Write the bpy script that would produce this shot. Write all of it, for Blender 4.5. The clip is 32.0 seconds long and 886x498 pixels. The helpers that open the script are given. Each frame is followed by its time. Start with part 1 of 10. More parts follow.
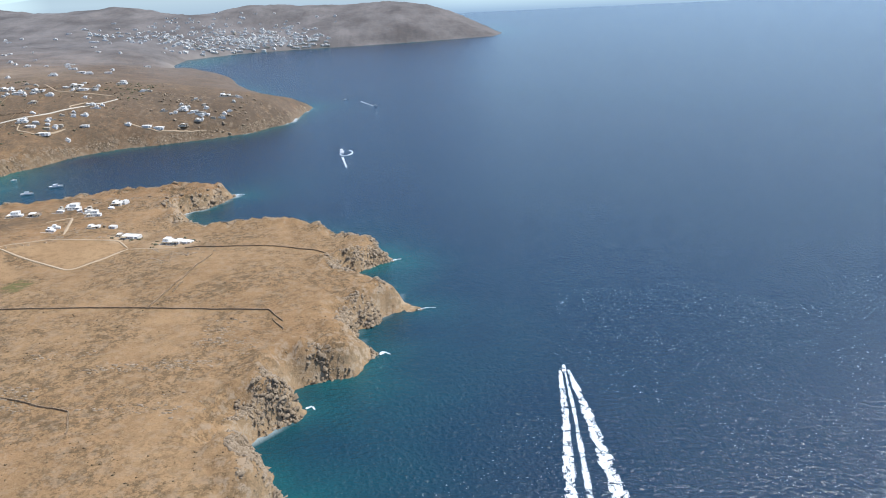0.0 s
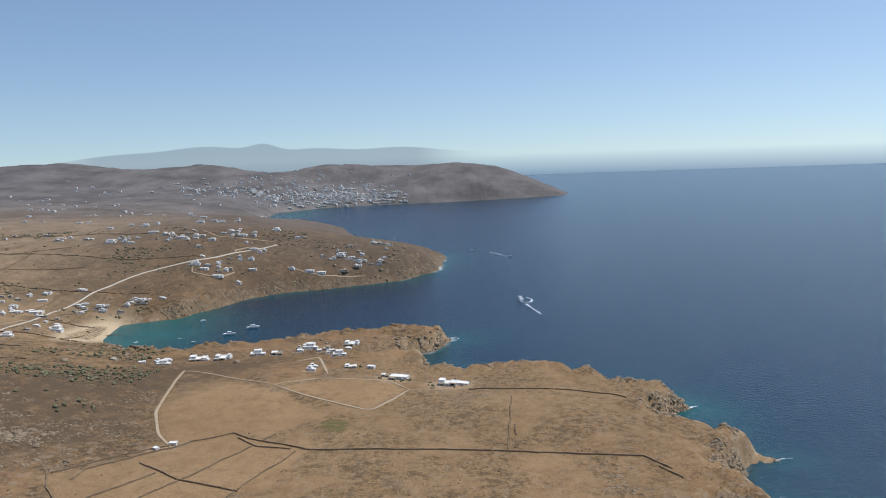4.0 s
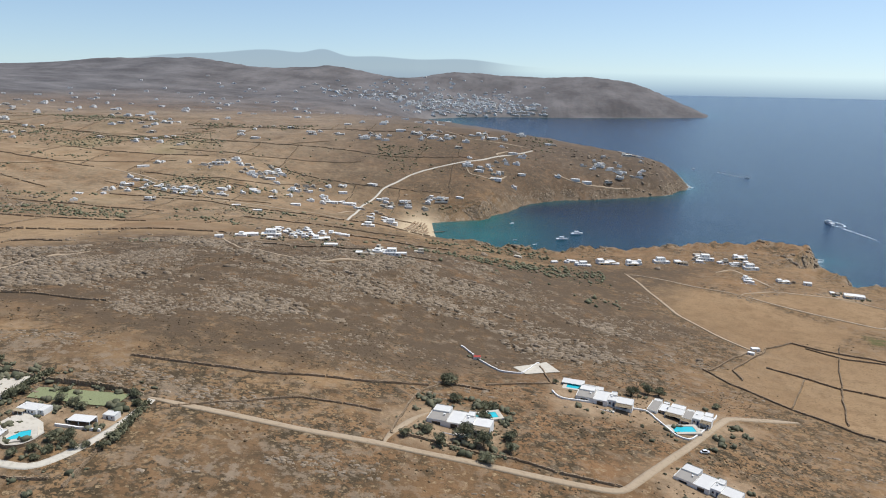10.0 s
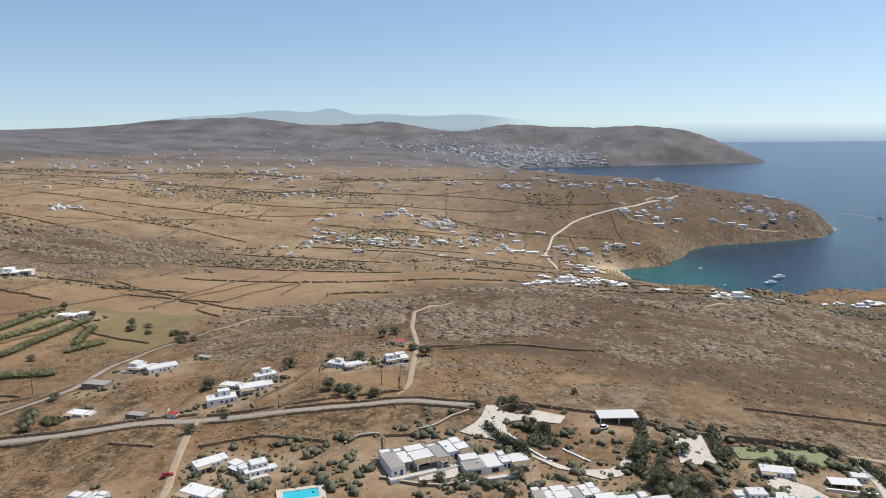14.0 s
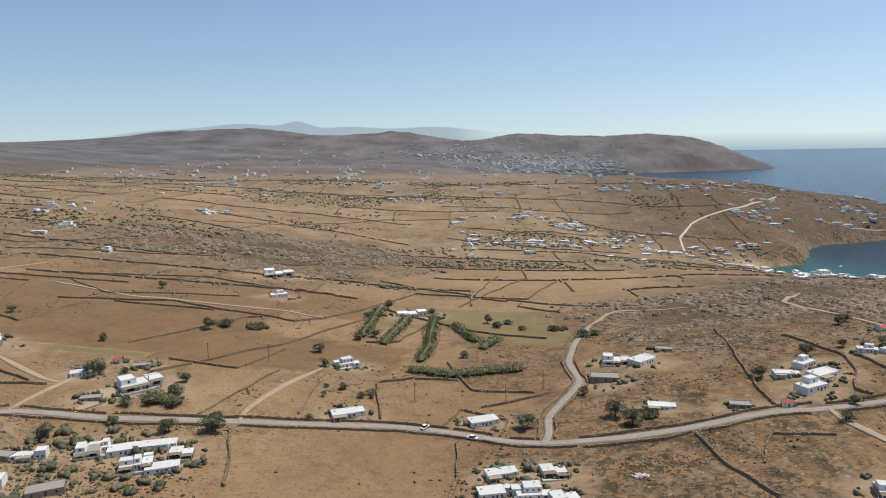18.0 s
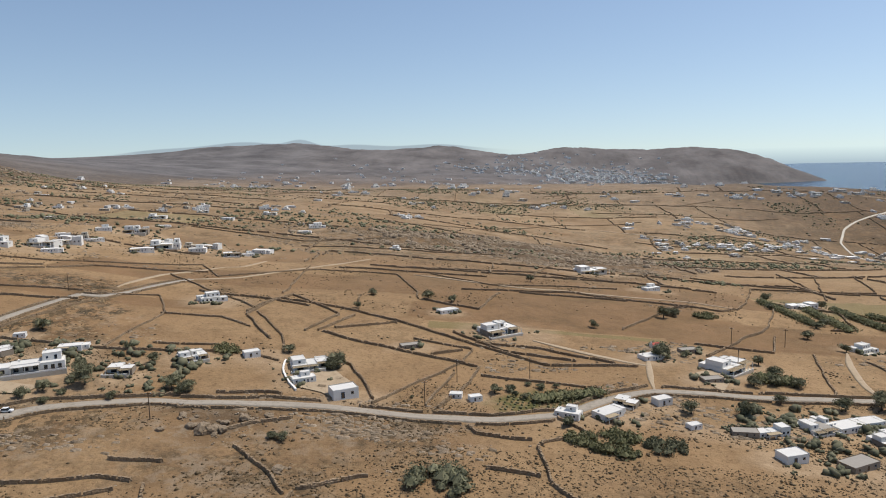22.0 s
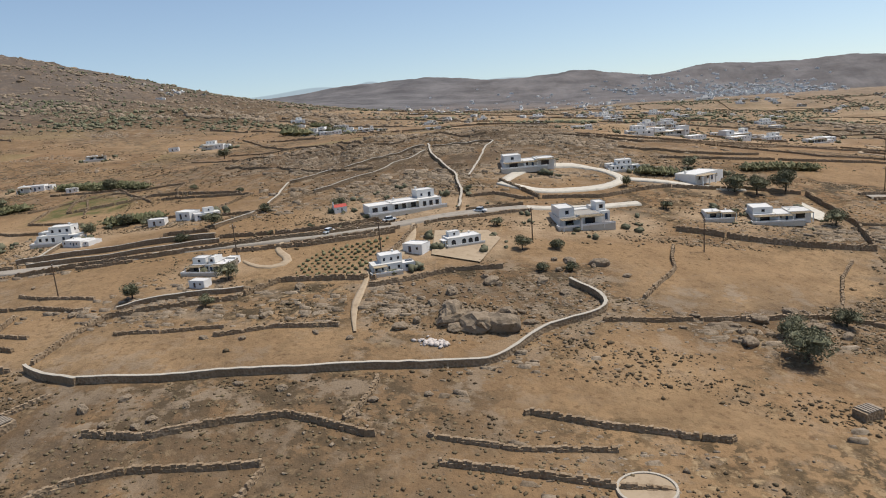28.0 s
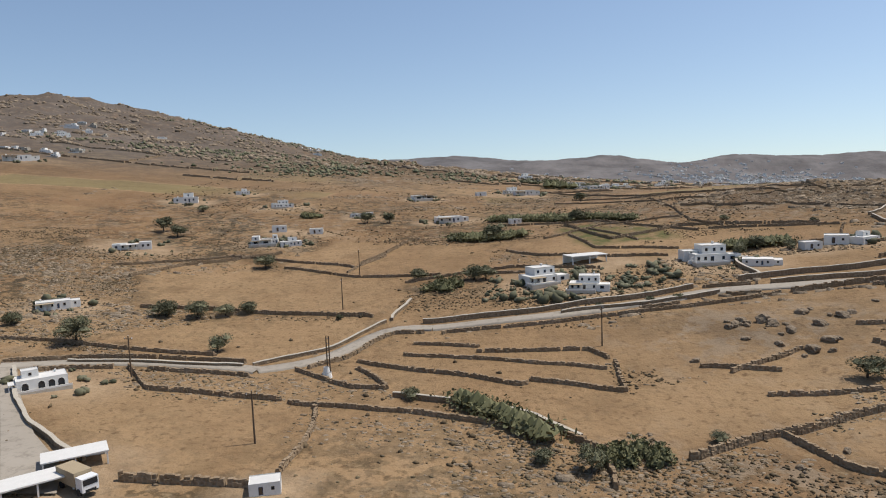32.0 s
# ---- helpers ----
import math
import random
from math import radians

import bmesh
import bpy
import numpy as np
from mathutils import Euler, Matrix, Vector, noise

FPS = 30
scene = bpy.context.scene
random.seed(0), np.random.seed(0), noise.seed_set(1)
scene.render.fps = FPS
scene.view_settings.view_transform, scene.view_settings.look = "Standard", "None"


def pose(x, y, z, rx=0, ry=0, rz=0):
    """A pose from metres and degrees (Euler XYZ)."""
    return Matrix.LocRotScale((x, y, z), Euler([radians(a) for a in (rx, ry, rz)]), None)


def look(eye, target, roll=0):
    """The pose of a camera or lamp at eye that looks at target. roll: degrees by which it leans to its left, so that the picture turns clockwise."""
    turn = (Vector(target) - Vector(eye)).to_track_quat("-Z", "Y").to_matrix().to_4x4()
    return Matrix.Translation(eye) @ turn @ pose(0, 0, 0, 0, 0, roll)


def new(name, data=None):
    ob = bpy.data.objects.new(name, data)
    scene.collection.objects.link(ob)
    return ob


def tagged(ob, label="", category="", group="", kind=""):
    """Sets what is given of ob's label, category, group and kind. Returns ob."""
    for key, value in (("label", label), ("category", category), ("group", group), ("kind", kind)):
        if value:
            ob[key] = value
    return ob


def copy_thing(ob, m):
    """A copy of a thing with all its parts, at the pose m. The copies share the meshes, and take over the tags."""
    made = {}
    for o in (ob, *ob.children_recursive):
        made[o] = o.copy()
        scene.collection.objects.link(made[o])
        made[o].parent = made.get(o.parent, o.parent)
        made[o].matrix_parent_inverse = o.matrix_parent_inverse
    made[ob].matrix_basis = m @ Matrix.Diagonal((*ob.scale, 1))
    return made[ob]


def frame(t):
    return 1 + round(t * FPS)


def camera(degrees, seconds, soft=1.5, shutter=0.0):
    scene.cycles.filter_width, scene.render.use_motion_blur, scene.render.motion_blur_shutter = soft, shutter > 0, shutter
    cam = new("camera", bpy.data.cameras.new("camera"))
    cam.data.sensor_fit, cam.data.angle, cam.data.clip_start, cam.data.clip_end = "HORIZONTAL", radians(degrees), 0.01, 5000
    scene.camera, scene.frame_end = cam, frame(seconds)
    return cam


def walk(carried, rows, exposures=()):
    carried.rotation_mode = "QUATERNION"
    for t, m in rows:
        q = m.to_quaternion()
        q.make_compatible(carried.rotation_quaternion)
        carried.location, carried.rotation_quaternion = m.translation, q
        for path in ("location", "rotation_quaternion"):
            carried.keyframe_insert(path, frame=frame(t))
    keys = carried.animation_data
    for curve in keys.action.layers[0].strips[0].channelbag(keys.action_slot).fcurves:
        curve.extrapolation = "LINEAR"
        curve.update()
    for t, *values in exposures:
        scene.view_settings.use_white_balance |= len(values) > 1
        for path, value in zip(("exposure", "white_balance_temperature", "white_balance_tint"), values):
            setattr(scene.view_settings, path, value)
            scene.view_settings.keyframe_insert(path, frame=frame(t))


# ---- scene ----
cam = camera(64.68, 32.0, soft=1.05)
PATH = [
    (0.0, 0.0, 0.0, 149.4, 69.37, 2.52, -1.81),
    (1.0, -39.2, 2.9, 148.4, 65.29, -2.87, -3.04),
    (1.5, -58.8, 4.2, 147.8, 66.20, -2.13, -2.32),
    (2.0, -78.5, 5.5, 147.2, 68.33, -4.60, -3.14),
    (2.5, -98.1, 6.7, 146.6, 73.14, -3.00, -2.85),
    (3.0, -117.8, 7.8, 146.0, 76.05, -2.20, 0.39),
    (3.5, -137.4, 8.9, 145.3, 79.28, 2.46, 0.98),
    (4.0, -157.0, 9.9, 144.6, 82.16, 1.83, -0.08),
    (4.5, -176.7, 10.9, 143.9, 81.84, -0.91, 1.62),
    (6.5, -255.1, 14.2, 140.9, 84.98, -1.99, 2.20),
    (7.0, -274.6, 14.9, 140.1, 80.67, -2.62, 3.57),
    (7.5, -294.2, 15.5, 139.3, 78.13, -1.52, 4.53),
    (8.0, -313.7, 16.1, 138.5, 75.33, -3.58, 4.87),
    (8.5, -333.2, 16.6, 137.6, 75.96, -2.60, 4.83),
    (9.0, -352.7, 17.1, 136.8, 76.02, -2.00, 5.42),
    (9.5, -372.2, 17.5, 135.9, 76.89, -0.51, 5.02),
    (10.0, -391.6, 17.9, 135.0, 75.38, -1.02, 4.82),
    (10.5, -411.0, 18.2, 134.1, 73.75, -0.65, 5.22),
    (11.0, -430.3, 18.5, 133.2, 74.48, 0.00, 4.54),
    (11.5, -449.6, 18.7, 132.3, 76.01, 0.61, 4.53),
    (12.0, -468.9, 18.9, 131.4, 76.67, 0.58, 3.64),
    (12.5, -488.1, 19.0, 130.5, 75.91, -0.21, 4.58),
    (13.0, -507.3, 19.1, 129.5, 77.73, 0.49, 3.32),
    (13.5, -526.5, 19.2, 128.6, 78.78, 0.76, 5.48),
    (15.5, -602.5, 19.0, 124.7, 82.20, -0.16, 4.01),
    (16.0, -621.4, 18.9, 123.8, 79.68, 0.17, 3.87),
    (16.5, -640.2, 18.7, 122.8, 77.81, -1.15, 3.73),
    (17.0, -658.9, 18.5, 121.9, 78.34, 0.29, 5.10),
    (17.5, -677.6, 18.2, 120.9, 79.20, -0.60, 4.30),
    (18.0, -696.2, 18.0, 119.9, 80.66, 0.94, 2.61),
    (18.5, -714.8, 17.6, 119.0, 79.79, 2.24, 2.73),
    (19.0, -733.3, 17.3, 118.0, 80.52, 2.42, 3.35),
    (19.5, -751.6, 16.9, 117.0, 80.50, 1.25, 2.58),
    (20.0, -770.0, 16.5, 116.1, 81.67, 1.23, 2.03),
    (20.5, -788.2, 16.1, 115.1, 82.77, 0.98, 1.39),
    (21.0, -806.4, 15.6, 114.2, 83.86, 0.47, 2.77),
    (21.5, -824.4, 15.1, 113.3, 84.00, 2.02, 2.88),
    (22.0, -842.4, 14.6, 112.4, 82.05, 1.20, 2.80),
    (22.5, -860.3, 14.0, 111.4, 81.07, 2.49, 3.59),
    (23.0, -878.1, 13.5, 110.5, 79.94, 1.03, 4.59),
    (23.5, -895.9, 12.9, 109.6, 79.77, 1.66, 4.11),
    (24.0, -913.5, 12.2, 108.8, 81.64, 0.28, 4.13),
    (24.5, -931.0, 11.6, 107.9, 81.84, 3.92, 6.27),
    (26.5, -1000.1, 8.8, 104.5, 81.59, 1.74, 5.28),
    (27.0, -1017.0, 8.1, 103.7, 80.98, 3.89, 5.68),
    (27.5, -1033.9, 7.4, 103.0, 79.27, 3.08, 7.00),
    (28.0, -1050.7, 6.6, 102.2, 77.23, 4.69, 8.49),
    (28.5, -1067.4, 5.8, 101.5, 74.77, 4.20, 8.82),
    (29.0, -1083.9, 5.0, 100.7, 74.35, 3.32, 8.54),
    (29.5, -1100.3, 4.2, 100.0, 77.22, 2.00, 7.57),
    (30.0, -1116.6, 3.4, 99.3, 80.90, 1.59, 5.68),
    (30.5, -1132.8, 2.5, 98.7, 81.26, 1.09, 5.45),
    (31.0, -1148.8, 1.7, 98.1, 83.04, 1.11, 6.19),
    (31.5, -1164.7, 0.9, 97.4, 84.37, 0.47, 6.65),
    (32.0, -1180.5, 0.0, 96.9, 83.71, 2.25, 7.78),
]

EXPOSURES = [(0.0, 0.50, 6150, 9), (1.0, 1.00, 6050, 8), (2.0, 0.86, 6000, 8), (2.5, 0.62, 6050, 8), (3.0, 0.38, 6100, 9), (3.5, 0.02, 6200, 9), (4.5, -0.11, 6250, 9), (6.5, -0.12, 6250, 9), (8.0, 0.10, 6270, 9), (9.0, 0.06, 6280, 9),
             (11.0, 0.08, 6300, 9), (15.0, 0.03, 6450, 10), (20.0, -0.04, 6650, 10), (24.0, 0.02, 6750, 10), (27.0, 0.03, 6750, 10), (28.0, 0.05, 6700, 10), (29.0, 0.22, 6650, 10), (30.5, 0.08, 6700, 10), (32.0, 0.03, 6700, 10)]

walk(cam, [(t, pose(x, y, z, rx, ry, rz)) for t, x, y, z, rx, ry, rz in PATH], EXPOSURES)

# ---- daylight ----
SUN_AZIMUTH, SUN_HEIGHT = 65.5, 63.0          # degrees from +y towards +x, and above the horizon
world = bpy.data.worlds.new("sky")
scene.world = world
world.use_nodes = True
wn = world.node_tree.nodes
wl = world.node_tree.links
sky = wn.new("ShaderNodeTexSky")
sky.sky_type, sky.sun_disc = "NISHITA", False
sky.sun_elevation, sky.sun_rotation = radians(SUN_HEIGHT), radians(SUN_AZIMUTH)
sky.altitude, sky.air_density, sky.dust_density, sky.ozone_density = 200, 1.0, 0.8, 1.3
wn["Background"].inputs["Strength"].default_value = 0.132
# haze: below the horizon the far air keeps the horizon's colour, over a far sea
_dir = wn.new("ShaderNodeTexCoord").outputs["Generated"]
_sep, _com, _top = wn.new("ShaderNodeSeparateXYZ"), wn.new("ShaderNodeCombineXYZ"), wn.new("ShaderNodeMath")
_top.operation, _top.inputs[1].default_value = "MAXIMUM", 0.0
_lift = wn.new("ShaderNodeMath")
_lift.operation, _lift.inputs[1].default_value = "ADD", 0.075
wl.new(_dir, _sep.inputs[0])
wl.new(_sep.outputs["Z"], _top.inputs[0])
wl.new(_sep.outputs["X"], _com.inputs["X"])
wl.new(_sep.outputs["Y"], _com.inputs["Y"])
wl.new(_top.outputs[0], _lift.inputs[0])
wl.new(_lift.outputs[0], _com.inputs["Z"])
wl.new(_com.outputs[0], sky.inputs["Vector"])
_low, _mix = wn.new("ShaderNodeMapRange"), wn.new("ShaderNodeMix")
_low.inputs["From Min"].default_value, _low.inputs["From Max"].default_value = -0.045, -0.004
_low.inputs["To Min"].default_value, _low.inputs["To Max"].default_value = 0.0, 1.0
wl.new(_sep.outputs["Z"], _low.inputs["Value"])
_mix.data_type = "RGBA"
wl.new(_low.outputs["Result"], _mix.inputs["Factor"])
_mix.inputs["A"].default_value = (1.05, 1.75, 2.95, 1)
wl.new(sky.outputs["Color"], _mix.inputs["B"])


def sky_math(op, a, b=None):
    n = wn.new("ShaderNodeMath")
    n.operation = op
    for k, v in enumerate((a, b)):
        if hasattr(v, "is_linked"):
            wl.new(v, n.inputs[k])
        elif v is not None:
            n.inputs[k].default_value = v
    return n.outputs[0]


# a mountain island far beyond the place, haze paleness mixed into its colour, known only by its bearing and its height
# over the horizon
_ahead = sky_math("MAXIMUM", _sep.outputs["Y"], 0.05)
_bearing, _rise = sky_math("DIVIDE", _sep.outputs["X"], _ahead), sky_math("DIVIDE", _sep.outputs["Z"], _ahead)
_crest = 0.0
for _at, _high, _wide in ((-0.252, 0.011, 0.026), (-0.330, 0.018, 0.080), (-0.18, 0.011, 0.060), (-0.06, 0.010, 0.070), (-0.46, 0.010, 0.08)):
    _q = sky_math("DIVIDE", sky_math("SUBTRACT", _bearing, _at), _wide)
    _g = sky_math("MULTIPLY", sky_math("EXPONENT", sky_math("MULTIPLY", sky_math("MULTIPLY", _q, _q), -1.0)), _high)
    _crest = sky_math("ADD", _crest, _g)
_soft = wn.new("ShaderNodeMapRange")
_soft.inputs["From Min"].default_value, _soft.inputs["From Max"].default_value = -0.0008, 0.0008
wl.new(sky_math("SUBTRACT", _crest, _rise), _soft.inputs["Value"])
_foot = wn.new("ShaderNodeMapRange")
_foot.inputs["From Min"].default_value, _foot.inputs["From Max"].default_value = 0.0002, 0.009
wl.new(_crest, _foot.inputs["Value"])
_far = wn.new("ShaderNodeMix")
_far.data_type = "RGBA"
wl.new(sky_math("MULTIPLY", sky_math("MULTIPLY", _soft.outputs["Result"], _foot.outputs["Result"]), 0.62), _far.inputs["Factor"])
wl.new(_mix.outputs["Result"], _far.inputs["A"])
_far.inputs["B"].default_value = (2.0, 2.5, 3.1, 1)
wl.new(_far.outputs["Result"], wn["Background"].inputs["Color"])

sun = new("sun", bpy.data.lights.new("sun", "SUN"))
sun.data.energy, sun.data.angle, sun.data.color = 4.2, radians(0.53), (1.0, 0.965, 0.905)
_a, _e = radians(SUN_AZIMUTH), radians(SUN_HEIGHT)
sun.matrix_world = look((0, 0, 900), (-math.sin(_a) * math.cos(_e), -math.cos(_a) * math.cos(_e), 900 - math.sin(_e)))


# ---- materials ----
class Nodes:
    """A material's node tree, written short."""

    def __init__(self, name, rough=0.9, metal=0.0, spec=0.3):
        self.mat = bpy.data.materials.new(name)
        self.mat.use_nodes = True
        self.tree = self.mat.node_tree
        self.bsdf = self.tree.nodes["Principled BSDF"]
        self.bsdf.inputs["Roughness"].default_value = rough
        self.bsdf.inputs["Metallic"].default_value = metal
        self.bsdf.inputs["Specular IOR Level"].default_value = spec
        self.coord = self.node("ShaderNodeTexCoord").outputs["Object"]

    def node(self, kind):
        return self.tree.nodes.new(kind)

    def put(self, socket, value):
        if hasattr(value, "is_linked"):
            self.tree.links.new(value, socket)
        else:
            socket.default_value = value

    def noise(self, size, detail=3.0, rough=0.55, vector=None):
        n = self.node("ShaderNodeTexNoise")
        self.put(n.inputs["Vector"], vector if vector is not None else self.coord)
        n.inputs["Scale"].default_value = 1.0 / size
        n.inputs["Detail"].default_value = detail
        n.inputs["Roughness"].default_value = rough
        return n.outputs["Fac"]

    def cells(self, size):
        n = self.node("ShaderNodeTexVoronoi")
        self.put(n.inputs["Vector"], self.coord)
        n.inputs["Scale"].default_value = 1.0 / size
        return n.outputs["Distance"]

    def ramp(self, fac, low, high, c0=(0, 0, 0), c1=(1, 1, 1)):
        n = self.node("ShaderNodeValToRGB")
        self.put(n.inputs["Fac"], fac)
        e = n.color_ramp.elements
        e[0].position, e[1].position = low, high
        e[0].color, e[1].color = (*c0, 1), (*c1, 1)
        return n.outputs["Color"]

    def mix(self, fac, a, b, blend="MIX"):
        n = self.node("ShaderNodeMix")
        n.data_type, n.blend_type = "RGBA", blend
        self.put(n.inputs["Factor"], fac)
        for socket, v in ((n.inputs["A"], a), (n.inputs["B"], b)):
            self.put(socket, v if hasattr(v, "is_linked") else (*v, 1))
        return n.outputs["Result"]

    def attribute(self, name):
        n = self.node("ShaderNodeAttribute")
        n.attribute_name = name
        return n.outputs["Fac"]

    def random(self):
        return self.node("ShaderNodeObjectInfo").outputs["Random"]

    def island(self):
        return self.node("ShaderNodeNewGeometry").outputs["Random Per Island"]

    def times(self, a, b):
        n = self.node("ShaderNodeMath")
        n.operation = "MULTIPLY"
        self.put(n.inputs[0], a)
        self.put(n.inputs[1], b)
        return n.outputs[0]

    def colour(self, value):
        self.put(self.bsdf.inputs["Base Color"], value if hasattr(value, "is_linked") else (*value, 1))
        return self

    def bump(self, fac, strength, distance):
        n = self.node("ShaderNodeBump")
        n.inputs["Strength"].default_value = strength
        n.inputs["Distance"].default_value = distance
        self.put(n.inputs["Height"], fac)
        self.tree.links.new(n.outputs["Normal"], self.bsdf.inputs["Normal"])
        return self


def plain(name, a, b, size, rough=0.9, bump=0.0, metal=0.0, spec=0.3, vary=0.0):
    """Two tones mixed by noise at two sizes, with a little relief."""
    m = Nodes(name, rough, metal, spec)
    c = m.mix(m.noise(size, 4), a, b)
    c = m.mix(m.ramp(m.noise(size * 0.13, 3), 0.35, 0.75), c, tuple(v * 0.8 for v in a))
    if vary:
        c = m.mix(m.times(m.random(), vary), c, tuple(v * 0.45 for v in b))
    m.colour(c)
    if bump:
        m.bump(m.noise(size * 0.2, 4), 0.6, bump)
    return m.mat


def make_ground():
    m = Nodes("dry_ground", 0.95, 0, 0.12)
    soil = m.mix(m.ramp(m.noise(75, 6, 0.62), 0.30, 0.70), (0.165, 0.096, 0.047), (0.285, 0.182, 0.095))
    soil = m.mix(m.ramp(m.noise(190, 3, 0.5), 0.45, 0.65), soil, (0.222, 0.124, 0.060))
    soil = m.mix(m.ramp(m.noise(11, 6, 0.68), 0.44, 0.60), soil, (0.148, 0.088, 0.044))
    field = m.mix(m.ramp(m.noise(60, 5, 0.6), 0.30, 0.70), (0.236, 0.146, 0.074), (0.352, 0.238, 0.130))
    field = m.mix(m.ramp(m.noise(6, 5, 0.7), 0.48, 0.72), field, (0.205, 0.128, 0.066))
    field = m.mix(m.ramp(m.noise(0.8, 3, 0.6), 0.55, 0.68), field, (0.150, 0.092, 0.048))
    fallow = m.mix(m.ramp(m.noise(14, 5, 0.65), 0.35, 0.65), (0.215, 0.128, 0.066), (0.158, 0.098, 0.050))
    field = m.mix(m.ramp(m.attribute("parcel"), 0.30, 0.62), fallow, field)
    field = m.mix(m.ramp(m.attribute("parcel"), 0.86, 0.90), field, m.mix(m.noise(5, 4, 0.6), (0.150, 0.118, 0.052), (0.235, 0.178, 0.086)))
    c = m.mix(m.attribute("field"), soil, field)
    patch = m.ramp(m.noise(26, 5, 0.62), 0.38, 0.56)
    for size, low in ((3.4, 0.50), (1.25, 0.51)):
        scrub = m.ramp(m.noise(size, 3, 0.6), low, low + 0.05)
        c = m.mix(m.times(m.times(scrub, patch), m.attribute("scrub")), c, (0.060, 0.044, 0.025))
    grass = m.ramp(m.noise(1.7, 4, 0.7), 0.56, 0.66)
    c = m.mix(m.times(grass, m.attribute("scrub")), c, (0.300, 0.210, 0.118))
    stone = m.ramp(m.noise(4.2, 6, 0.72), 0.51, 0.58)
    c = m.mix(m.times(stone, m.attribute("stone")), c, (0.275, 0.208, 0.142))
    c = m.mix(m.attribute("sand"), c, (0.46, 0.36, 0.235))
    # pale dry grass, brightened further in its colour in place of haze
    pale = m.mix(m.ramp(m.noise(40, 6, 0.65), 0.35, 0.65), (0.300, 0.212, 0.130), (0.440, 0.335, 0.215))
    c = m.mix(m.times(m.attribute("dry"), m.ramp(m.noise(18, 5, 0.65), 0.25, 0.60)), c, pale)
    bare = m.mix(m.ramp(m.noise(3.5, 5, 0.65), 0.35, 0.65), (0.370, 0.268, 0.168), (0.250, 0.172, 0.104))
    c = m.mix(m.times(m.attribute("yard"), 0.85), c, bare)
    c = m.mix(m.times(m.attribute("green"), m.ramp(m.noise(3, 4), 0.3, 0.6)), c, (0.095, 0.092, 0.034))
    c = m.mix(m.times(m.attribute("heath"), m.ramp(m.noise(7, 6, 0.68), 0.28, 0.54)), c, (0.096, 0.067, 0.042))
    # haze painted into the far land's colour; also greys the rocky hill
    c = m.mix(m.attribute("rock_haze_grey"), c, m.mix(m.ramp(m.noise(110, 7, 0.68), 0.36, 0.64), (0.082, 0.080, 0.083), (0.172, 0.163, 0.162)))
    m.colour(c)
    m.bump(m.mix(0.5, m.noise(0.9, 5, 0.65), m.noise(4, 5, 0.65)), 1.0, 0.55)
    return m.mat


def make_sea():
    m = Nodes("sea_water", 0.2, 0, 0.38)
    deep = m.mix(m.noise(420, 4), (0.0014, 0.0140, 0.0350), (0.0028, 0.0210, 0.0480))
    shallow = m.mix(m.noise(30, 4), (0.004, 0.058, 0.058), (0.010, 0.125, 0.120))
    c = m.mix(m.attribute("shallow"), deep, shallow)
    c = m.mix(m.attribute("foam"), c, (0.75, 0.80, 0.82))
    m.colour(c)
    wave = m.mix(0.3, m.noise(2.2, 4, 0.6), m.noise(26, 3, 0.5))
    m.bump(wave, 1.0, 1.05)
    return m.mat


MAT = {
    "ground": make_ground(),
    "sea": make_sea(),
}

def make_stone_wall():
    m = Nodes("dry_stone", 0.95, 0, 0.15)
    c = m.mix(m.cells(0.35), (0.160, 0.113, 0.070), (0.375, 0.282, 0.188))
    c = m.mix(m.ramp(m.noise(5, 4), 0.35, 0.7), c, (0.208, 0.145, 0.087))
    m.colour(c)
    m.bump(m.cells(0.35), 0.9, 0.12)
    return m.mat


def make_rock():
    m = Nodes("granite", 0.92, 0, 0.2)
    c = m.mix(m.noise(2.2, 5, 0.6), (0.195, 0.149, 0.102), (0.405, 0.322, 0.232))
    c = m.mix(m.ramp(m.noise(0.5, 4, 0.7), 0.5, 0.65), c, (0.140, 0.103, 0.068))
    c = m.mix(m.times(m.island(), 0.7), c, (0.150, 0.108, 0.069))
    m.colour(c)
    m.bump(m.noise(0.8, 6, 0.7), 0.9, 0.25)
    return m.mat


def make_leaf(name, dark, light):
    m = Nodes(name, 0.75, 0, 0.2)
    c = m.mix(m.island(), dark, light)
    c = m.mix(m.times(m.random(), 0.5), c, tuple(v * 0.6 for v in dark))
    m.colour(c)
    return m.mat


def make_plaster():
    m = Nodes("whitewash", 0.85, 0, 0.25)
    c = m.mix(m.noise(2.5, 4), (0.76, 0.745, 0.71), (0.66, 0.64, 0.60))
    c = m.mix(m.ramp(m.noise(0.7, 5, 0.7), 0.55, 0.8), c, (0.56, 0.53, 0.48))
    c = m.mix(m.times(m.random(), 0.25), c, (0.60, 0.56, 0.50))
    m.colour(c)
    m.bump(m.noise(0.3, 4), 0.4, 0.03)
    return m.mat


def make_road(name, a, b, c2):
    m = Nodes(name, 0.92, 0, 0.2)
    c = m.mix(m.noise(9, 5, 0.6), a, b)
    c = m.mix(m.ramp(m.noise(1.1, 5, 0.7), 0.5, 0.72), c, c2)
    m.colour(c)
    m.bump(m.noise(0.4, 4), 0.5, 0.04)
    return m.mat


def make_pool():
    m = Nodes("pool_water", 0.06, 0, 0.5)
    m.colour(m.mix(m.noise(1.2, 3), (0.02, 0.36, 0.44), (0.05, 0.50, 0.55)))
    m.bump(m.noise(0.4, 2), 0.15, 0.03)
    return m.mat


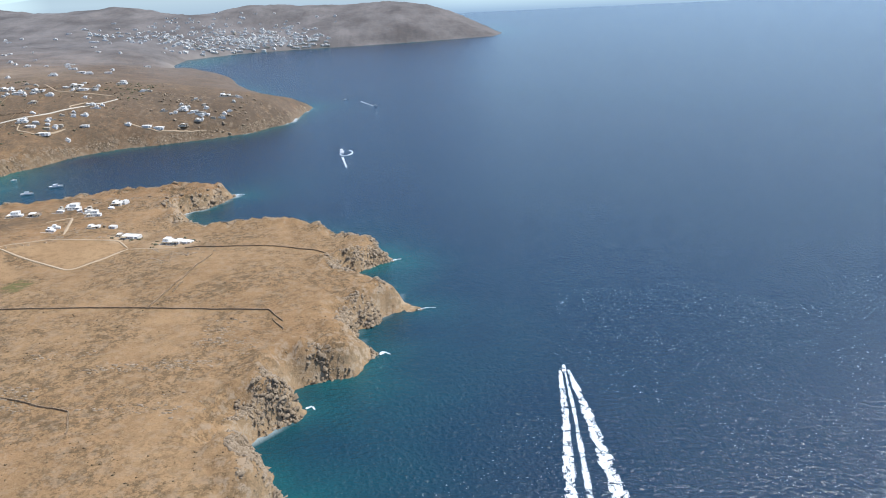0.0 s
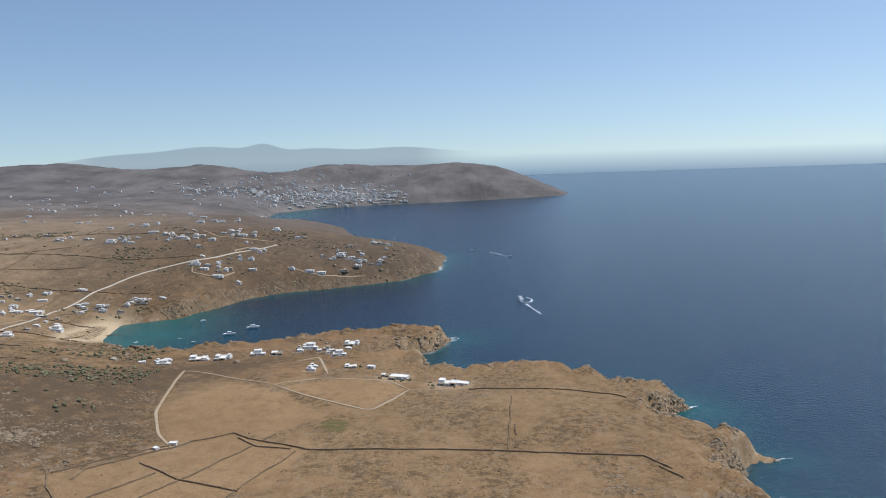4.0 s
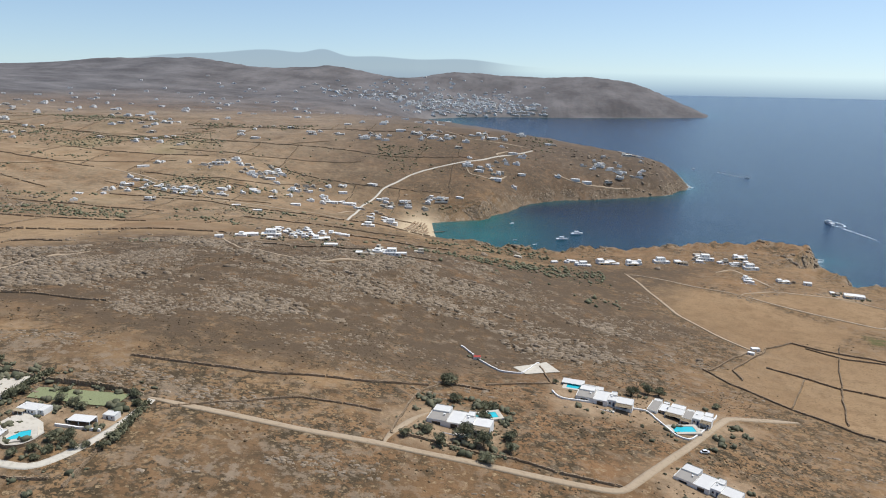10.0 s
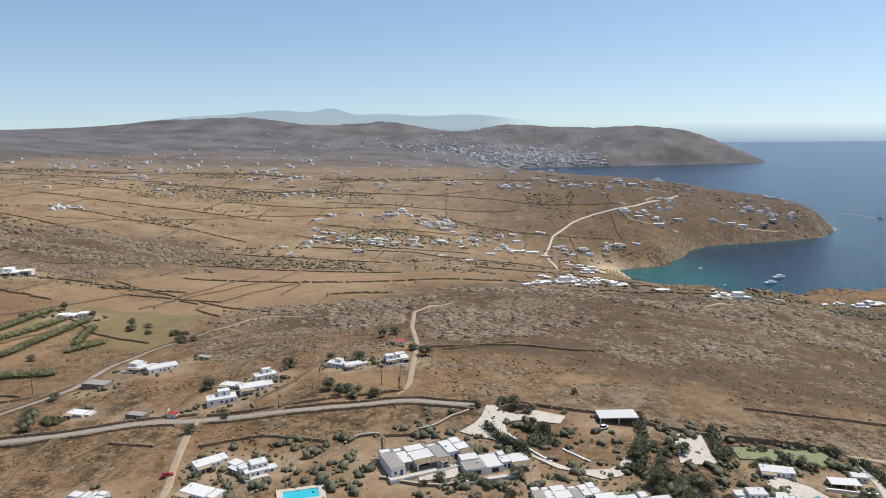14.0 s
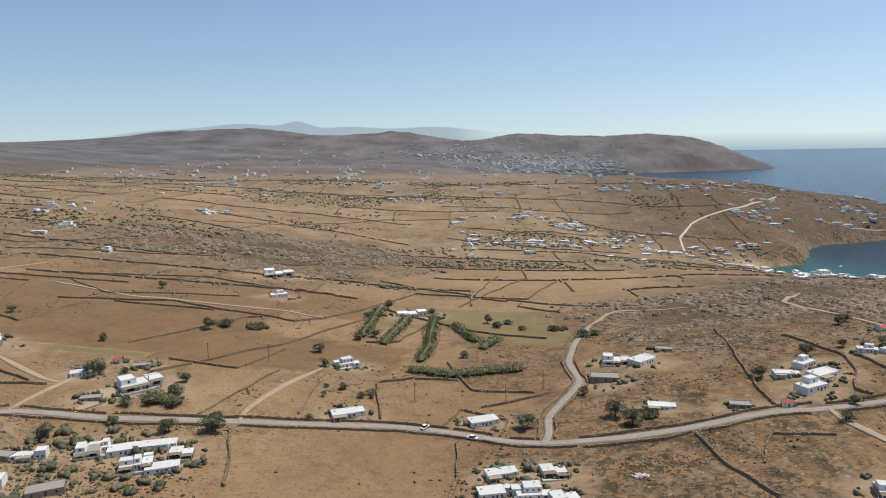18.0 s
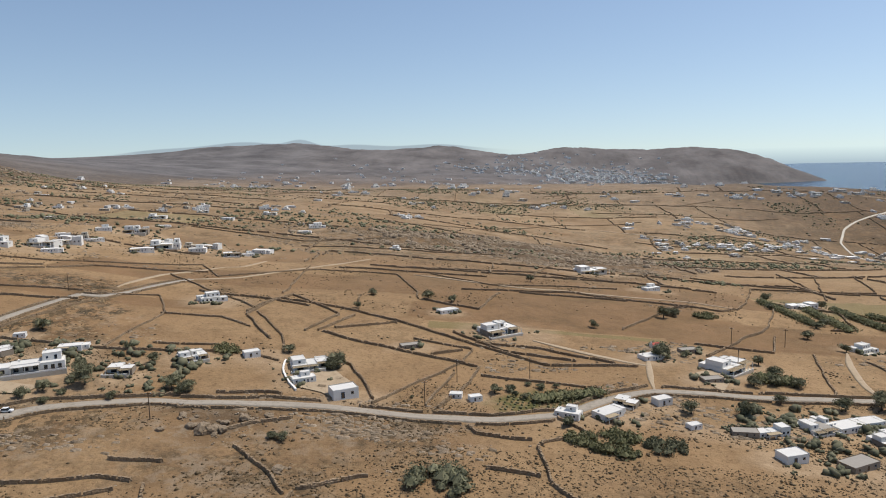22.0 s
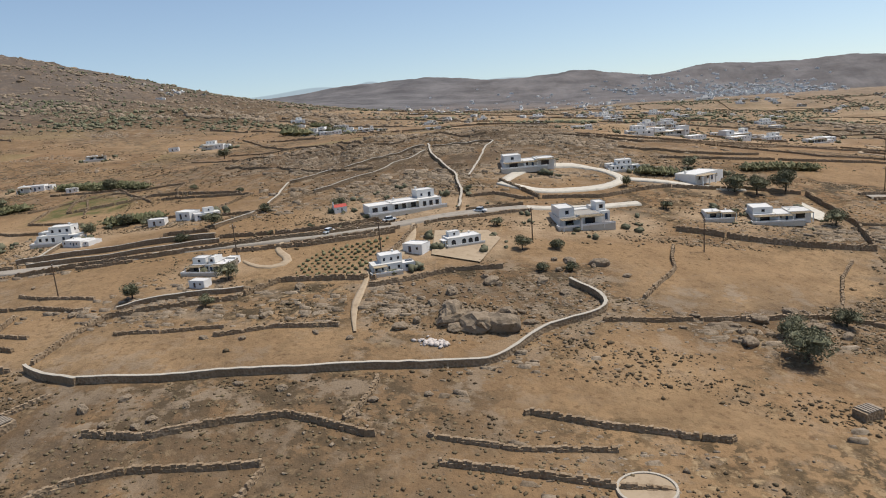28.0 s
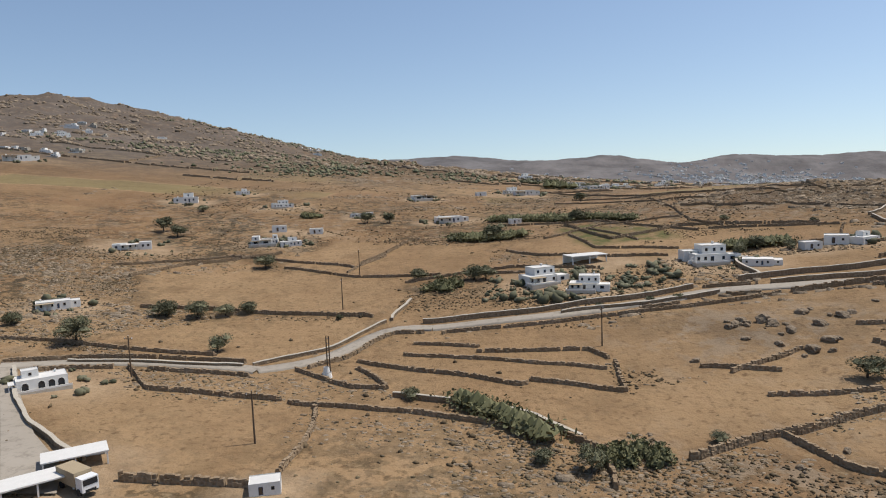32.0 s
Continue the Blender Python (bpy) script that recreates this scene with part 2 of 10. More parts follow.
MAT.update({
    "stone": make_stone_wall(),
    "rock": make_rock(),
    "white": make_plaster(),
    "roof": plain("white_roof", (0.72, 0.70, 0.665), (0.54, 0.515, 0.47), 1.6, 0.9, 0.03, vary=0.18),
    "grey_roof": plain("cement_roof", (0.34, 0.31, 0.27), (0.25, 0.225, 0.195), 1.2, 0.95, 0.03),
    "masonry": plain("field_stone_masonry", (0.25, 0.20, 0.15), (0.36, 0.31, 0.25), 0.5, 0.95, 0.06),
    "coping": plain("pale_mortar", (0.40, 0.35, 0.28), (0.50, 0.45, 0.37), 0.8, 0.95, 0.02),
    "asphalt": make_road("worn_asphalt", (0.262, 0.226, 0.182), (0.345, 0.302, 0.248), (0.205, 0.176, 0.140)),
    "dirt": make_road("pale_dirt", (0.31, 0.232, 0.15), (0.40, 0.312, 0.215), (0.25, 0.182, 0.115)),
    "paving": make_road("concrete_paving", (0.46, 0.41, 0.33), (0.55, 0.50, 0.42), (0.36, 0.315, 0.25)),
    "glass": plain("window_glass", (0.018, 0.022, 0.028), (0.03, 0.035, 0.042), 0.4, 0.08, spec=0.6),
    "shutter": plain("painted_shutter", (0.045, 0.075, 0.13), (0.06, 0.10, 0.17), 0.3, 0.6),
    "wood": plain("weathered_wood", (0.10, 0.068, 0.042), (0.17, 0.12, 0.08), 0.3, 0.85, 0.01),
    "cane": plain("cane_mat", (0.33, 0.255, 0.16), (0.42, 0.34, 0.23), 0.3, 0.95, 0.02),
    "red": plain("red_roof_paint", (0.40, 0.055, 0.040), (0.50, 0.10, 0.075), 0.5, 0.7),
    "bark": plain("bark", (0.07, 0.05, 0.035), (0.12, 0.09, 0.065), 0.2, 0.95, 0.02),
    "leaf": make_leaf("tree_leaves", (0.090, 0.092, 0.052), (0.205, 0.195, 0.115)),
    "reed": make_leaf("reed_leaves", (0.110, 0.112, 0.052), (0.215, 0.200, 0.100)),
    "scrub": make_leaf("dry_scrub", (0.082, 0.058, 0.032), (0.165, 0.116, 0.064)),
    "shrub": make_leaf("garden_leaves", (0.075, 0.078, 0.045), (0.200, 0.185, 0.115)),
    "heath": make_leaf("dark_heath", (0.085, 0.060, 0.033), (0.150, 0.106, 0.057)),
    "tuft": make_leaf("thorn_cushions", (0.105, 0.078, 0.042), (0.190, 0.142, 0.080)),
    "pool": make_pool(),
    "foam": plain("sea_foam", (0.85, 0.88, 0.90), (0.55, 0.64, 0.72), 1.5, 0.9, 0.1),
    "hull": plain("white_gelcoat", (0.80, 0.80, 0.80), (0.72, 0.73, 0.74), 1.0, 0.25, spec=0.5),
    "metal": plain("galvanised_steel", (0.38, 0.38, 0.37), (0.28, 0.28, 0.27), 0.3, 0.5, metal=0.8),
    "tyre": plain("tyre_rubber", (0.02, 0.02, 0.02), (0.03, 0.03, 0.03), 0.2, 0.9),
    "court": plain("court_surface", (0.20, 0.215, 0.105), (0.25, 0.26, 0.135), 2.0, 0.9),
    "umbrella": plain("thatch", (0.30, 0.20, 0.12), (0.40, 0.29, 0.18), 0.4, 0.95),
    "litter": plain("pale_rubble", (0.62, 0.58, 0.53), (0.42, 0.30, 0.25), 0.4, 0.95, 0.05),
})
for _name, _c in (("white", (0.78, 0.78, 0.78)), ("red", (0.42, 0.035, 0.025)), ("grey", (0.22, 0.225, 0.23)), ("black", (0.015, 0.016, 0.02)), ("yellow", (0.60, 0.46, 0.05))):
    MAT["car_" + _name] = plain("car_paint_" + _name, _c, tuple(v * 0.93 for v in _c), 1.0, 0.25, spec=0.6)

# ---- the lie of the land, in survey units; K metres each ----
K = 0.595
COAST_NEAR = [(-190, -900), (-150, 0), (-110, 180), (-88, 300), (-100, 328), (-114, 345), (-108, 362), (-86, 380), (-100, 398),
              (-94, 415), (-55, 420), (-43, 455), (-66, 480), (-66, 500), (-14, 530), (-38, 560), (-79, 590), (-85, 612),
              (-42, 642), (-76, 695), (-125, 738), (-170, 757), (-236, 752), (-272, 768), (-290, 800), (-312, 835),
              (-280, 875), (-262, 908), (-300, 922), (-378, 912), (-465, 895), (-545, 868), (-640, 852)]
COAST_FAR = [(-700, 875), (-745, 965), (-758, 1050), (-720, 1070), (-676, 1095), (-655, 1135), (-607, 1230), (-550, 1272),
             (-460, 1302), (-345, 1352), (-283, 1460), (-260, 1640), (-320, 1730), (-450, 1930), (-600, 2210), (-685, 2350),
             (-930, 2670), (-990, 2900), (-1010, 3120), (-850, 3330), (-610, 3420), (-350, 3460), (-60, 3540), (365, 3700),
             (430, 3900), (330, 4500), (0, 6000), (-7000, 6000), (-7000, -900)]
COAST = np.array(COAST_NEAR + COAST_FAR, float)

SPOTS_SOUTH = [(-210, 620, 25), (-260, 690, 17), (-330, 608, 22), (-430, 662, 27), (-530, 705, 33), (-435, 540, 29),
               (-370, 505, 30), (-470, 520, 31), (-390, 795, 21), (-440, 815, 23), (-600, 820, 18), (-250, 540, 28),
               (-150, 480, 26), (-160, 660, 18), (-180, 360, 29), (-270, 300, 34), (-420, 400, 40), (-565, 340, 60),
               (-660, 306, 77), (-660, 420, 56), (-618, 384, 68), (-700, 500, 76), (-738, 575, 82), (-800, 610, 74),
               (-867, 677, 68), (-620, 700, 36), (-800, 470, 92), (-900, 460, 96)]
SPOTS_MIDDLE = [(-805, 267, 97), (-850, 272, 101), (-926, 291, 104), (-968, 340, 106), (-1107, 456, 84), (-1104, 372, 90),
                (-1145, 278, 89), (-1230, 309, 90), (-1267, 285, 91), (-1316, 308, 98), (-1347, 326, 100), (-1305, 490, 96),
                (-1335, 579, 92), (-1218, 472, 85), (-1050, 560, 82), (-1253, 880, 61), (-1086, 1104, 71), (-862, 1010, 24),
                (-805, 990, 18), (-960, 1050, 39), (-877, 1070, 20), (-750, 1114, 23), (-704, 1247, 54), (-660, 1237, 47),
                (-785, 1493, 99), (-830, 1514, 106), (-595, 1500, 93), (-430, 1385, 50), (-380, 1467, 67), (-350, 1560, 50)]
SPOTS_INLAND = [(-1400, 1280, 90), (-1500, 935, 104), (-1518, 1144, 100), (-1355, 1400, 99), (-1435, 1409, 108),
                (-1137, 2900, 70), (-950, 2600, 20), (-780, 3780, 92), (-905, 4030, 200), (-700, 4030, 180), (-170, 4030, 184), (50, 3990, 162), (190, 3940, 130), (310, 3880, 80),
                (-490, 4030, 160), (-1250, 4030, 156), (-1620, 4030, 220), (-1940, 4060, 196), (-2440, 4060, 252), (-2950, 4060, 236), (-1440, 4030, 190), (-1250, 4400, 100), (-1900, 4500, 120), (-500, 5200, 70), (-1500, 5500, 110), (-2500, 5500, 110), (-3800, 4600, 120),
                (-1500, 2200, 85), (-2300, 2300, 120), (-1200, 3500, 95), (-900, 2100, 80),
                (-1900, 3300, 110), (-3000, 3300, 170), (-450, 1720, 25), (-700, 1900, 55)]
SPOTS_NORTH = [(-1412, 345, 106), (-1466, 262, 104), (-1500, 234, 106), (-1542, 272, 112), (-1566, 228, 111), (-1616, 260, 121),
               (-1553, 369, 118), (-1592, 385, 120), (-1645, 520, 123), (-1664, 643, 127), (-1580, 718, 118), (-1537, 804, 114),
               (-1705, 270, 132), (-1740, 293, 137), (-1780, 282, 141), (-1812, 300, 149), (-1837, 234, 136), (-1793, 200, 131),
               (-1855, 167, 131), (-1756, 152, 124), (-1792, 141, 122), (-1685, 552, 134), (-1557, 766, 122), (-1957, 600, 145),
               (-1925, 795, 148), (-1643, 181, 109), (-1615, 179, 103), (-1650, 217, 118), (-1656, 158, 107), (-1591, 220, 108),
               (-1686, 210, 121), (-1721, 231, 127), (-1741, 240, 130)]
SPOTS_END = [(-1924, 136, 122), (-1945, 134, 119), (-1974, 190, 131), (-1889, 236, 134), (-2058, 431, 147), (-2003, 505, 146),
             (-1923, 190, 130), (-2033, 151, 119), (-1961, 420, 142), (-2024, 178, 122), (-1955, 118, 118), (-2030, 102, 121),
             (-1860, 420, 150), (-2093, 302, 138), (-2203, 596, 168), (-2477, 789, 227), (-2700, 1000, 296), (-2480, 1000, 246), (-2330, 1000, 205), (-3000, 1200, 305),
             (-2500, 1500, 190), (-3500, 1800, 310), (-2900, 700, 255), (-2000, -300, 118), (-1000, -300, 95),
             (-300, -300, 50), (-2250, 1500, 135), (-2120, 680, 172), (-2160, 760, 168)]
SPOTS = np.array(SPOTS_SOUTH + SPOTS_MIDDLE + SPOTS_INLAND + SPOTS_NORTH + SPOTS_END, float)


def lattice(seed):
    return np.random.RandomState(seed).rand(128, 128)


LATTICES = [lattice(k) for k in range(6)]


def fbm(x, y, size, octaves=4, seed=0):
    """Smooth noise of about -0.5 to 0.5 whose largest lumps are size metres wide."""
    x, y = np.asarray(x, float), np.asarray(y, float)
    total, amp, norm = 0.0, 1.0, 0.0
    for o in range(octaves):
        g = LATTICES[(seed + o) % 6]
        u, v = x / size + 17.3 * o + seed * 5.1, y / size + 9.7 * o
        iu, iv = np.floor(u).astype(int), np.floor(v).astype(int)
        fu, fv = u - iu, v - iv
        fu, fv = fu * fu * (3 - 2 * fu), fv * fv * (3 - 2 * fv)
        a, b = g[iu % 128, iv % 128], g[(iu + 1) % 128, iv % 128]
        c, d = g[iu % 128, (iv + 1) % 128], g[(iu + 1) % 128, (iv + 1) % 128]
        total = total + amp * ((a + (b - a) * fu) * (1 - fv) + (c + (d - c) * fu) * fv - 0.5)
        norm, amp, size = norm + amp, amp * 0.5, size * 0.5
    return total / norm * 1.6


def edge_distance(x, y, line, closed=True):
    """Distance to a line of points, and whether inside where it is closed."""
    x, y = np.asarray(x, float), np.asarray(y, float)
    best, inside = np.full(x.shape, 1e9), np.zeros(x.shape, bool)
    n = len(line)
    for k in range(n if closed else n - 1):
        ax, ay = line[k]
        bx, by = line[(k + 1) % n]
        dx, dy = bx - ax, by - ay
        t = np.clip(((x - ax) * dx + (y - ay) * dy) / (dx * dx + dy * dy + 1e-9), 0, 1)
        best = np.minimum(best, (x - ax - t * dx) ** 2 + (y - ay - t * dy) ** 2)
        if dy:
            inside ^= ((ay > y) != (by > y)) & (x < dx * (y - ay) / dy + ax)
    return np.sqrt(best), inside


def shore(x, y):
    """Metres inland from the waterline; negative at sea."""
    d, inside = edge_distance(x, y, COAST)
    rough = np.clip(np.hypot(np.asarray(x, float) + 750, np.asarray(y, float) - 1000) / 60 - 1, 0, 1)
    return np.where(inside, d, -d) + rough * (fbm(x, y, 45, 3, 2) * 14 + fbm(x, y, 12, 2, 4) * 5)


def kernel(d2):
    return np.sqrt(d2 + 70.0 ** 2)


_d2 = (SPOTS[:, None, 0] - SPOTS[None, :, 0]) ** 2 + (SPOTS[:, None, 1] - SPOTS[None, :, 1]) ** 2
_n = len(SPOTS)
_m = np.zeros((_n + 1, _n + 1))
_m[:_n, :_n] = kernel(_d2) - np.eye(_n) * 12
_m[:_n, _n] = _m[_n, :_n] = 1
WEIGHTS = np.linalg.solve(_m, np.append(SPOTS[:, 2], 0))

# stony rises: x, y, half length along x, half length along y, roughness in metres
STONY = [(-820, 520, 200, 70, 3.0), (-640, 470, 130, 60, 1.6), (-1000, 470, 90, 45, 4.0), (-1395, 690, 150, 60, 4.0),
         (-1810, 330, 75, 50, 5.0), (-1870, 330, 40, 30, 4.0), (-1725, 165, 30, 14, 2.5), (-1790, 158, 22, 12, 2.0),
         (-1945, 165, 25, 10, 2.0), (-2130, 690, 130, 70, 8.0), (-2750, 950, 420, 250, 16.0), (-1640, 210, 40, 20, 1.5),
         (-1500, 236, 30, 14, 2.0), (-1850, 118, 70, 24, 1.2), (-1330, 760, 120, 60, 4.0), (-420, 1420, 150, 60, 4.0)]


def stony(x, y):
    s = 0.0
    for cx, cy, rx, ry, amp in STONY:
        s = s + amp * np.exp(-((x - cx) / rx) ** 2 - ((y - cy) / ry) ** 2)
    return s


def height(x, y):
    x, y = np.asarray(x, float), np.asarray(y, float)
    h = np.full(x.shape, WEIGHTS[-1])
    for (sx, sy, _), w in zip(SPOTS, WEIGHTS):
        h = h + w * kernel((x - sx) ** 2 + (y - sy) ** 2)
    s = shore(x, y)
    rock = stony(x, y)
    h = h + rock * (0.25 + np.abs(fbm(x, y, 22, 3, 1)) * 1.6 - 0.35) + fbm(x, y, 60, 3, 3) * (1.2 + y / 500)
    h = h + np.clip((y - 1800) / 2500, 0, 1) * (fbm(x, y, 500, 4, 5) * 9 + (0.28 - np.abs(fbm(x, y, 330, 4, 2))) * 26)
    cape = np.clip((y - 1130) / 120, 0, 1) * np.clip((x + 760) / 120, 0, 1)
    crag = np.clip(1 - np.abs(s - 14) / 22, 0, 1) * (y < 1750) * (1 - 0.65 * cape)
    h = h + crag * (8.0 - 30 * np.abs(fbm(x, y, 30, 4, 5))) * np.clip(np.hypot(x + 750, y - 1000) / 90 - 1, 0, 1)
    beach = np.exp(-((x + 770) / 55) ** 2 - ((y - 990) / 95) ** 2)
    steep = 1 - np.exp(-np.clip(s, 0, None) / (5.5 + 60 * beach + 34 * cape * (y < 2100) + np.clip((y - 2000) / 12, 0, 150)))
    land = 0.6 + (np.maximum(h, 3) - 0.6) * steep
    return np.where(s > 0, land, np.maximum(-0.35 * np.abs(s), -30) + 0.3)



# ---- the ground and the sea ----
def spread(start, stop, step, grow=0.0, origin=0.0):
    """Grid lines from start to stop, wider the further they lie from origin."""
    out = [start]
    while out[-1] < stop:
        out.append(out[-1] + max(step, grow * (out[-1] - origin)))
    return out


GX = np.array([-7000, -5600, -4700, -4100, -3650, -3300] + spread(-3050, -2300, 16) + spread(-2290, -30, 4.5) + spread(-20, 480, 14) + [520])
GY = np.array([-900, -500, -250, -100, 0] + spread(40, 330, 4.0) + spread(334, 4900, 4.2, 0.0125) + [5200, 6000])
GXX, GYY = np.meshgrid(GX, GY)
GZ = height(GXX, GYY)


def ground_z(x, y):
    """Height in metres of the built ground sheet at a place in metres, between its corners too."""
    x, y = np.asarray(x, float) / K, np.asarray(y, float) / K
    i = np.clip(np.searchsorted(GX, x) - 1, 0, len(GX) - 2)
    j = np.clip(np.searchsorted(GY, y) - 1, 0, len(GY) - 2)
    u, v = (x - GX[i]) / (GX[i + 1] - GX[i]), (y - GY[j]) / (GY[j + 1] - GY[j])
    return K * ((GZ[j, i] * (1 - u) + GZ[j, i + 1] * u) * (1 - v) + (GZ[j + 1, i] * (1 - u) + GZ[j + 1, i + 1] * u) * v)


def sheet(name, gx, gy, gz, material, attributes):
    ny, nx = gz.shape
    xx, yy = np.meshgrid(gx, gy)
    me = bpy.data.meshes.new(name)
    idx = np.arange(nx * ny).reshape(ny, nx)
    quads = np.stack([idx[:-1, :-1], idx[:-1, 1:], idx[1:, 1:], idx[1:, :-1]], -1).reshape(-1, 4)
    me.vertices.add(nx * ny)
    me.vertices.foreach_set("co", (np.stack([xx, yy, gz], -1) * K).ravel())
    me.loops.add(quads.size)
    me.loops.foreach_set("vertex_index", quads.ravel())
    me.polygons.add(len(quads))
    me.polygons.foreach_set("loop_start", np.arange(0, quads.size, 4))
    me.polygons.foreach_set("use_smooth", np.ones(len(quads), bool))
    for key, values in attributes.items():
        me.attributes.new(key, "FLOAT", "POINT").data.foreach_set("value", values.ravel().astype(np.float32))
    me.update(calc_edges=True)
    me.materials.append(material)
    return new(name, me)

# ---- places read off the plan, in metres ----
VINEYARDS = []
VINEYARDS.append([(-1091.8, 111.3), (-1078.8, 120.4), (-1078.8, 102.4), (-1089.3, 101.7)])
VINEYARDS.append([(-840.1, 155.9), (-831.4, 160.9), (-818.1, 162.1), (-824.4, 153.4), (-838.8, 149.8)])
FIELDS = []
FIELDS.append([(-313.1, 378.5), (-312.4, 410.3), (-256.0, 389.1), (-219.4, 351.1), (-242.3, 317.0), (-258.7, 324.2), (-281.2, 303.9), (-297.7, 329.1)])
FIELDS.append([(-251.8, 393.0), (-222.6, 412.2), (-188.5, 405.0), (-182.7, 390.4), (-198.9, 361.6)])
FIELDS.append([(-311.7, 409.8), (-263.8, 377.4), (-217.9, 343.5), (-260.3, 322.7), (-281.5, 306.2), (-305.7, 348.8)])
FIELDS.append([(-735.6, 352.5), (-673.4, 432.6), (-562.5, 443.3), (-528.3, 400.6), (-582.3, 319.5), (-622.4, 284.6), (-676.7, 300.9)])
FIELDS.append([(-589.5, 171.9), (-595.7, 197.6), (-576.8, 194.3), (-568.5, 187.9), (-570.2, 176.3)])
FIELDS.append([(-699.4, 275.6), (-664.8, 260.9), (-664.9, 244.4), (-672.7, 237.9)])
FIELDS.append([(-749.7, 257.9), (-723.0, 320.3), (-674.4, 314.1), (-644.0, 289.2), (-657.4, 262.1), (-676.0, 239.0), (-702.4, 260.5)])
FIELDS.append([(-780.5, 206.1), (-752.2, 247.9), (-716.7, 220.8), (-736.3, 211.0), (-756.1, 195.3)])
FIELDS.append([(-740.9, 352.2), (-690.8, 431.8), (-594.2, 427.2), (-608.3, 336.4), (-642.1, 326.4)])
FIELDS.append([(-722.2, 194.8), (-701.9, 202.3), (-681.3, 191.0), (-686.1, 183.6), (-704.6, 176.2), (-718.9, 172.4)])
FIELDS.append([(-906.7, 206.1), (-902.6, 222.4), (-879.2, 215.9), (-885.3, 194.1), (-874.1, 188.8), (-892.7, 181.2)])
FIELDS.append([(-871.8, 171.9), (-844.8, 165.0), (-843.2, 175.1), (-862.9, 177.2), (-873.3, 178.9)])
FIELDS.append([(-841.9, 189.3), (-802.7, 193.7), (-804.3, 184.4), (-823.6, 181.1)])
FIELDS.append([(-831.4, 258.6), (-771.3, 293.0), (-800.6, 216.5), (-825.7, 202.3), (-842.5, 228.5)])
FIELDS.append([(-843.7, 171.6), (-805.7, 179.2), (-817.0, 164.4), (-831.1, 158.7), (-841.9, 163.7)])
FIELDS.append([(-783.7, 193.6), (-754.1, 225.7), (-748.4, 205.0), (-763.2, 172.4), (-779.0, 170.0)])
FIELDS.append([(-910.9, 161.5), (-887.8, 166.3), (-883.1, 154.8), (-901.8, 149.8)])
FIELDS.append([(-954.6, 212.8), (-948.0, 249.0), (-910.4, 211.5), (-893.6, 188.3), (-912.9, 181.6), (-930.0, 191.5)])
FIELDS.append([(-907.1, 206.2), (-903.5, 223.8), (-881.7, 216.8), (-888.1, 195.2), (-882.0, 189.9), (-890.0, 178.4)])
FIELDS.append([(-876.3, 180.4), (-860.1, 191.0), (-845.5, 184.5), (-851.9, 170.2), (-863.7, 154.5), (-869.2, 159.5)])
FIELDS.append([(-913.9, 155.2), (-892.4, 173.4), (-885.1, 159.6), (-881.3, 153.8), (-897.6, 151.1), (-912.1, 147.2)])
FIELDS.append([(-1004.3, 217.6), (-958.5, 209.6), (-962.0, 177.9), (-966.2, 164.2), (-995.0, 168.6)])
FIELDS.append([(-859.6, 232.3), (-812.7, 250.7), (-780.4, 253.2), (-759.6, 236.5), (-771.9, 212.6), (-827.3, 191.1), (-845.9, 208.0)])
FIELDS.append([(-1002.6, 108.8), (-995.1, 115.7), (-982.1, 107.1), (-983.1, 98.1), (-990.7, 87.9), (-999.2, 90.0), (-1004.4, 94.7)])
FIELDS.append([(-1100.4, 87.0), (-1078.0, 86.1), (-1077.6, 96.2), (-1073.1, 78.2), (-1077.8, 76.4), (-1094.0, 73.7), (-1104.0, 72.2), (-1113.1, 76.5), (-1113.3, 84.3)])
FIELDS.append([(-1072.1, 82.3), (-1053.7, 86.7), (-1058.0, 80.2), (-1066.7, 78.2), (-1071.9, 78.4)])
FIELDS.append([(-1094.2, 115.5), (-1078.1, 121.8), (-1079.1, 101.9), (-1091.1, 101.7)])
FIELDS.append([(-1042.3, 120.4), (-999.1, 125.8), (-1007.0, 106.7), (-1030.5, 94.9), (-1042.6, 99.1)])
FIELDS.append([(-1062.4, 120.1), (-1035.9, 121.4), (-1039.6, 112.7), (-1053.1, 108.0), (-1058.2, 109.9)])
FIELDS.append([(-1059.7, 77.5), (-1034.6, 76.9), (-1026.0, 67.9), (-1040.5, 68.2), (-1054.6, 70.3)])
FIELDS.append([(-1129.3, 159.2), (-1100.5, 147.4), (-1104.0, 150.3), (-1116.5, 135.0)])
FIELDS.append([(-1142.5, 109.6), (-1110.4, 114.7), (-1118.2, 93.0), (-1139.8, 97.8)])
FIELDS.append([(-1139.1, 94.8), (-1117.5, 91.1), (-1115.6, 77.1), (-1134.6, 75.0)])
FIELDS.append([(-1193.6, 98.1), (-1180.0, 100.9), (-1160.4, 103.4), (-1143.2, 108.5), (-1139.4, 89.3), (-1149.1, 90.9), (-1160.5, 85.2), (-1172.1, 89.2)])
FIELDS.append([(-1194.0, 161.2), (-1161.6, 154.0), (-1141.0, 144.4), (-1151.2, 137.7), (-1167.3, 128.2)])
FIELDS.append([(-1089.5, 117.7), (-1076.7, 122.0), (-1076.4, 102.3), (-1094.7, 98.2)])
FIELDS.append([(-1113.3, 87.5), (-1081.2, 86.6), (-1078.5, 78.0), (-1104.8, 72.9), (-1114.7, 77.0)])
FIELDS.append([(-1204.4, 88.3), (-1170.5, 78.6), (-1170.2, 69.5), (-1176.4, 67.5), (-1189.4, 76.3)])
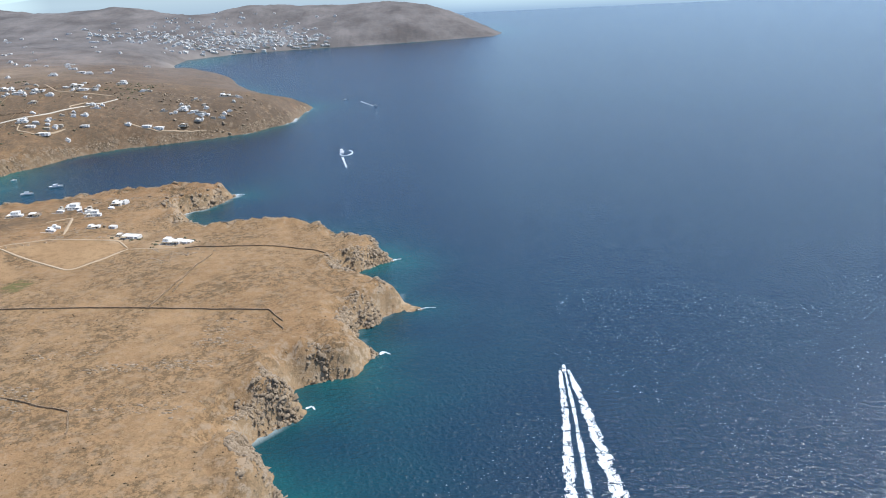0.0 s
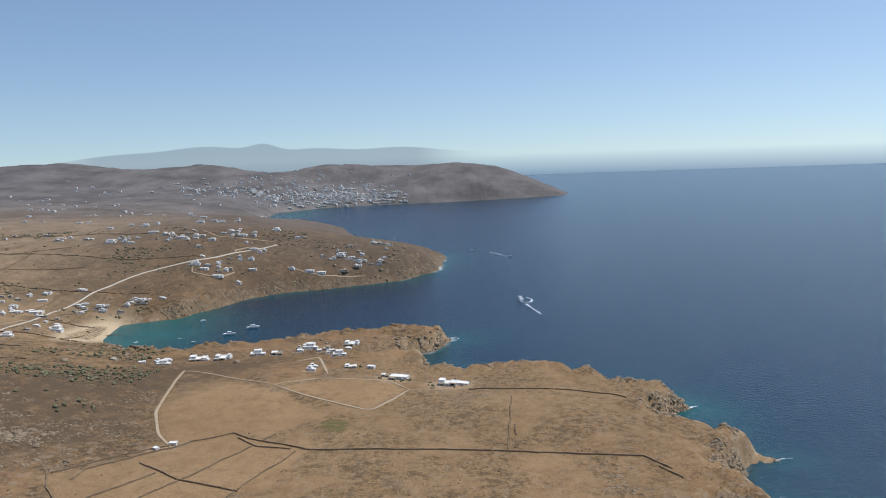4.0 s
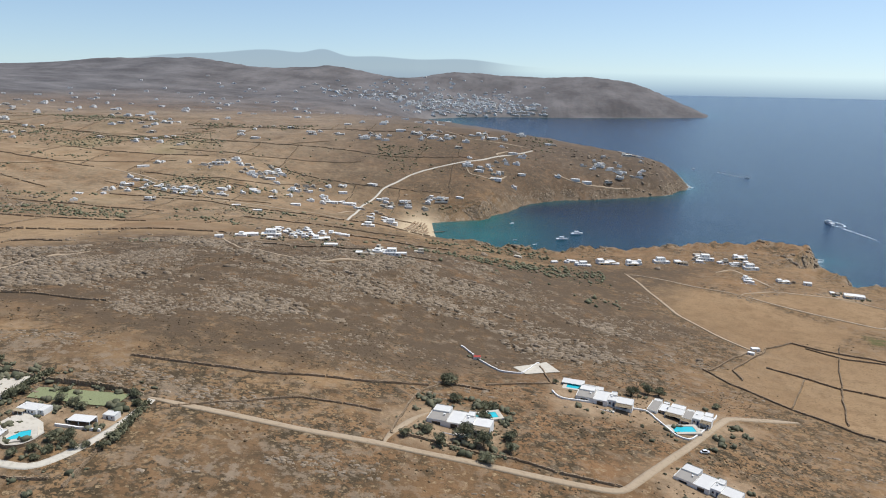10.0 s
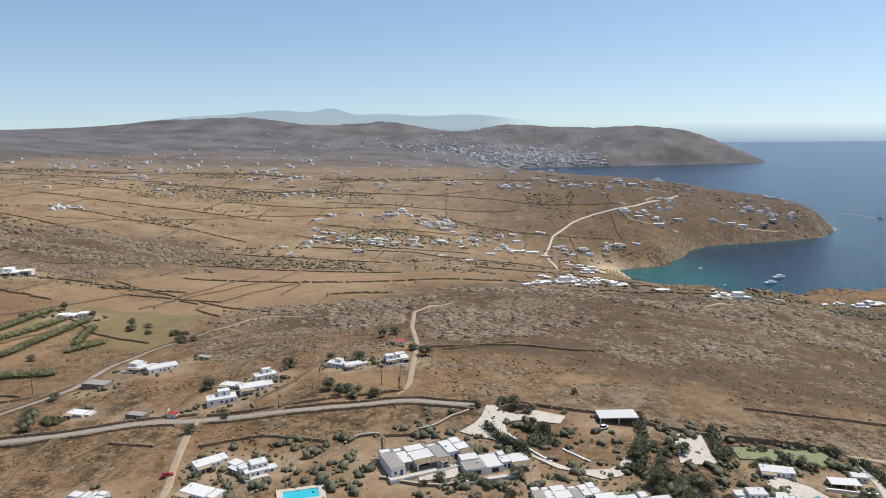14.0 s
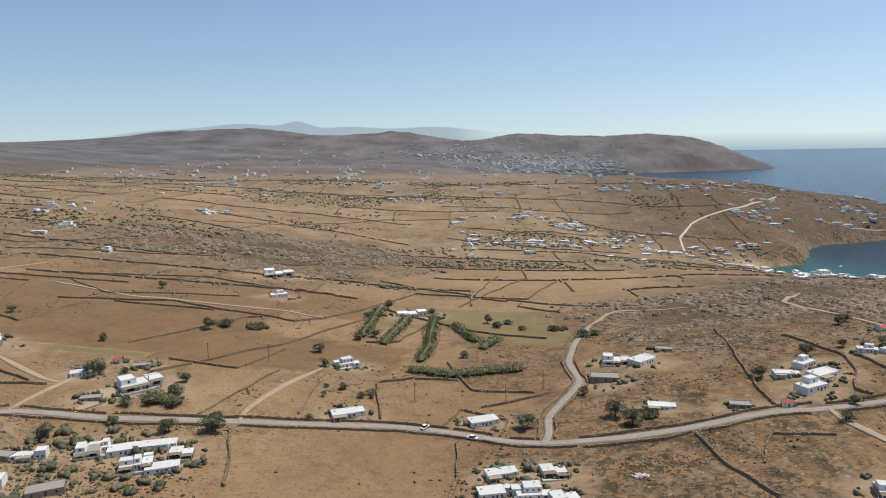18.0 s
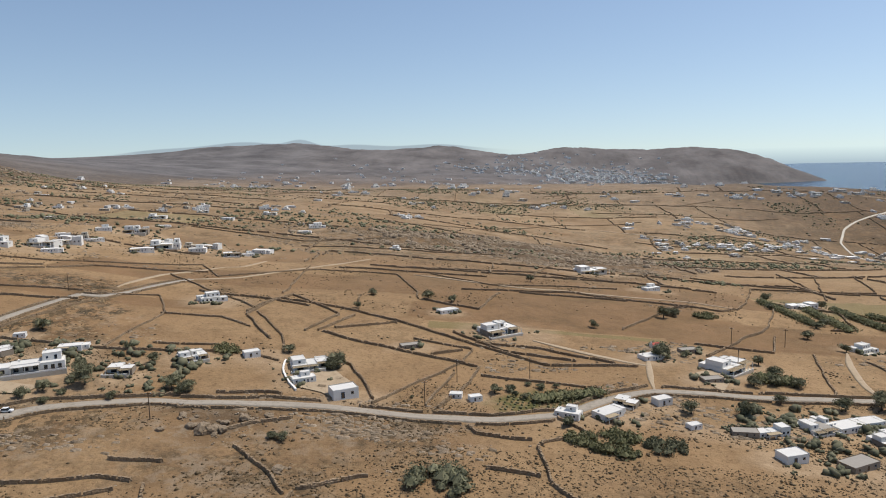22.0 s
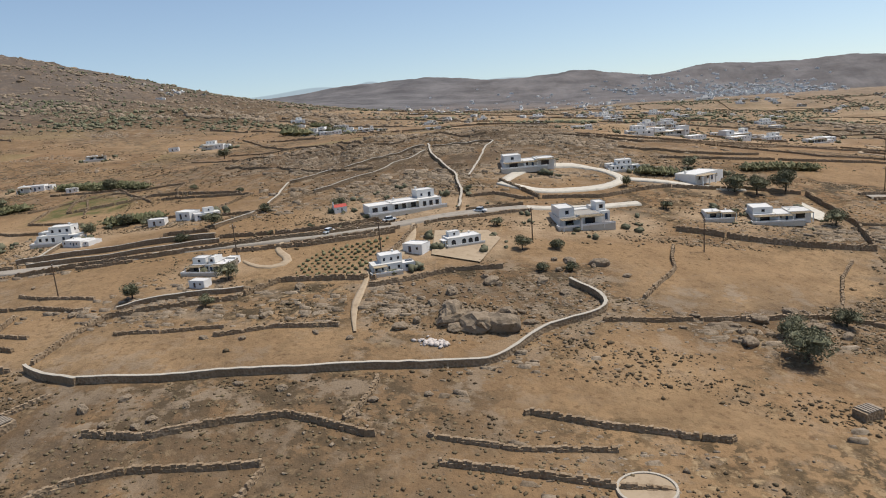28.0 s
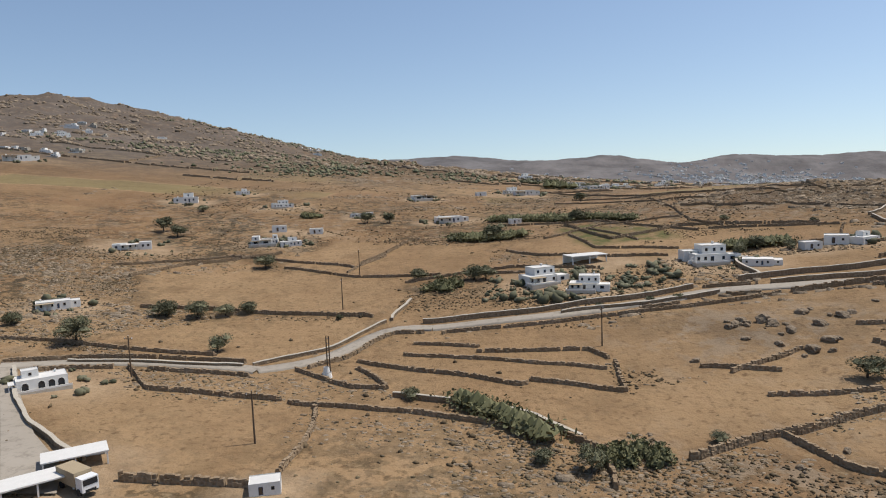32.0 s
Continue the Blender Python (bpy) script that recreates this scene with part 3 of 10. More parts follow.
FIELDS.append([(-1200.2, 99.0), (-1172.7, 89.7), (-1170.9, 80.2), (-1185.1, 82.2), (-1205.7, 90.3)])
FIELDS.append([(-1173.0, 97.5), (-1140.5, 88.7), (-1143.9, 78.6), (-1156.0, 79.0), (-1167.8, 87.9)])
FIELDS.append([(-1169.6, 68.3), (-1156.9, 69.4), (-1135.2, 75.2), (-1136.1, 70.2), (-1152.0, 62.5), (-1161.3, 67.9)])
FIELDS.append([(-1254.3, 132.2), (-1231.8, 139.6), (-1207.3, 129.1), (-1204.2, 119.7), (-1212.8, 112.2), (-1238.5, 112.0)])
FIELDS.append([(-1138.5, 94.0), (-1112.2, 90.4), (-1114.8, 76.8), (-1134.4, 76.5)])
FIELDS.append([(-1233.2, 142.0), (-1215.2, 153.0), (-1185.0, 137.7), (-1204.9, 128.8)])
FIELDS.append([(-1246.1, 78.5), (-1235.1, 83.8), (-1227.7, 76.1), (-1217.7, 75.8), (-1207.1, 75.4), (-1205.0, 67.8), (-1204.6, 58.0), (-1211.8, 55.1), (-1222.8, 57.9), (-1231.6, 61.8)])
FIELDS.append([(-1261.3, 131.5), (-1234.8, 140.7), (-1204.8, 132.2), (-1203.6, 111.8), (-1228.1, 109.3), (-1248.1, 110.8)])
FIELDS.append([(-1200.3, 98.6), (-1173.7, 96.3), (-1171.5, 76.7), (-1179.7, 68.4), (-1195.3, 79.2), (-1206.5, 90.2)])
FIELDS.append([(-1229.0, 109.1), (-1207.8, 109.2), (-1205.8, 96.8), (-1214.3, 89.7), (-1233.8, 86.3), (-1247.2, 96.6)])
FIELDS.append([(-1229.3, 170.0), (-1191.5, 156.9), (-1189.5, 142.8), (-1204.8, 135.4), (-1236.2, 144.5)])
FIELDS.append([(-1167.7, 101.5), (-1135.1, 100.2), (-1141.8, 85.0), (-1162.3, 86.0), (-1170.8, 88.4)])
FIELDS.append([(-1171.7, 79.7), (-1147.5, 86.3), (-1145.3, 77.1), (-1156.6, 70.4), (-1167.9, 64.3), (-1171.1, 75.3)])
ROCKY = []
ROCKY.append([(-1106.6, 72.7), (-1092.4, 73.7), (-1082.4, 75.4), (-1065.9, 76.0), (-1068.1, 66.5), (-1077.5, 66.5), (-1085.5, 63.5), (-1096.8, 62.1), (-1103.3, 65.4)])
ROCKY.append([(-1093.2, 50.8), (-1089.0, 51.7), (-1086.0, 51.5), (-1089.4, 49.5), (-1092.5, 48.3)])
ROCKY.append([(-608.4, 343.3), (-557.5, 335.0), (-481.3, 294.2), (-448.3, 306.5), (-406.1, 325.5), (-375.5, 341.8), (-391.8, 270.1), (-417.8, 250.6), (-449.9, 247.1), (-478.8, 224.4), (-506.5, 209.3)])
ROCKY.append([(-587.6, 256.9), (-602.1, 364.0), (-564.2, 368.7), (-503.3, 328.2), (-458.6, 302.2), (-395.8, 361.3), (-387.2, 299.6), (-425.5, 262.4), (-481.6, 232.4), (-525.1, 223.2), (-565.3, 221.4)])
ROCKY.append([(-550.5, 175.4), (-507.7, 190.0), (-475.3, 178.8), (-453.8, 170.3), (-484.4, 170.8), (-503.6, 169.6), (-527.1, 173.7)])
ROCKY.append([(-463.3, 141.2), (-426.7, 158.8), (-415.5, 144.3), (-448.2, 131.5)])
ROCKY.append([(-404.2, 266.8), (-343.4, 297.1), (-343.1, 262.6), (-385.1, 255.2)])
ROCKY.append([(-636.2, 266.3), (-589.9, 310.2), (-520.3, 400.3), (-625.4, 208.9), (-633.2, 220.0), (-645.7, 237.1)])
ROCKY.append([(-852.1, 435.9), (-768.4, 533.0), (-745.2, 441.9), (-762.2, 350.8), (-820.4, 362.1)])
ROCKY.append([(-900.2, 143.8), (-887.0, 148.3), (-877.9, 139.9), (-884.6, 130.5), (-894.1, 131.4)])
ROCKY.append([(-871.0, 148.8), (-842.6, 144.0), (-849.6, 131.5), (-867.8, 131.9)])
ROCKY.append([(-931.9, 135.0), (-919.8, 138.4), (-915.1, 125.0), (-924.7, 124.4)])
ROCKY.append([(-899.9, 128.3), (-872.4, 125.8), (-871.3, 117.7), (-893.8, 115.2)])
ROCKY.append([(-1006.0, 133.7), (-990.7, 141.6), (-975.4, 146.0), (-960.5, 143.1), (-953.6, 132.0), (-960.4, 122.5), (-969.0, 114.2), (-976.2, 115.5), (-990.0, 111.0)])
ROCKY.append([(-962.3, 115.5), (-955.3, 119.3), (-947.4, 118.1), (-945.5, 111.8), (-956.2, 111.8)])
ROCKY.append([(-1000.5, 124.9), (-980.1, 131.9), (-953.7, 134.5), (-962.1, 117.3), (-980.8, 115.5), (-993.7, 114.3), (-1001.9, 116.2)])
ROCKY.append([(-1004.4, 94.7), (-990.8, 89.6), (-991.8, 84.8), (-1003.2, 86.4)])
ROCKY.append([(-1095.7, 292.9), (-1055.1, 336.6), (-1044.1, 209.6), (-1073.8, 189.0)])
ROCKY.append([(-1108.0, 162.4), (-1077.8, 175.7), (-1071.5, 147.1), (-1081.9, 140.1)])
ROCKY.append([(-1073.6, 99.9), (-1053.9, 110.6), (-1044.5, 102.4), (-1045.8, 94.7), (-1053.7, 88.1), (-1071.5, 89.6)])
ROCKY.append([(-1037.7, 92.8), (-1023.1, 102.0), (-1008.9, 100.9), (-1013.4, 90.2), (-1025.6, 84.6), (-1033.9, 88.1)])
ROCKY.append([(-1112.1, 72.3), (-1072.5, 75.9), (-1056.7, 78.8), (-1058.0, 71.0), (-1070.4, 67.4), (-1093.0, 61.3), (-1102.4, 60.3)])
ROCKY.append([(-1149.7, 92.7), (-1152.4, 98.2), (-1143.4, 106.0), (-1137.5, 94.5)])
ROCKY.append([(-1109.2, 189.2), (-1060.1, 200.4), (-1068.6, 154.2), (-1111.1, 141.4)])
ROCKY.append([(-1111.6, 66.0), (-1106.3, 70.3), (-1080.4, 73.0), (-1087.9, 57.6), (-1099.7, 56.2), (-1112.2, 58.0)])
ROCKY.append([(-1111.7, 92.4), (-1102.5, 96.0), (-1096.0, 92.4), (-1110.7, 85.6)])
ROCKY.append([(-1309.5, 388.5), (-1531.7, 2519.1), (-1207.5, 357.5), (-1261.9, 296.8)])
ROCKY.append([(-1157.3, 102.5), (-1132.8, 104.2), (-1138.5, 91.3), (-1149.2, 86.7), (-1162.0, 87.7)])
ROCKY.append([(-1169.8, 62.0), (-1157.3, 68.0), (-1151.9, 61.5), (-1153.5, 57.9), (-1167.5, 57.3)])
ROCKY.append([(-1120.5, 210.8), (-1104.5, 193.7), (-1100.1, 177.0), (-1122.8, 172.0)])
HEATHS = []
HEATHS.append([(-587.6, 256.9), (-564.2, 368.7), (-459.1, 307.7), (-372.5, 404.5), (-300.1, 319.3), (-408.7, 217.5), (-472.3, 191.2), (-561.4, 215.0)])
HEATHS.append([(-1076.9, 59.3), (-1069.5, 60.0), (-1056.9, 62.3), (-1061.5, 50.9), (-1078.4, 48.8)])
HEATHS.append([(-496.0, 333.7), (-246.4, 475.5), (-380.6, 233.1), (-485.7, 195.8)])
HEATHS.append([(-1099.9, 59.6), (-1077.6, 58.7), (-1078.0, 55.0), (-1087.9, 54.5), (-1097.6, 52.2)])
LIGHT_FIELDS = []
LIGHT_FIELDS.append([(-301.2, 260.1), (-279.9, 300.5), (-258.3, 322.8), (-221.1, 301.7), (-228.4, 258.2), (-270.7, 250.7)])
LIGHT_FIELDS.append([(-314.0, 261.1), (-262.1, 320.8), (-225.0, 299.6), (-238.8, 260.0), (-246.3, 225.3), (-254.2, 212.9), (-277.7, 224.9), (-292.7, 236.7)])
LIGHT_FIELDS.append([(-745.8, 140.5), (-752.1, 165.7), (-717.6, 168.7), (-700.9, 162.7), (-700.6, 144.6), (-703.2, 129.2), (-734.3, 125.2)])
LIGHT_FIELDS.append([(-750.1, 262.3), (-737.0, 272.4), (-737.6, 235.2), (-753.7, 231.9)])
LIGHT_FIELDS.append([(-730.6, 274.6), (-722.2, 273.5), (-726.8, 235.0), (-733.1, 235.0)])
LIGHT_FIELDS.append([(-719.1, 271.9), (-714.0, 270.3), (-712.1, 237.8), (-725.0, 233.3)])
LIGHT_FIELDS.append([(-1101.7, 105.4), (-1103.7, 116.4), (-1092.7, 114.0), (-1091.0, 106.3), (-1095.1, 102.8)])
LIGHT_FIELDS.append([(-1074.9, 120.2), (-1065.4, 121.4), (-1058.6, 117.7), (-1061.4, 107.1), (-1069.5, 104.8)])
LIGHT_FIELDS.append([(-1144.5, 116.5), (-1145.4, 131.9), (-1132.1, 129.1), (-1119.8, 131.4), (-1112.0, 119.5), (-1129.7, 116.4)])
LIGHT_FIELDS.append([(-1147.8, 149.1), (-1117.8, 153.7), (-1110.6, 154.9), (-1110.0, 142.2), (-1123.4, 141.9)])
LIGHT_FIELDS.append([(-1156.2, 153.6), (-1125.8, 155.4), (-1112.8, 145.8), (-1123.8, 140.0), (-1144.3, 143.2)])
LIGHT_FIELDS.append([(-1145.3, 129.4), (-1142.5, 133.4), (-1124.6, 135.3), (-1118.8, 129.3), (-1114.3, 118.2), (-1143.4, 114.8)])
LIGHT_FIELDS.append([(-1152.9, 152.4), (-1138.8, 158.6), (-1132.9, 148.1), (-1153.3, 138.8)])
LIGHT_FIELDS.append([(-1142.1, 131.1), (-1120.9, 132.3), (-1126.5, 119.7), (-1140.6, 118.2)])
GREEN_FIELDS = []
GREEN_FIELDS.append([(-219.7, 328.6), (-218.2, 344.0), (-206.6, 341.7), (-206.8, 323.3)])
GREEN_FIELDS.append([(-841.3, 155.8), (-831.6, 162.1), (-816.9, 162.9), (-823.2, 153.0), (-838.7, 149.4)])
GREEN_FIELDS.append([(-837.5, 158.0), (-816.3, 162.1), (-826.7, 152.4), (-837.6, 149.3)])
GREEN_FIELDS.append([(-1166.1, 169.7), (-1153.2, 168.7), (-1150.3, 154.8), (-1161.3, 152.9)])
GREEN_FIELDS.append([(-1170.9, 171.8), (-1160.8, 166.1), (-1159.9, 154.0), (-1167.3, 153.3)])
GREEN_FIELDS.append([(-1176.6, 172.5), (-1166.1, 176.5), (-1162.0, 154.2), (-1170.9, 147.0)])
ROADS = []
ROADS.append(('asphalt', 2.6, [(-623.3, 168.9), (-605.1, 170.1), (-585.9, 172.1), (-569.3, 175.6), (-552.6, 173.2)]))
ROADS.append(('asphalt', 3.4, [(-778.8, 165.8), (-753.8, 169.1), (-714.2, 170.7), (-702.5, 168.1), (-690.3, 163.1), (-679.8, 160.6), (-663.0, 161.5), (-650.0, 163.9), (-635.0, 168.0), (-627.9, 169.2), (-623.3, 168.9)]))
ROADS.append(('asphalt', 2.6, [(-682.1, 161.1), (-680.3, 165.2), (-679.9, 176.1), (-668.6, 198.6), (-669.8, 216.6), (-664.7, 239.0), (-656.4, 261.6)]))
ROADS.append(('asphalt', 3.2, [(-901.3, 145.6), (-873.7, 148.3), (-855.7, 146.3), (-840.1, 145.4), (-825.1, 150.1), (-816.5, 158.6), (-805.1, 165.2), (-783.5, 165.3), (-778.8, 165.8)]))
ROADS.append(('asphalt', 3.0, [(-981.9, 99.6), (-980.0, 102.6), (-968.2, 111.0), (-955.1, 123.4), (-931.5, 135.6)]))
ROADS.append(('asphalt', 3.2, [(-931.5, 135.6), (-928.0, 138.6), (-906.4, 146.2), (-901.3, 145.6)]))
ROADS.append(('asphalt', 2.8, [(-936.9, 132.8), (-939.0, 137.9), (-947.3, 139.6), (-956.4, 142.7), (-957.4, 143.3), (-961.1, 149.5), (-963.3, 160.1), (-962.0, 178.2), (-958.0, 208.2)]))
ROADS.append(('asphalt', 2.4, [(-989.0, 156.1), (-978.7, 159.6), (-967.9, 159.6), (-963.4, 158.9)]))
ROADS.append(('asphalt', 3.2, [(-1106.9, 117.6), (-1095.0, 120.0), (-1080.3, 126.0), (-1069.6, 131.7), (-1056.1, 137.3)]))
ROADS.append(('asphalt', 3.0, [(-941.8, 248.0), (-952.0, 208.3), (-958.0, 208.2)]))
ROADS.append(('asphalt', 3.0, [(-962.8, 167.4), (-956.8, 167.5), (-955.7, 164.1), (-948.0, 147.7)]))
ROADS.append(('asphalt', 3.2, [(-1197.0, 102.6), (-1179.1, 105.1), (-1162.7, 109.6), (-1155.1, 113.2), (-1145.4, 113.7), (-1129.7, 113.1), (-1112.1, 117.4), (-1106.9, 117.6)]))
ROADS.append(('asphalt', 3.0, [(-1217.8, 85.4), (-1214.5, 87.2), (-1209.7, 91.2), (-1206.8, 98.1), (-1203.2, 103.1), (-1197.0, 102.6)]))
ROADS.append(('asphalt', 3.4, [(-1250.1, 79.5), (-1242.9, 83.8), (-1235.9, 85.5), (-1222.6, 86.0), (-1217.8, 85.4)]))
ROADS.append(('dirt', 2.2, [(-316.5, 418.8), (-310.1, 378.5), (-303.8, 344.2), (-291.0, 315.7), (-278.8, 300.8)]))
ROADS.append(('dirt', 2.2, [(-257.5, 395.5), (-236.7, 381.1), (-199.4, 359.1), (-198.4, 359.0), (-189.6, 373.3), (-179.7, 392.6)]))
ROADS.append(('dirt', 1.6, [(-316.0, 415.3), (-311.0, 416.4), (-287.8, 406.4), (-261.2, 398.6), (-257.5, 395.5)]))
ROADS.append(('dirt', 1.6, [(-257.5, 395.5), (-254.8, 399.8), (-235.4, 411.7), (-193.3, 410.4), (-192.1, 410.2), (-182.4, 396.5), (-179.7, 392.6)]))
ROADS.append(('dirt', 1.6, [(-179.7, 392.6), (-174.8, 392.8), (-145.9, 393.9)]))
ROADS.append(('dirt', 2.6, [(-255.4, 449.0), (-243.1, 459.0), (-242.4, 458.8), (-230.6, 420.4)]))
ROADS.append(('paving', 3.0, [(-508.6, 542.3), (-513.4, 626.4), (-503.9, 682.1), (-482.2, 719.7), (-458.5, 743.6), (-419.3, 769.4), (-355.2, 829.5)]))
ROADS.append(('dirt', 2.0, [(-432.3, 760.8), (-429.6, 757.3), (-422.6, 732.0), (-398.1, 726.0), (-397.2, 726.1), (-384.5, 756.0)]))
ROADS.append(('dirt', 2.0, [(-334.6, 783.4), (-298.8, 778.6), (-248.0, 793.5)]))
ROADS.append(('dirt', 1.8, [(-548.6, 387.0), (-511.7, 321.1), (-486.2, 307.8), (-463.8, 303.6), (-450.0, 316.8)]))
ROADS.append(('dirt', 2.0, [(-460.1, 879.0), (-432.3, 847.3), (-399.7, 838.8), (-361.1, 836.9)]))
ROADS.append(('dirt', 2.4, [(-745.0, 612.2), (-696.2, 594.8), (-652.5, 569.4), (-612.1, 548.0), (-574.1, 553.9), (-538.0, 556.1), (-514.1, 544.9), (-508.8, 545.9)]))
ROADS.append(('dirt', 3.2, [(-473.7, 165.1), (-458.2, 164.2), (-436.6, 162.2), (-415.0, 162.4), (-393.4, 161.5), (-374.3, 160.0), (-361.1, 160.0), (-331.8, 199.5), (-319.7, 217.4), (-308.3, 221.3), (-295.5, 224.5)]))
ROADS.append(('dirt', 2.6, [(-416.2, 162.4), (-416.3, 166.6), (-411.2, 179.0), (-407.5, 183.9)]))
ROADS.append(('paving', 3.0, [(-503.6, 123.7), (-500.1, 127.0), (-491.0, 132.9), (-480.4, 131.7), (-475.7, 141.4), (-473.3, 150.7), (-472.5, 160.3), (-472.5, 165.0)]))
ROADS.append(('dirt', 2.4, [(-572.4, 178.7), (-570.2, 183.5), (-572.9, 222.1), (-577.8, 244.6), (-581.7, 279.4), (-581.5, 280.5), (-567.4, 297.1)]))
ROADS.append(('dirt', 2.2, [(-656.4, 261.6), (-654.1, 265.8), (-644.1, 283.6), (-617.4, 276.9)]))
ROADS.append(('dirt', 2.6, [(-751.4, 169.2), (-752.4, 174.0), (-750.7, 182.4), (-746.6, 195.3), (-740.5, 208.7)]))
ROADS.append(('dirt', 2.8, [(-618.4, 169.2), (-618.7, 164.8), (-613.1, 144.7), (-610.0, 136.8), (-611.3, 128.3)]))
ROADS.append(('dirt', 2.0, [(-868.4, 286.4), (-845.8, 278.1), (-825.9, 269.5), (-795.9, 268.8), (-768.3, 266.0), (-751.0, 261.2)]))
ROADS.append(('dirt', 3.4, [(-523.3, 573.6), (-517.6, 593.2), (-511.5, 592.8)]))
ROADS.append(('dirt', 3.4, [(-392.1, 794.9), (-397.6, 798.3), (-383.6, 816.3)]))
ROADS.append(('dirt', 2.4, [(-804.0, 165.5), (-803.6, 170.4), (-799.9, 189.7)]))
ROADS.append(('dirt', 2.4, [(-801.4, 182.5), (-805.7, 183.3), (-828.3, 197.6)]))
ROADS.append(('dirt', 2.2, [(-955.0, 223.4), (-953.6, 250.2), (-940.2, 276.1)]))
ROADS.append(('dirt', 2.0, [(-940.2, 276.1), (-935.0, 277.8), (-931.5, 300.9)]))
ROADS.append(('paving', 3.4, [(-981.9, 99.6), (-984.3, 94.9), (-989.8, 87.0), (-988.1, 78.6)]))
ROADS.append(('paving', 3.4, [(-1062.2, 153.0), (-1054.0, 147.9), (-1040.5, 152.7), (-1035.4, 159.5), (-1043.0, 169.0), (-1052.5, 167.6), (-1053.6, 167.2), (-1059.6, 159.7), (-1061.6, 154.0)]))
ROADS.append(('paving', 3.0, [(-1035.4, 159.5), (-1030.5, 159.2), (-1028.0, 159.1), (-1019.6, 156.8), (-1012.2, 157.0)]))
ROADS.append(('paving', 3.0, [(-1056.1, 137.3), (-1051.0, 137.4), (-1034.9, 143.1)]))
ROADS.append(('dirt', 2.4, [(-1076.1, 127.7), (-1075.0, 122.8), (-1074.8, 115.6), (-1075.8, 108.3), (-1078.6, 104.4)]))
ROADS.append(('dirt', 2.4, [(-941.8, 248.0), (-937.6, 250.6), (-928.3, 256.3), (-927.5, 257.2), (-890.7, 321.5)]))
ROADS.append(('dirt', 1.7, [(-1078.6, 104.4), (-1077.7, 99.8), (-1077.9, 92.2), (-1075.6, 84.9)]))
ROADS.append(('dirt', 2.0, [(-1097.4, 119.5), (-1097.4, 114.0), (-1093.3, 111.4), (-1091.8, 108.0), (-1094.5, 105.7), (-1098.1, 106.7), (-1100.5, 109.5)]))
WALLS = []
WALLS.append(('stone', 0.80, [(-1096.8, 62.4), (-1089.4, 62.6), (-1082.7, 65.9), (-1077.9, 67.2), (-1073.4, 65.4), (-1068.5, 64.7)]))
WALLS.append(('stone', 0.70, [(-1097.7, 51.5), (-1093.3, 55.9), (-1088.6, 57.8), (-1077.5, 59.5)]))
WALLS.append(('stone', 0.60, [(-1077.1, 58.9), (-1078.5, 48.9)]))
WALLS.append(('stone', 0.60, [(-1070.6, 75.1), (-1072.0, 66.8)]))
WALLS.append(('stone', 0.60, [(-1110.4, 64.3), (-1105.8, 70.0)]))
WALLS.append(('stone', 0.75, [(-301.2, 260.1), (-301.3, 270.9), (-280.2, 300.2), (-274.3, 310.7), (-259.0, 322.3), (-258.0, 322.6), (-249.8, 315.5), (-220.5, 301.7), (-166.3, 299.2), (-108.8, 293.9), (-76.5, 290.3), (-75.5, 289.7), (-67.6, 279.1)]))
WALLS.append(('stone', 0.75, [(-124.0, 370.6), (-132.4, 296.8)]))
WALLS.append(('stone', 0.75, [(-146.0, 391.3), (-92.1, 386.7), (-61.3, 373.2)]))
WALLS.append(('stone', 0.75, [(-72.1, 280.8), (-66.2, 270.4)]))
WALLS.append(('stone', 0.75, [(-126.4, 326.5), (-127.1, 314.2)]))
WALLS.append(('stone', 0.75, [(-158.3, 220.3), (-127.5, 209.5), (-122.7, 195.8)]))
WALLS.append(('stone', 0.75, [(-730.7, 714.2), (-634.7, 705.6), (-537.2, 740.9)]))
WALLS.append(('stone', 0.75, [(-730.2, 774.7), (-628.8, 771.7), (-627.8, 772.0), (-584.9, 805.4)]))
WALLS.append(('stone', 0.75, [(-767.3, 835.9), (-714.9, 864.8)]))
WALLS.append(('stone', 0.75, [(-656.9, 608.2), (-592.6, 628.0), (-559.4, 669.0)]))
WALLS.append(('stone', 0.75, [(-719.4, 570.5), (-634.8, 546.6), (-575.9, 563.8)]))
WALLS.append(('white', 0.70, [(-403.0, 250.0), (-396.7, 239.7), (-389.0, 228.8), (-381.9, 229.2), (-381.2, 230.0), (-375.6, 244.6)]))
WALLS.append(('white', 0.60, [(-373.2, 214.7), (-371.3, 209.2), (-356.7, 209.6), (-345.8, 210.7), (-345.0, 210.1), (-340.7, 196.2), (-337.4, 195.0), (-331.1, 202.4), (-323.2, 217.5)]))
WALLS.append(('stone', 0.70, [(-412.4, 169.0), (-394.4, 166.4), (-385.9, 166.8), (-374.3, 163.3), (-361.0, 162.3)]))
WALLS.append(('stone', 0.70, [(-415.0, 168.3), (-415.0, 176.8), (-412.5, 196.0), (-406.4, 207.9), (-405.4, 208.3), (-392.1, 207.8)]))
WALLS.append(('stone', 0.70, [(-313.3, 266.5), (-307.1, 253.5), (-292.2, 236.3), (-278.5, 222.8), (-266.5, 217.4)]))
WALLS.append(('stone', 0.70, [(-311.6, 265.5), (-300.2, 281.0), (-279.1, 307.2)]))
WALLS.append(('stone', 0.70, [(-255.6, 316.7), (-243.1, 305.6), (-227.8, 302.2)]))
WALLS.append(('stone', 0.75, [(-274.1, 271.4), (-292.1, 237.8)]))
WALLS.append(('stone', 0.75, [(-284.6, 281.4), (-272.7, 273.3)]))
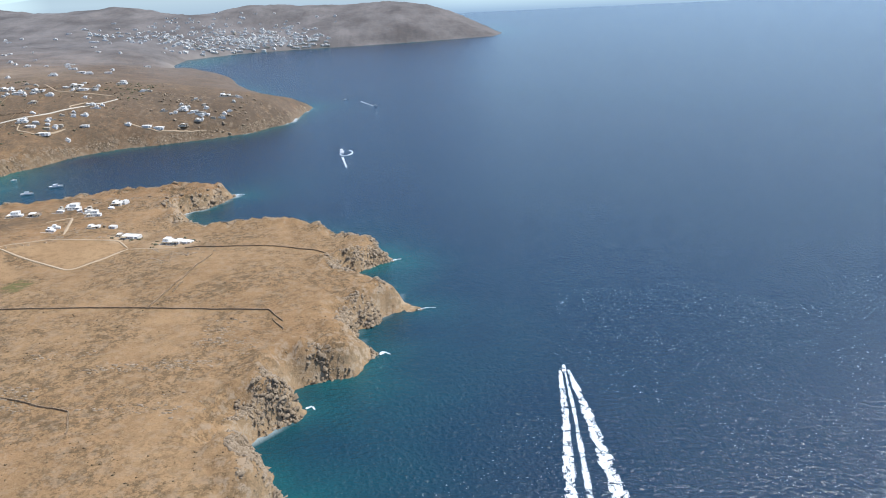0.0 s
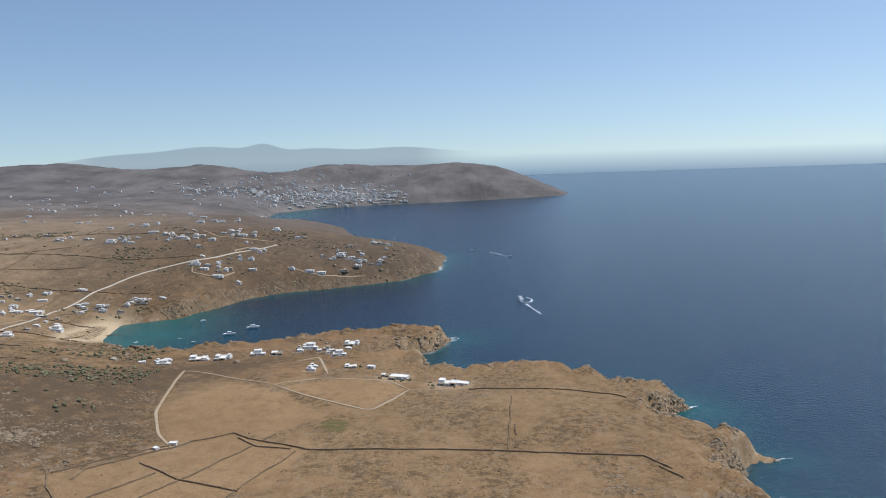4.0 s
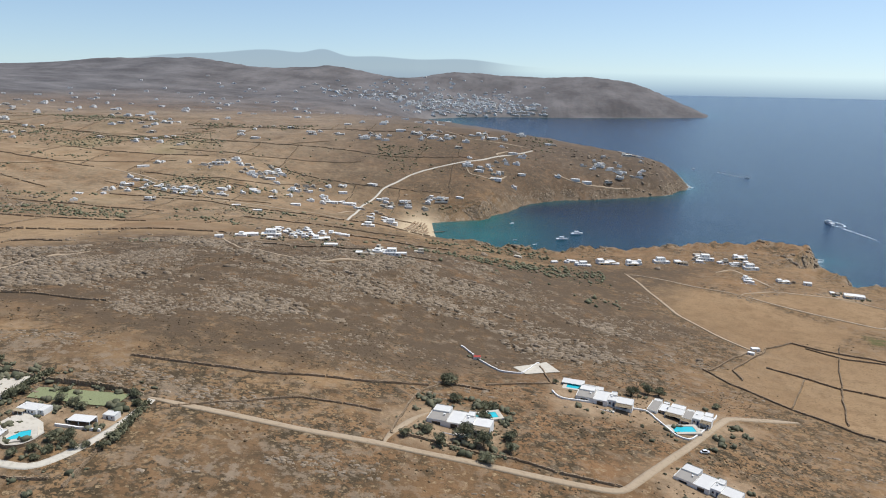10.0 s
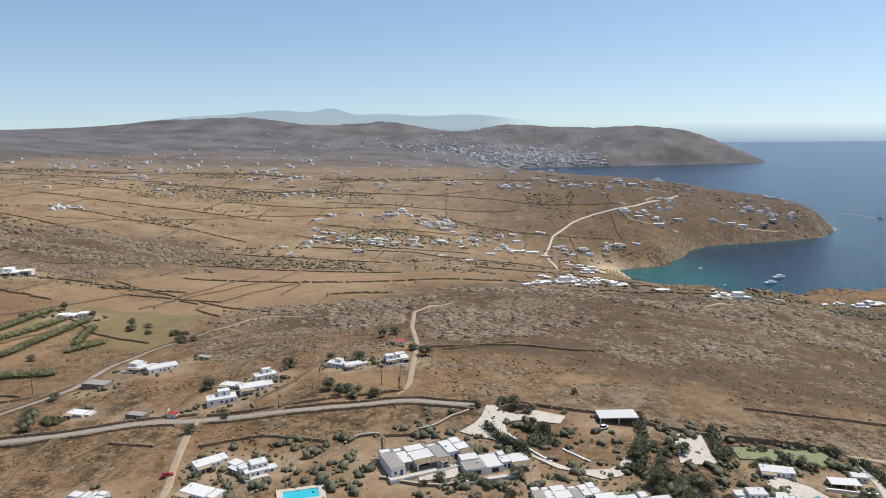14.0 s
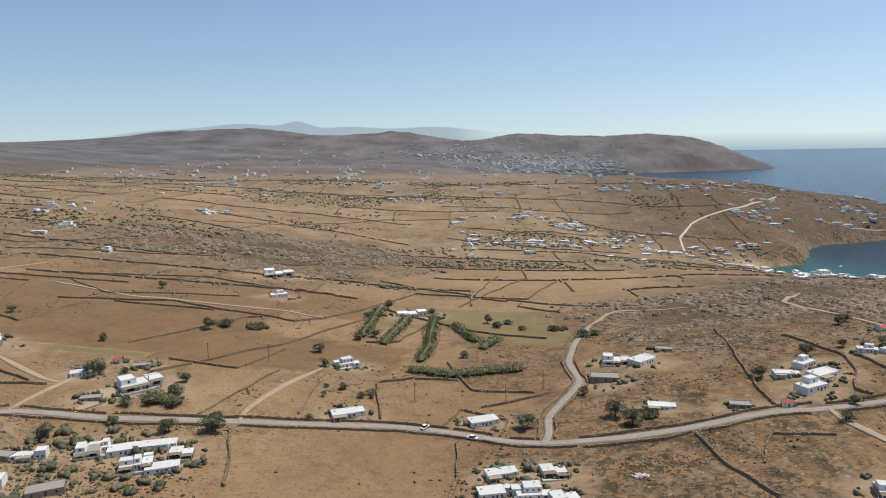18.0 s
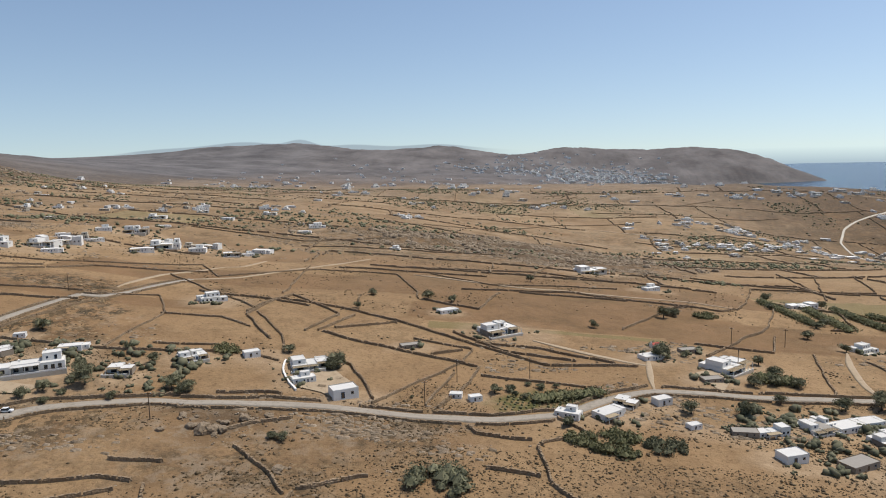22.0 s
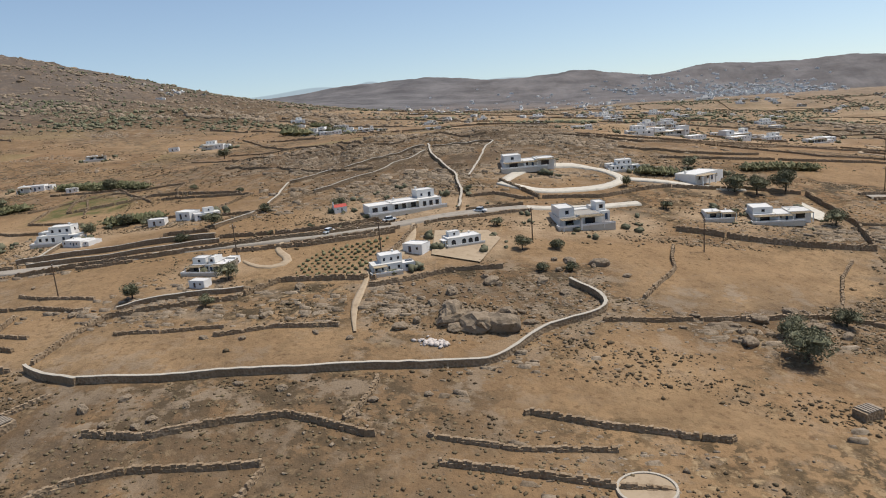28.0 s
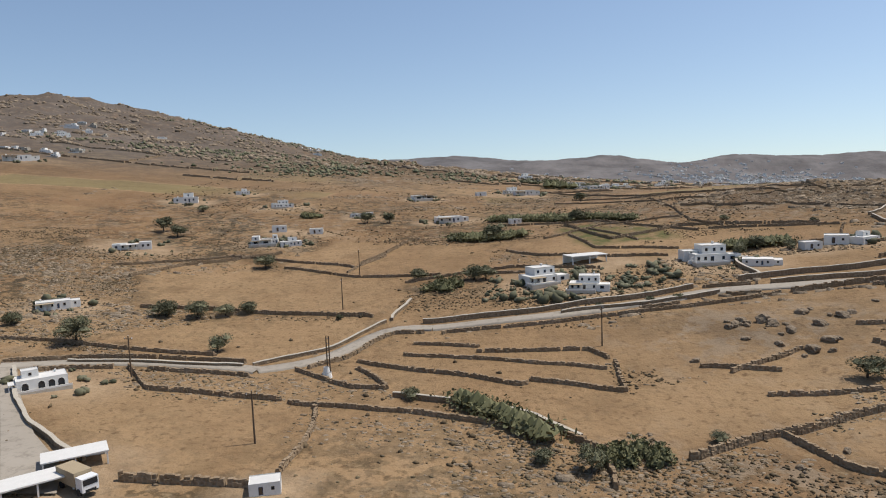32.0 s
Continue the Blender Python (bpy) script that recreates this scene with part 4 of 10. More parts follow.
WALLS.append(('stone', 0.75, [(-272.7, 273.3), (-262.7, 266.6), (-237.8, 257.8)]))
WALLS.append(('stone', 0.75, [(-238.5, 321.0), (-242.0, 313.3)]))
WALLS.append(('stone', 0.75, [(-245.5, 305.5), (-262.2, 268.0)]))
WALLS.append(('stone', 0.75, [(-263.2, 265.8), (-278.3, 228.8)]))
WALLS.append(('stone', 0.75, [(-225.0, 299.6), (-237.6, 263.1), (-238.3, 259.6)]))
WALLS.append(('stone', 0.75, [(-238.8, 257.2), (-244.2, 230.0), (-252.6, 212.7)]))
WALLS.append(('stone', 0.60, [(-393.1, 212.8), (-373.0, 221.5), (-375.2, 241.0)]))
WALLS.append(('stone', 0.75, [(-488.4, 184.9), (-458.3, 188.4), (-425.5, 197.2), (-409.9, 204.0)]))
WALLS.append(('stone', 1.50, [(-498.9, 165.2), (-488.1, 166.3), (-477.2, 165.3)]))
WALLS.append(('stone', 0.90, [(-547.7, 175.7), (-525.0, 172.4), (-499.5, 165.6)]))
WALLS.append(('stone', 0.80, [(-471.4, 161.2), (-472.2, 147.7), (-471.8, 128.1)]))
WALLS.append(('stone', 0.70, [(-501.8, 120.7), (-495.4, 126.5), (-489.9, 129.4), (-481.4, 127.8), (-475.6, 129.9)]))
WALLS.append(('stone', 0.75, [(-570.7, 149.6), (-572.0, 156.8), (-563.7, 158.3)]))
WALLS.append(('stone', 1.60, [(-547.4, 170.6), (-540.2, 172.1), (-539.0, 171.8)]))
WALLS.append(('cap', 0.70, [(-579.4, 153.9), (-577.5, 157.0), (-572.7, 157.8)]))
WALLS.append(('cap', 0.70, [(-564.6, 160.4), (-560.5, 163.1), (-558.2, 167.2), (-554.2, 170.1)]))
WALLS.append(('cap', 0.60, [(-569.6, 140.7), (-561.4, 138.2), (-557.7, 138.2), (-554.3, 139.5), (-552.3, 141.0)]))
WALLS.append(('cap', 0.50, [(-551.9, 134.3), (-548.4, 133.5), (-543.8, 133.8), (-540.1, 129.1)]))
WALLS.append(('white', 0.40, [(-534.2, 154.6), (-529.1, 150.3)]))
WALLS.append(('white', 0.40, [(-545.3, 159.4), (-541.1, 153.4), (-536.7, 149.1)]))
WALLS.append(('cap', 1.00, [(-492.4, 140.3), (-490.7, 136.9), (-487.0, 137.5), (-485.0, 140.7), (-485.0, 143.3)]))
WALLS.append(('stone', 1.20, [(-519.9, 147.0), (-512.9, 145.4)]))
WALLS.append(('white', 0.70, [(-485.4, 147.4), (-475.6, 147.9)]))
WALLS.append(('stone', 0.80, [(-600.3, 173.5), (-594.0, 180.9), (-596.9, 200.1)]))
WALLS.append(('stone', 0.70, [(-568.5, 219.1), (-543.6, 223.8), (-517.0, 223.4)]))
WALLS.append(('stone', 0.60, [(-467.1, 163.1), (-440.1, 179.0), (-419.6, 179.9)]))
WALLS.append(('stone', 0.70, [(-780.4, 167.9), (-755.0, 171.1), (-715.0, 173.2), (-703.1, 170.6)]))
WALLS.append(('stone', 0.70, [(-674.0, 163.0), (-663.1, 163.8), (-650.0, 166.2), (-634.8, 170.2), (-620.4, 172.6)]))
WALLS.append(('stone', 0.70, [(-617.5, 172.0), (-606.6, 173.0), (-601.8, 174.0)]))
WALLS.append(('stone', 0.70, [(-597.0, 175.0), (-571.1, 181.5)]))
WALLS.append(('stone', 0.70, [(-673.5, 158.0), (-658.5, 158.8), (-650.3, 161.8)]))
WALLS.append(('stone', 0.75, [(-649.8, 160.9), (-648.2, 146.3), (-643.8, 133.6)]))
WALLS.append(('stone', 0.75, [(-619.0, 242.4), (-628.2, 182.7), (-628.3, 171.9)]))
WALLS.append(('stone', 0.75, [(-605.6, 224.1), (-599.6, 203.0), (-599.8, 199.4)]))
WALLS.append(('stone', 0.75, [(-599.3, 201.8), (-602.0, 188.7), (-608.1, 178.1), (-608.2, 177.1), (-606.4, 173.9)]))
WALLS.append(('stone', 0.75, [(-719.1, 173.6), (-723.6, 198.7), (-723.1, 199.5), (-714.0, 202.9), (-701.9, 202.3)]))
WALLS.append(('stone', 0.75, [(-703.0, 128.7), (-700.4, 144.5), (-700.7, 161.8)]))
WALLS.append(('stone', 0.75, [(-744.7, 140.7), (-752.4, 166.3)]))
WALLS.append(('stone', 0.75, [(-751.0, 261.2), (-736.2, 291.6), (-723.8, 323.0), (-722.9, 323.3), (-674.4, 314.1)]))
WALLS.append(('stone', 0.75, [(-742.5, 347.0), (-696.6, 320.7)]))
WALLS.append(('stone', 0.75, [(-684.0, 313.6), (-643.8, 291.8)]))
WALLS.append(('stone', 0.75, [(-705.1, 216.7), (-700.1, 202.8)]))
WALLS.append(('stone', 0.75, [(-700.1, 202.8), (-697.2, 194.7), (-681.5, 193.0)]))
WALLS.append(('stone', 0.75, [(-672.8, 247.6), (-697.6, 256.7), (-734.7, 287.2)]))
WALLS.append(('stone', 0.75, [(-848.7, 260.0), (-808.1, 266.7), (-760.6, 252.4), (-759.6, 252.8), (-751.8, 260.4)]))
WALLS.append(('stone', 0.75, [(-783.4, 205.0), (-762.9, 202.3), (-754.8, 221.5)]))
WALLS.append(('stone', 0.75, [(-713.4, 268.0), (-721.6, 238.8), (-731.9, 235.0)]))
WALLS.append(('stone', 0.75, [(-574.0, 197.9), (-572.0, 182.3)]))
WALLS.append(('stone', 0.75, [(-612.1, 155.2), (-599.3, 158.8), (-584.0, 155.2)]))
WALLS.append(('stone', 0.60, [(-641.3, 146.4), (-635.1, 158.5), (-623.0, 156.3)]))
WALLS.append(('stone', 0.75, [(-907.7, 203.2), (-903.6, 224.5), (-879.6, 217.0), (-858.0, 203.9), (-841.9, 189.3), (-825.9, 178.8), (-804.3, 181.1)]))
WALLS.append(('stone', 0.75, [(-885.5, 194.5), (-878.8, 212.3)]))
WALLS.append(('stone', 0.75, [(-907.0, 202.2), (-895.4, 184.5)]))
WALLS.append(('stone', 0.75, [(-884.4, 194.0), (-874.5, 189.0), (-850.8, 179.0), (-843.2, 175.1)]))
WALLS.append(('stone', 0.75, [(-854.4, 181.8), (-847.0, 185.8)]))
WALLS.append(('stone', 0.75, [(-851.1, 150.7), (-845.1, 164.3), (-842.8, 174.0)]))
WALLS.append(('stone', 0.60, [(-864.8, 151.5), (-847.5, 176.1)]))
WALLS.append(('stone', 0.70, [(-903.1, 148.2), (-889.7, 149.7), (-875.0, 150.5)]))
WALLS.append(('stone', 0.70, [(-852.0, 148.3), (-840.0, 147.7), (-827.4, 151.7), (-826.3, 152.2), (-817.8, 160.7), (-805.1, 167.7)]))
WALLS.append(('stone', 0.75, [(-864.7, 153.7), (-872.4, 171.7), (-876.3, 174.6)]))
WALLS.append(('white', 0.60, [(-881.5, 155.2), (-886.9, 165.2), (-887.8, 171.4)]))
WALLS.append(('stone', 0.75, [(-860.9, 238.2), (-842.5, 228.6), (-835.2, 257.0)]))
WALLS.append(('stone', 0.75, [(-864.2, 302.3), (-812.5, 319.6), (-770.3, 301.4)]))
WALLS.append(('stone', 0.75, [(-828.1, 261.0), (-790.8, 258.9)]))
WALLS.append(('stone', 0.75, [(-899.2, 292.2), (-839.5, 293.8)]))
WALLS.append(('stone', 0.75, [(-931.7, 229.8), (-905.0, 221.0)]))
WALLS.append(('stone', 0.75, [(-903.8, 220.6), (-893.4, 217.2)]))
WALLS.append(('stone', 0.75, [(-821.7, 303.6), (-818.1, 316.3)]))
WALLS.append(('stone', 0.75, [(-817.1, 319.8), (-802.1, 373.2), (-801.4, 374.0), (-758.0, 400.1)]))
WALLS.append(('stone', 0.75, [(-800.6, 216.5), (-776.9, 251.7), (-776.1, 252.6), (-771.4, 253.6)]))
WALLS.append(('stone', 0.75, [(-783.7, 193.6), (-776.1, 203.0)]))
WALLS.append(('stone', 0.75, [(-774.6, 204.8), (-752.7, 231.9), (-731.0, 277.6)]))
WALLS.append(('stone', 0.75, [(-684.4, 390.0), (-697.2, 322.5)]))
WALLS.append(('stone', 0.75, [(-694.1, 315.5), (-683.3, 310.1)]))
WALLS.append(('stone', 0.75, [(-670.7, 378.8), (-693.9, 320.4)]))
WALLS.append(('stone', 0.75, [(-696.1, 314.8), (-703.2, 296.8)]))
WALLS.append(('stone', 0.75, [(-652.7, 374.2), (-674.2, 314.9)]))
WALLS.append(('stone', 0.75, [(-677.5, 305.8), (-679.6, 300.1), (-679.3, 299.2), (-663.7, 287.5)]))
WALLS.append(('stone', 0.60, [(-929.8, 198.5), (-912.8, 198.8), (-903.5, 193.2)]))
WALLS.append(('stone', 0.60, [(-920.9, 174.1), (-905.4, 176.7), (-889.5, 170.9)]))
WALLS.append(('stone', 0.60, [(-842.2, 169.8), (-815.7, 164.6)]))
WALLS.append(('stone', 0.60, [(-751.8, 204.0), (-762.1, 171.5)]))
WALLS.append(('stone', 0.60, [(-739.5, 200.0), (-739.2, 175.4)]))
WALLS.append(('stone', 0.60, [(-831.4, 135.7), (-821.9, 141.7), (-827.1, 148.5)]))
WALLS.append(('stone', 0.75, [(-942.2, 126.2), (-929.1, 111.9), (-923.8, 107.0), (-920.4, 100.6)]))
WALLS.append(('stone', 0.75, [(-922.3, 107.1), (-912.7, 109.8), (-900.0, 114.9)]))
WALLS.append(('stone', 0.75, [(-918.5, 115.6), (-904.2, 118.1), (-898.3, 117.3)]))
WALLS.append(('stone', 0.75, [(-895.9, 116.5), (-889.7, 102.9)]))
WALLS.append(('stone', 0.75, [(-893.2, 133.5), (-885.3, 139.0), (-878.9, 142.4)]))
WALLS.append(('stone', 0.75, [(-872.1, 118.2), (-861.3, 122.8)]))
WALLS.append(('stone', 0.75, [(-872.3, 117.0), (-873.2, 113.5), (-869.2, 105.9)]))
WALLS.append(('stone', 0.75, [(-844.7, 142.6), (-843.2, 139.3), (-832.5, 137.0)]))
WALLS.append(('stone', 0.75, [(-832.0, 134.9), (-831.2, 122.8), (-827.1, 116.7), (-824.2, 110.0)]))
WALLS.append(('stone', 0.75, [(-841.6, 126.6), (-832.7, 124.8)]))
WALLS.append(('stone', 0.75, [(-879.2, 218.1), (-881.1, 237.8)]))
WALLS.append(('stone', 0.75, [(-957.8, 146.3), (-945.2, 141.8), (-934.7, 139.1), (-929.4, 141.9), (-915.2, 145.2), (-903.9, 149.6)]))
WALLS.append(('stone', 0.75, [(-897.0, 151.6), (-888.6, 152.8), (-883.8, 152.5)]))
WALLS.append(('stone', 0.70, [(-941.9, 129.8), (-933.4, 135.7), (-931.1, 138.8)]))
WALLS.append(('stone', 0.70, [(-959.0, 168.6), (-928.9, 167.4), (-901.9, 173.4)]))
WALLS.append(('stone', 0.60, [(-950.6, 145.0), (-951.1, 157.2), (-955.5, 167.1)]))
WALLS.append(('stone', 0.60, [(-1006.8, 221.9), (-980.7, 206.1), (-960.1, 213.5)]))
WALLS.append(('stone', 0.60, [(-951.3, 253.4), (-928.0, 230.7)]))
WALLS.append(('stone', 0.60, [(-922.0, 224.8), (-908.3, 211.2)]))
WALLS.append(('stone', 0.60, [(-905.7, 207.1), (-894.6, 189.9)]))
WALLS.append(('stone', 0.60, [(-894.6, 189.9), (-893.4, 187.8), (-889.9, 176.3)]))
WALLS.append(('stone', 0.60, [(-1016.3, 244.6), (-989.4, 251.3), (-949.8, 278.9)]))
WALLS.append(('stone', 0.60, [(-949.2, 277.9), (-935.8, 256.5), (-905.7, 284.0), (-875.6, 284.2), (-874.8, 283.6), (-863.9, 250.5), (-862.4, 238.5)]))
WALLS.append(('stone', 0.60, [(-862.2, 291.6), (-838.1, 273.3), (-837.0, 273.1), (-789.5, 282.6)]))
WALLS.append(('stone', 0.50, [(-929.9, 168.3), (-928.8, 197.4)]))
WALLS.append(('stone', 0.50, [(-929.3, 199.7), (-939.3, 219.1), (-940.2, 219.2), (-954.6, 212.8)]))
WALLS.append(('stone', 0.70, [(-881.8, 198.7), (-866.1, 207.5)]))
WALLS.append(('stone', 0.70, [(-843.5, 193.0), (-826.8, 190.8), (-809.6, 182.2)]))
WALLS.append(('stone', 0.60, [(-853.7, 151.8), (-848.4, 170.4)]))
WALLS.append(('stone', 0.60, [(-846.4, 177.3), (-843.8, 186.6), (-844.2, 187.4), (-846.4, 188.3)]))
WALLS.append(('stone', 0.60, [(-845.3, 187.9), (-859.9, 193.6)]))
WALLS.append(('stone', 0.60, [(-990.1, 157.7), (-970.1, 163.9)]))
WALLS.append(('stone', 0.50, [(-969.3, 128.3), (-957.7, 135.4), (-942.4, 130.4)]))
WALLS.append(('stone', 0.60, [(-985.9, 151.7), (-968.7, 159.1)]))
WALLS.append(('stone', 0.70, [(-941.1, 756.7), (-807.9, 784.1), (-696.0, 751.1)]))
WALLS.append(('stone', 0.70, [(-929.2, 349.9), (-874.3, 364.4), (-830.2, 377.3)]))
WALLS.append(('stone', 0.70, [(-880.3, 494.6), (-774.3, 625.5), (-773.4, 626.2), (-695.0, 653.3)]))
WALLS.append(('stone', 0.70, [(-991.4, 369.8), (-931.7, 363.0), (-930.7, 363.3), (-886.1, 399.9)]))
WALLS.append(('stone', 0.70, [(-1104.0, 617.4), (-1028.7, 773.3), (-938.6, 898.0)]))
WALLS.append(('stone', 0.70, [(-817.0, 683.4), (-785.6, 769.4), (-780.7, 774.6)]))
WALLS.append(('stone', 0.70, [(-779.0, 776.3), (-727.8, 827.4)]))
WALLS.append(('stone', 0.90, [(-973.1, 105.3), (-964.6, 110.3), (-955.3, 120.2), (-949.3, 124.6)]))
WALLS.append(('white', 0.35, [(-978.4, 108.2), (-976.9, 106.2), (-971.4, 109.7)]))
WALLS.append(('cap', 0.70, [(-980.9, 97.3), (-986.7, 87.4)]))
WALLS.append(('cap', 0.90, [(-1083.5, 192.0), (-1080.5, 179.0), (-1071.5, 156.4), (-1069.1, 145.8), (-1068.7, 134.9)]))
WALLS.append(('stone', 1.10, [(-1000.6, 155.3), (-998.1, 138.6), (-999.8, 125.8), (-1010.5, 124.5), (-1030.4, 129.1)]))
WALLS.append(('stone', 0.80, [(-1077.0, 98.7), (-1067.2, 104.0), (-1058.9, 105.9)]))
WALLS.append(('stone', 0.80, [(-1077.3, 100.8), (-1077.4, 110.6), (-1075.1, 125.3)]))
WALLS.append(('stone', 0.80, [(-1062.2, 155.4), (-1053.4, 143.9), (-1052.3, 143.8), (-1041.8, 146.5), (-1027.3, 155.2), (-1012.9, 156.9), (-1002.1, 155.5)]))
WALLS.append(('stone', 0.70, [(-1067.2, 143.7), (-1062.7, 145.4), (-1057.3, 142.8), (-1054.9, 143.3)]))
WALLS.append(('stone', 0.70, [(-1033.7, 92.1), (-1014.5, 98.8), (-1007.8, 96.2), (-998.2, 91.3), (-991.2, 89.7), (-988.2, 91.5)]))
WALLS.append(('stone', 0.60, [(-1039.8, 97.2), (-1033.9, 110.4), (-1032.4, 120.0)]))
WALLS.append(('stone', 0.80, [(-1110.6, 122.5), (-1096.9, 124.0), (-1082.9, 129.3)]))
WALLS.append(('stone', 0.80, [(-1104.7, 114.7), (-1092.3, 116.5), (-1078.5, 122.5)]))
WALLS.append(('stone', 0.70, [(-1205.0, 418.7), (-1138.3, 429.4), (-1062.7, 379.8)]))
WALLS.append(('stone', 0.70, [(-1073.2, 200.6), (-1047.4, 223.9), (-1026.1, 210.2), (-990.3, 242.2)]))
WALLS.append(('stone', 0.70, [(-1025.1, 184.9), (-955.8, 203.3)]))
WALLS.append(('stone', 0.70, [(-1000.3, 218.9), (-977.6, 249.9), (-941.7, 263.8)]))
WALLS.append(('stone', 0.70, [(-1034.4, 194.0), (-1018.9, 192.7), (-998.3, 199.1)]))
WALLS.append(('stone', 0.60, [(-1122.7, 138.3), (-1111.4, 139.0), (-1110.4, 139.4), (-1102.8, 151.0)]))
WALLS.append(('stone', 0.70, [(-1098.2, 197.0), (-1068.8, 207.7)]))
WALLS.append(('stone', 0.70, [(-1064.5, 211.2), (-1048.1, 257.9)]))
WALLS.append(('stone', 0.70, [(-910.9, 292.3), (-910.1, 282.6)]))
WALLS.append(('stone', 0.70, [(-909.8, 279.0), (-906.0, 234.0)]))
WALLS.append(('stone', 0.70, [(-948.5, 214.5), (-958.9, 173.5), (-958.0, 170.0)]))
WALLS.append(('stone', 0.60, [(-992.8, 111.0), (-995.9, 96.7), (-998.3, 92.4)]))
WALLS.append(('stone', 0.50, [(-1014.5, 100.2), (-1009.9, 113.0), (-1005.9, 119.3)]))
WALLS.append(('stone', 0.50, [(-997.5, 138.2), (-975.9, 141.1), (-956.8, 137.6)]))
WALLS.append(('cap', 1.00, [(-1114.1, 76.3), (-1104.2, 71.9)]))
WALLS.append(('cap', 1.00, [(-1105.3, 72.4), (-1103.1, 71.7), (-1093.5, 72.7), (-1071.1, 77.0)]))
WALLS.append(('cap', 1.00, [(-1071.1, 77.0), (-1058.1, 79.7), (-1053.4, 86.6), (-1044.9, 93.1), (-1045.4, 96.6), (-1049.2, 101.2)]))
WALLS.append(('stone', 0.80, [(-1114.1, 77.6), (-1113.8, 84.8), (-1112.4, 89.5), (-1111.6, 90.3), (-1095.1, 94.6)]))
WALLS.append(('stone', 0.90, [(-1094.4, 95.6), (-1091.0, 100.8), (-1078.9, 101.3), (-1078.3, 102.4)]))
WALLS.append(('stone', 0.70, [(-1054.6, 69.8), (-1047.1, 68.2), (-1035.6, 68.1)]))
WALLS.append(('cap', 1.10, [(-1148.8, 118.0), (-1130.9, 120.9), (-1111.8, 123.1)]))
WALLS.append(('stone', 0.90, [(-1143.1, 110.9), (-1126.4, 113.1), (-1107.6, 117.4), (-1092.5, 121.6), (-1080.0, 126.0)]))
WALLS.append(('cap', 0.90, [(-1114.8, 128.9), (-1110.1, 137.4)]))
WALLS.append(('cap', 0.90, [(-1102.0, 150.9), (-1091.9, 163.0), (-1082.2, 179.7)]))
WALLS.append(('stone', 0.80, [(-1123.8, 126.3), (-1115.1, 127.0)]))
WALLS.append(('stone', 0.60, [(-1045.5, 90.5), (-1034.7, 92.1)]))
WALLS.append(('stone', 0.60, [(-1093.3, 83.7), (-1086.5, 85.9), (-1078.1, 86.5)]))
WALLS.append(('stone', 0.70, [(-1061.7, 61.2), (-1042.0, 59.5)]))
WALLS.append(('stone', 0.50, [(-1063.3, 65.2), (-1054.9, 63.9), (-1046.4, 64.9)]))
WALLS.append(('stone', 0.70, [(-1189.9, 311.1), (-1125.6, 223.4), (-1097.6, 198.6)]))
WALLS.append(('stone', 0.70, [(-1143.1, 195.0), (-1107.5, 169.8), (-1093.0, 167.9)]))
WALLS.append(('cap', 0.90, [(-1198.9, 105.0), (-1180.8, 107.6), (-1164.3, 112.1), (-1156.5, 115.5)]))
WALLS.append(('cap', 0.90, [(-1144.6, 115.4), (-1130.0, 116.1), (-1109.8, 120.5)]))
WALLS.append(('stone', 0.60, [(-1195.1, 100.1), (-1177.3, 102.6), (-1162.0, 106.0), (-1144.7, 110.8)]))
WALLS.append(('cap', 0.90, [(-1145.1, 119.1), (-1146.5, 129.2), (-1146.3, 130.3), (-1144.3, 131.8)]))
WALLS.append(('cap', 0.80, [(-1111.6, 91.7), (-1110.4, 93.7), (-1109.4, 94.3), (-1095.3, 97.5)]))
WALLS.append(('stone', 0.90, [(-1167.4, 63.8), (-1159.1, 68.9), (-1144.2, 74.7), (-1135.7, 75.2), (-1126.0, 76.9), (-1116.2, 76.3)]))
WALLS.append(('stone', 0.60, [(-1156.3, 78.1), (-1144.8, 78.4)]))
WALLS.append(('stone', 0.70, [(-1157.8, 69.1), (-1153.6, 62.8), (-1152.6, 62.1), (-1148.0, 60.0), (-1139.5, 57.5)]))
WALLS.append(('stone', 0.60, [(-1136.5, 57.5), (-1125.8, 56.3), (-1117.3, 56.5)]))
WALLS.append(('stone', 0.60, [(-1138.2, 88.2), (-1135.8, 76.2)]))
WALLS.append(('stone', 0.50, [(-1133.5, 65.3), (-1127.5, 64.8), (-1122.7, 65.4)]))
WALLS.append(('cap', 0.80, [(-1111.0, 160.4), (-1103.3, 168.1)]))
WALLS.append(('cap', 0.80, [(-1100.7, 170.7), (-1091.3, 180.1), (-1083.6, 185.9)]))
WALLS.append(('cap', 0.80, [(-1081.7, 187.4), (-1066.5, 198.6), (-1069.0, 157.5)]))
WALLS.append(('cap', 0.80, [(-1110.9, 159.2), (-1109.6, 143.3)]))
WALLS.append(('stone', 0.60, [(-1139.6, 96.8), (-1128.4, 95.5), (-1117.5, 92.5)]))
WALLS.append(('stone', 0.50, [(-1137.6, 88.1), (-1120.9, 85.4)]))
WALLS.append(('stone', 0.60, [(-1158.5, 84.3), (-1148.7, 90.0)]))
WALLS.append(('stone', 0.60, [(-1182.1, 83.0), (-1170.6, 79.2), (-1171.6, 88.4)]))
WALLS.append(('stone', 0.60, [(-1189.4, 92.5), (-1174.7, 92.0), (-1172.3, 89.3)]))
WALLS.append(('stone', 0.60, [(-1145.5, 143.4), (-1134.6, 142.2), (-1123.6, 141.9), (-1117.8, 155.1)]))
WALLS.append(('stone', 0.60, [(-1143.6, 160.8), (-1118.9, 155.2)]))
WALLS.append(('stone', 0.50, [(-1179.8, 160.5), (-1165.3, 173.3), (-1146.4, 177.6)]))
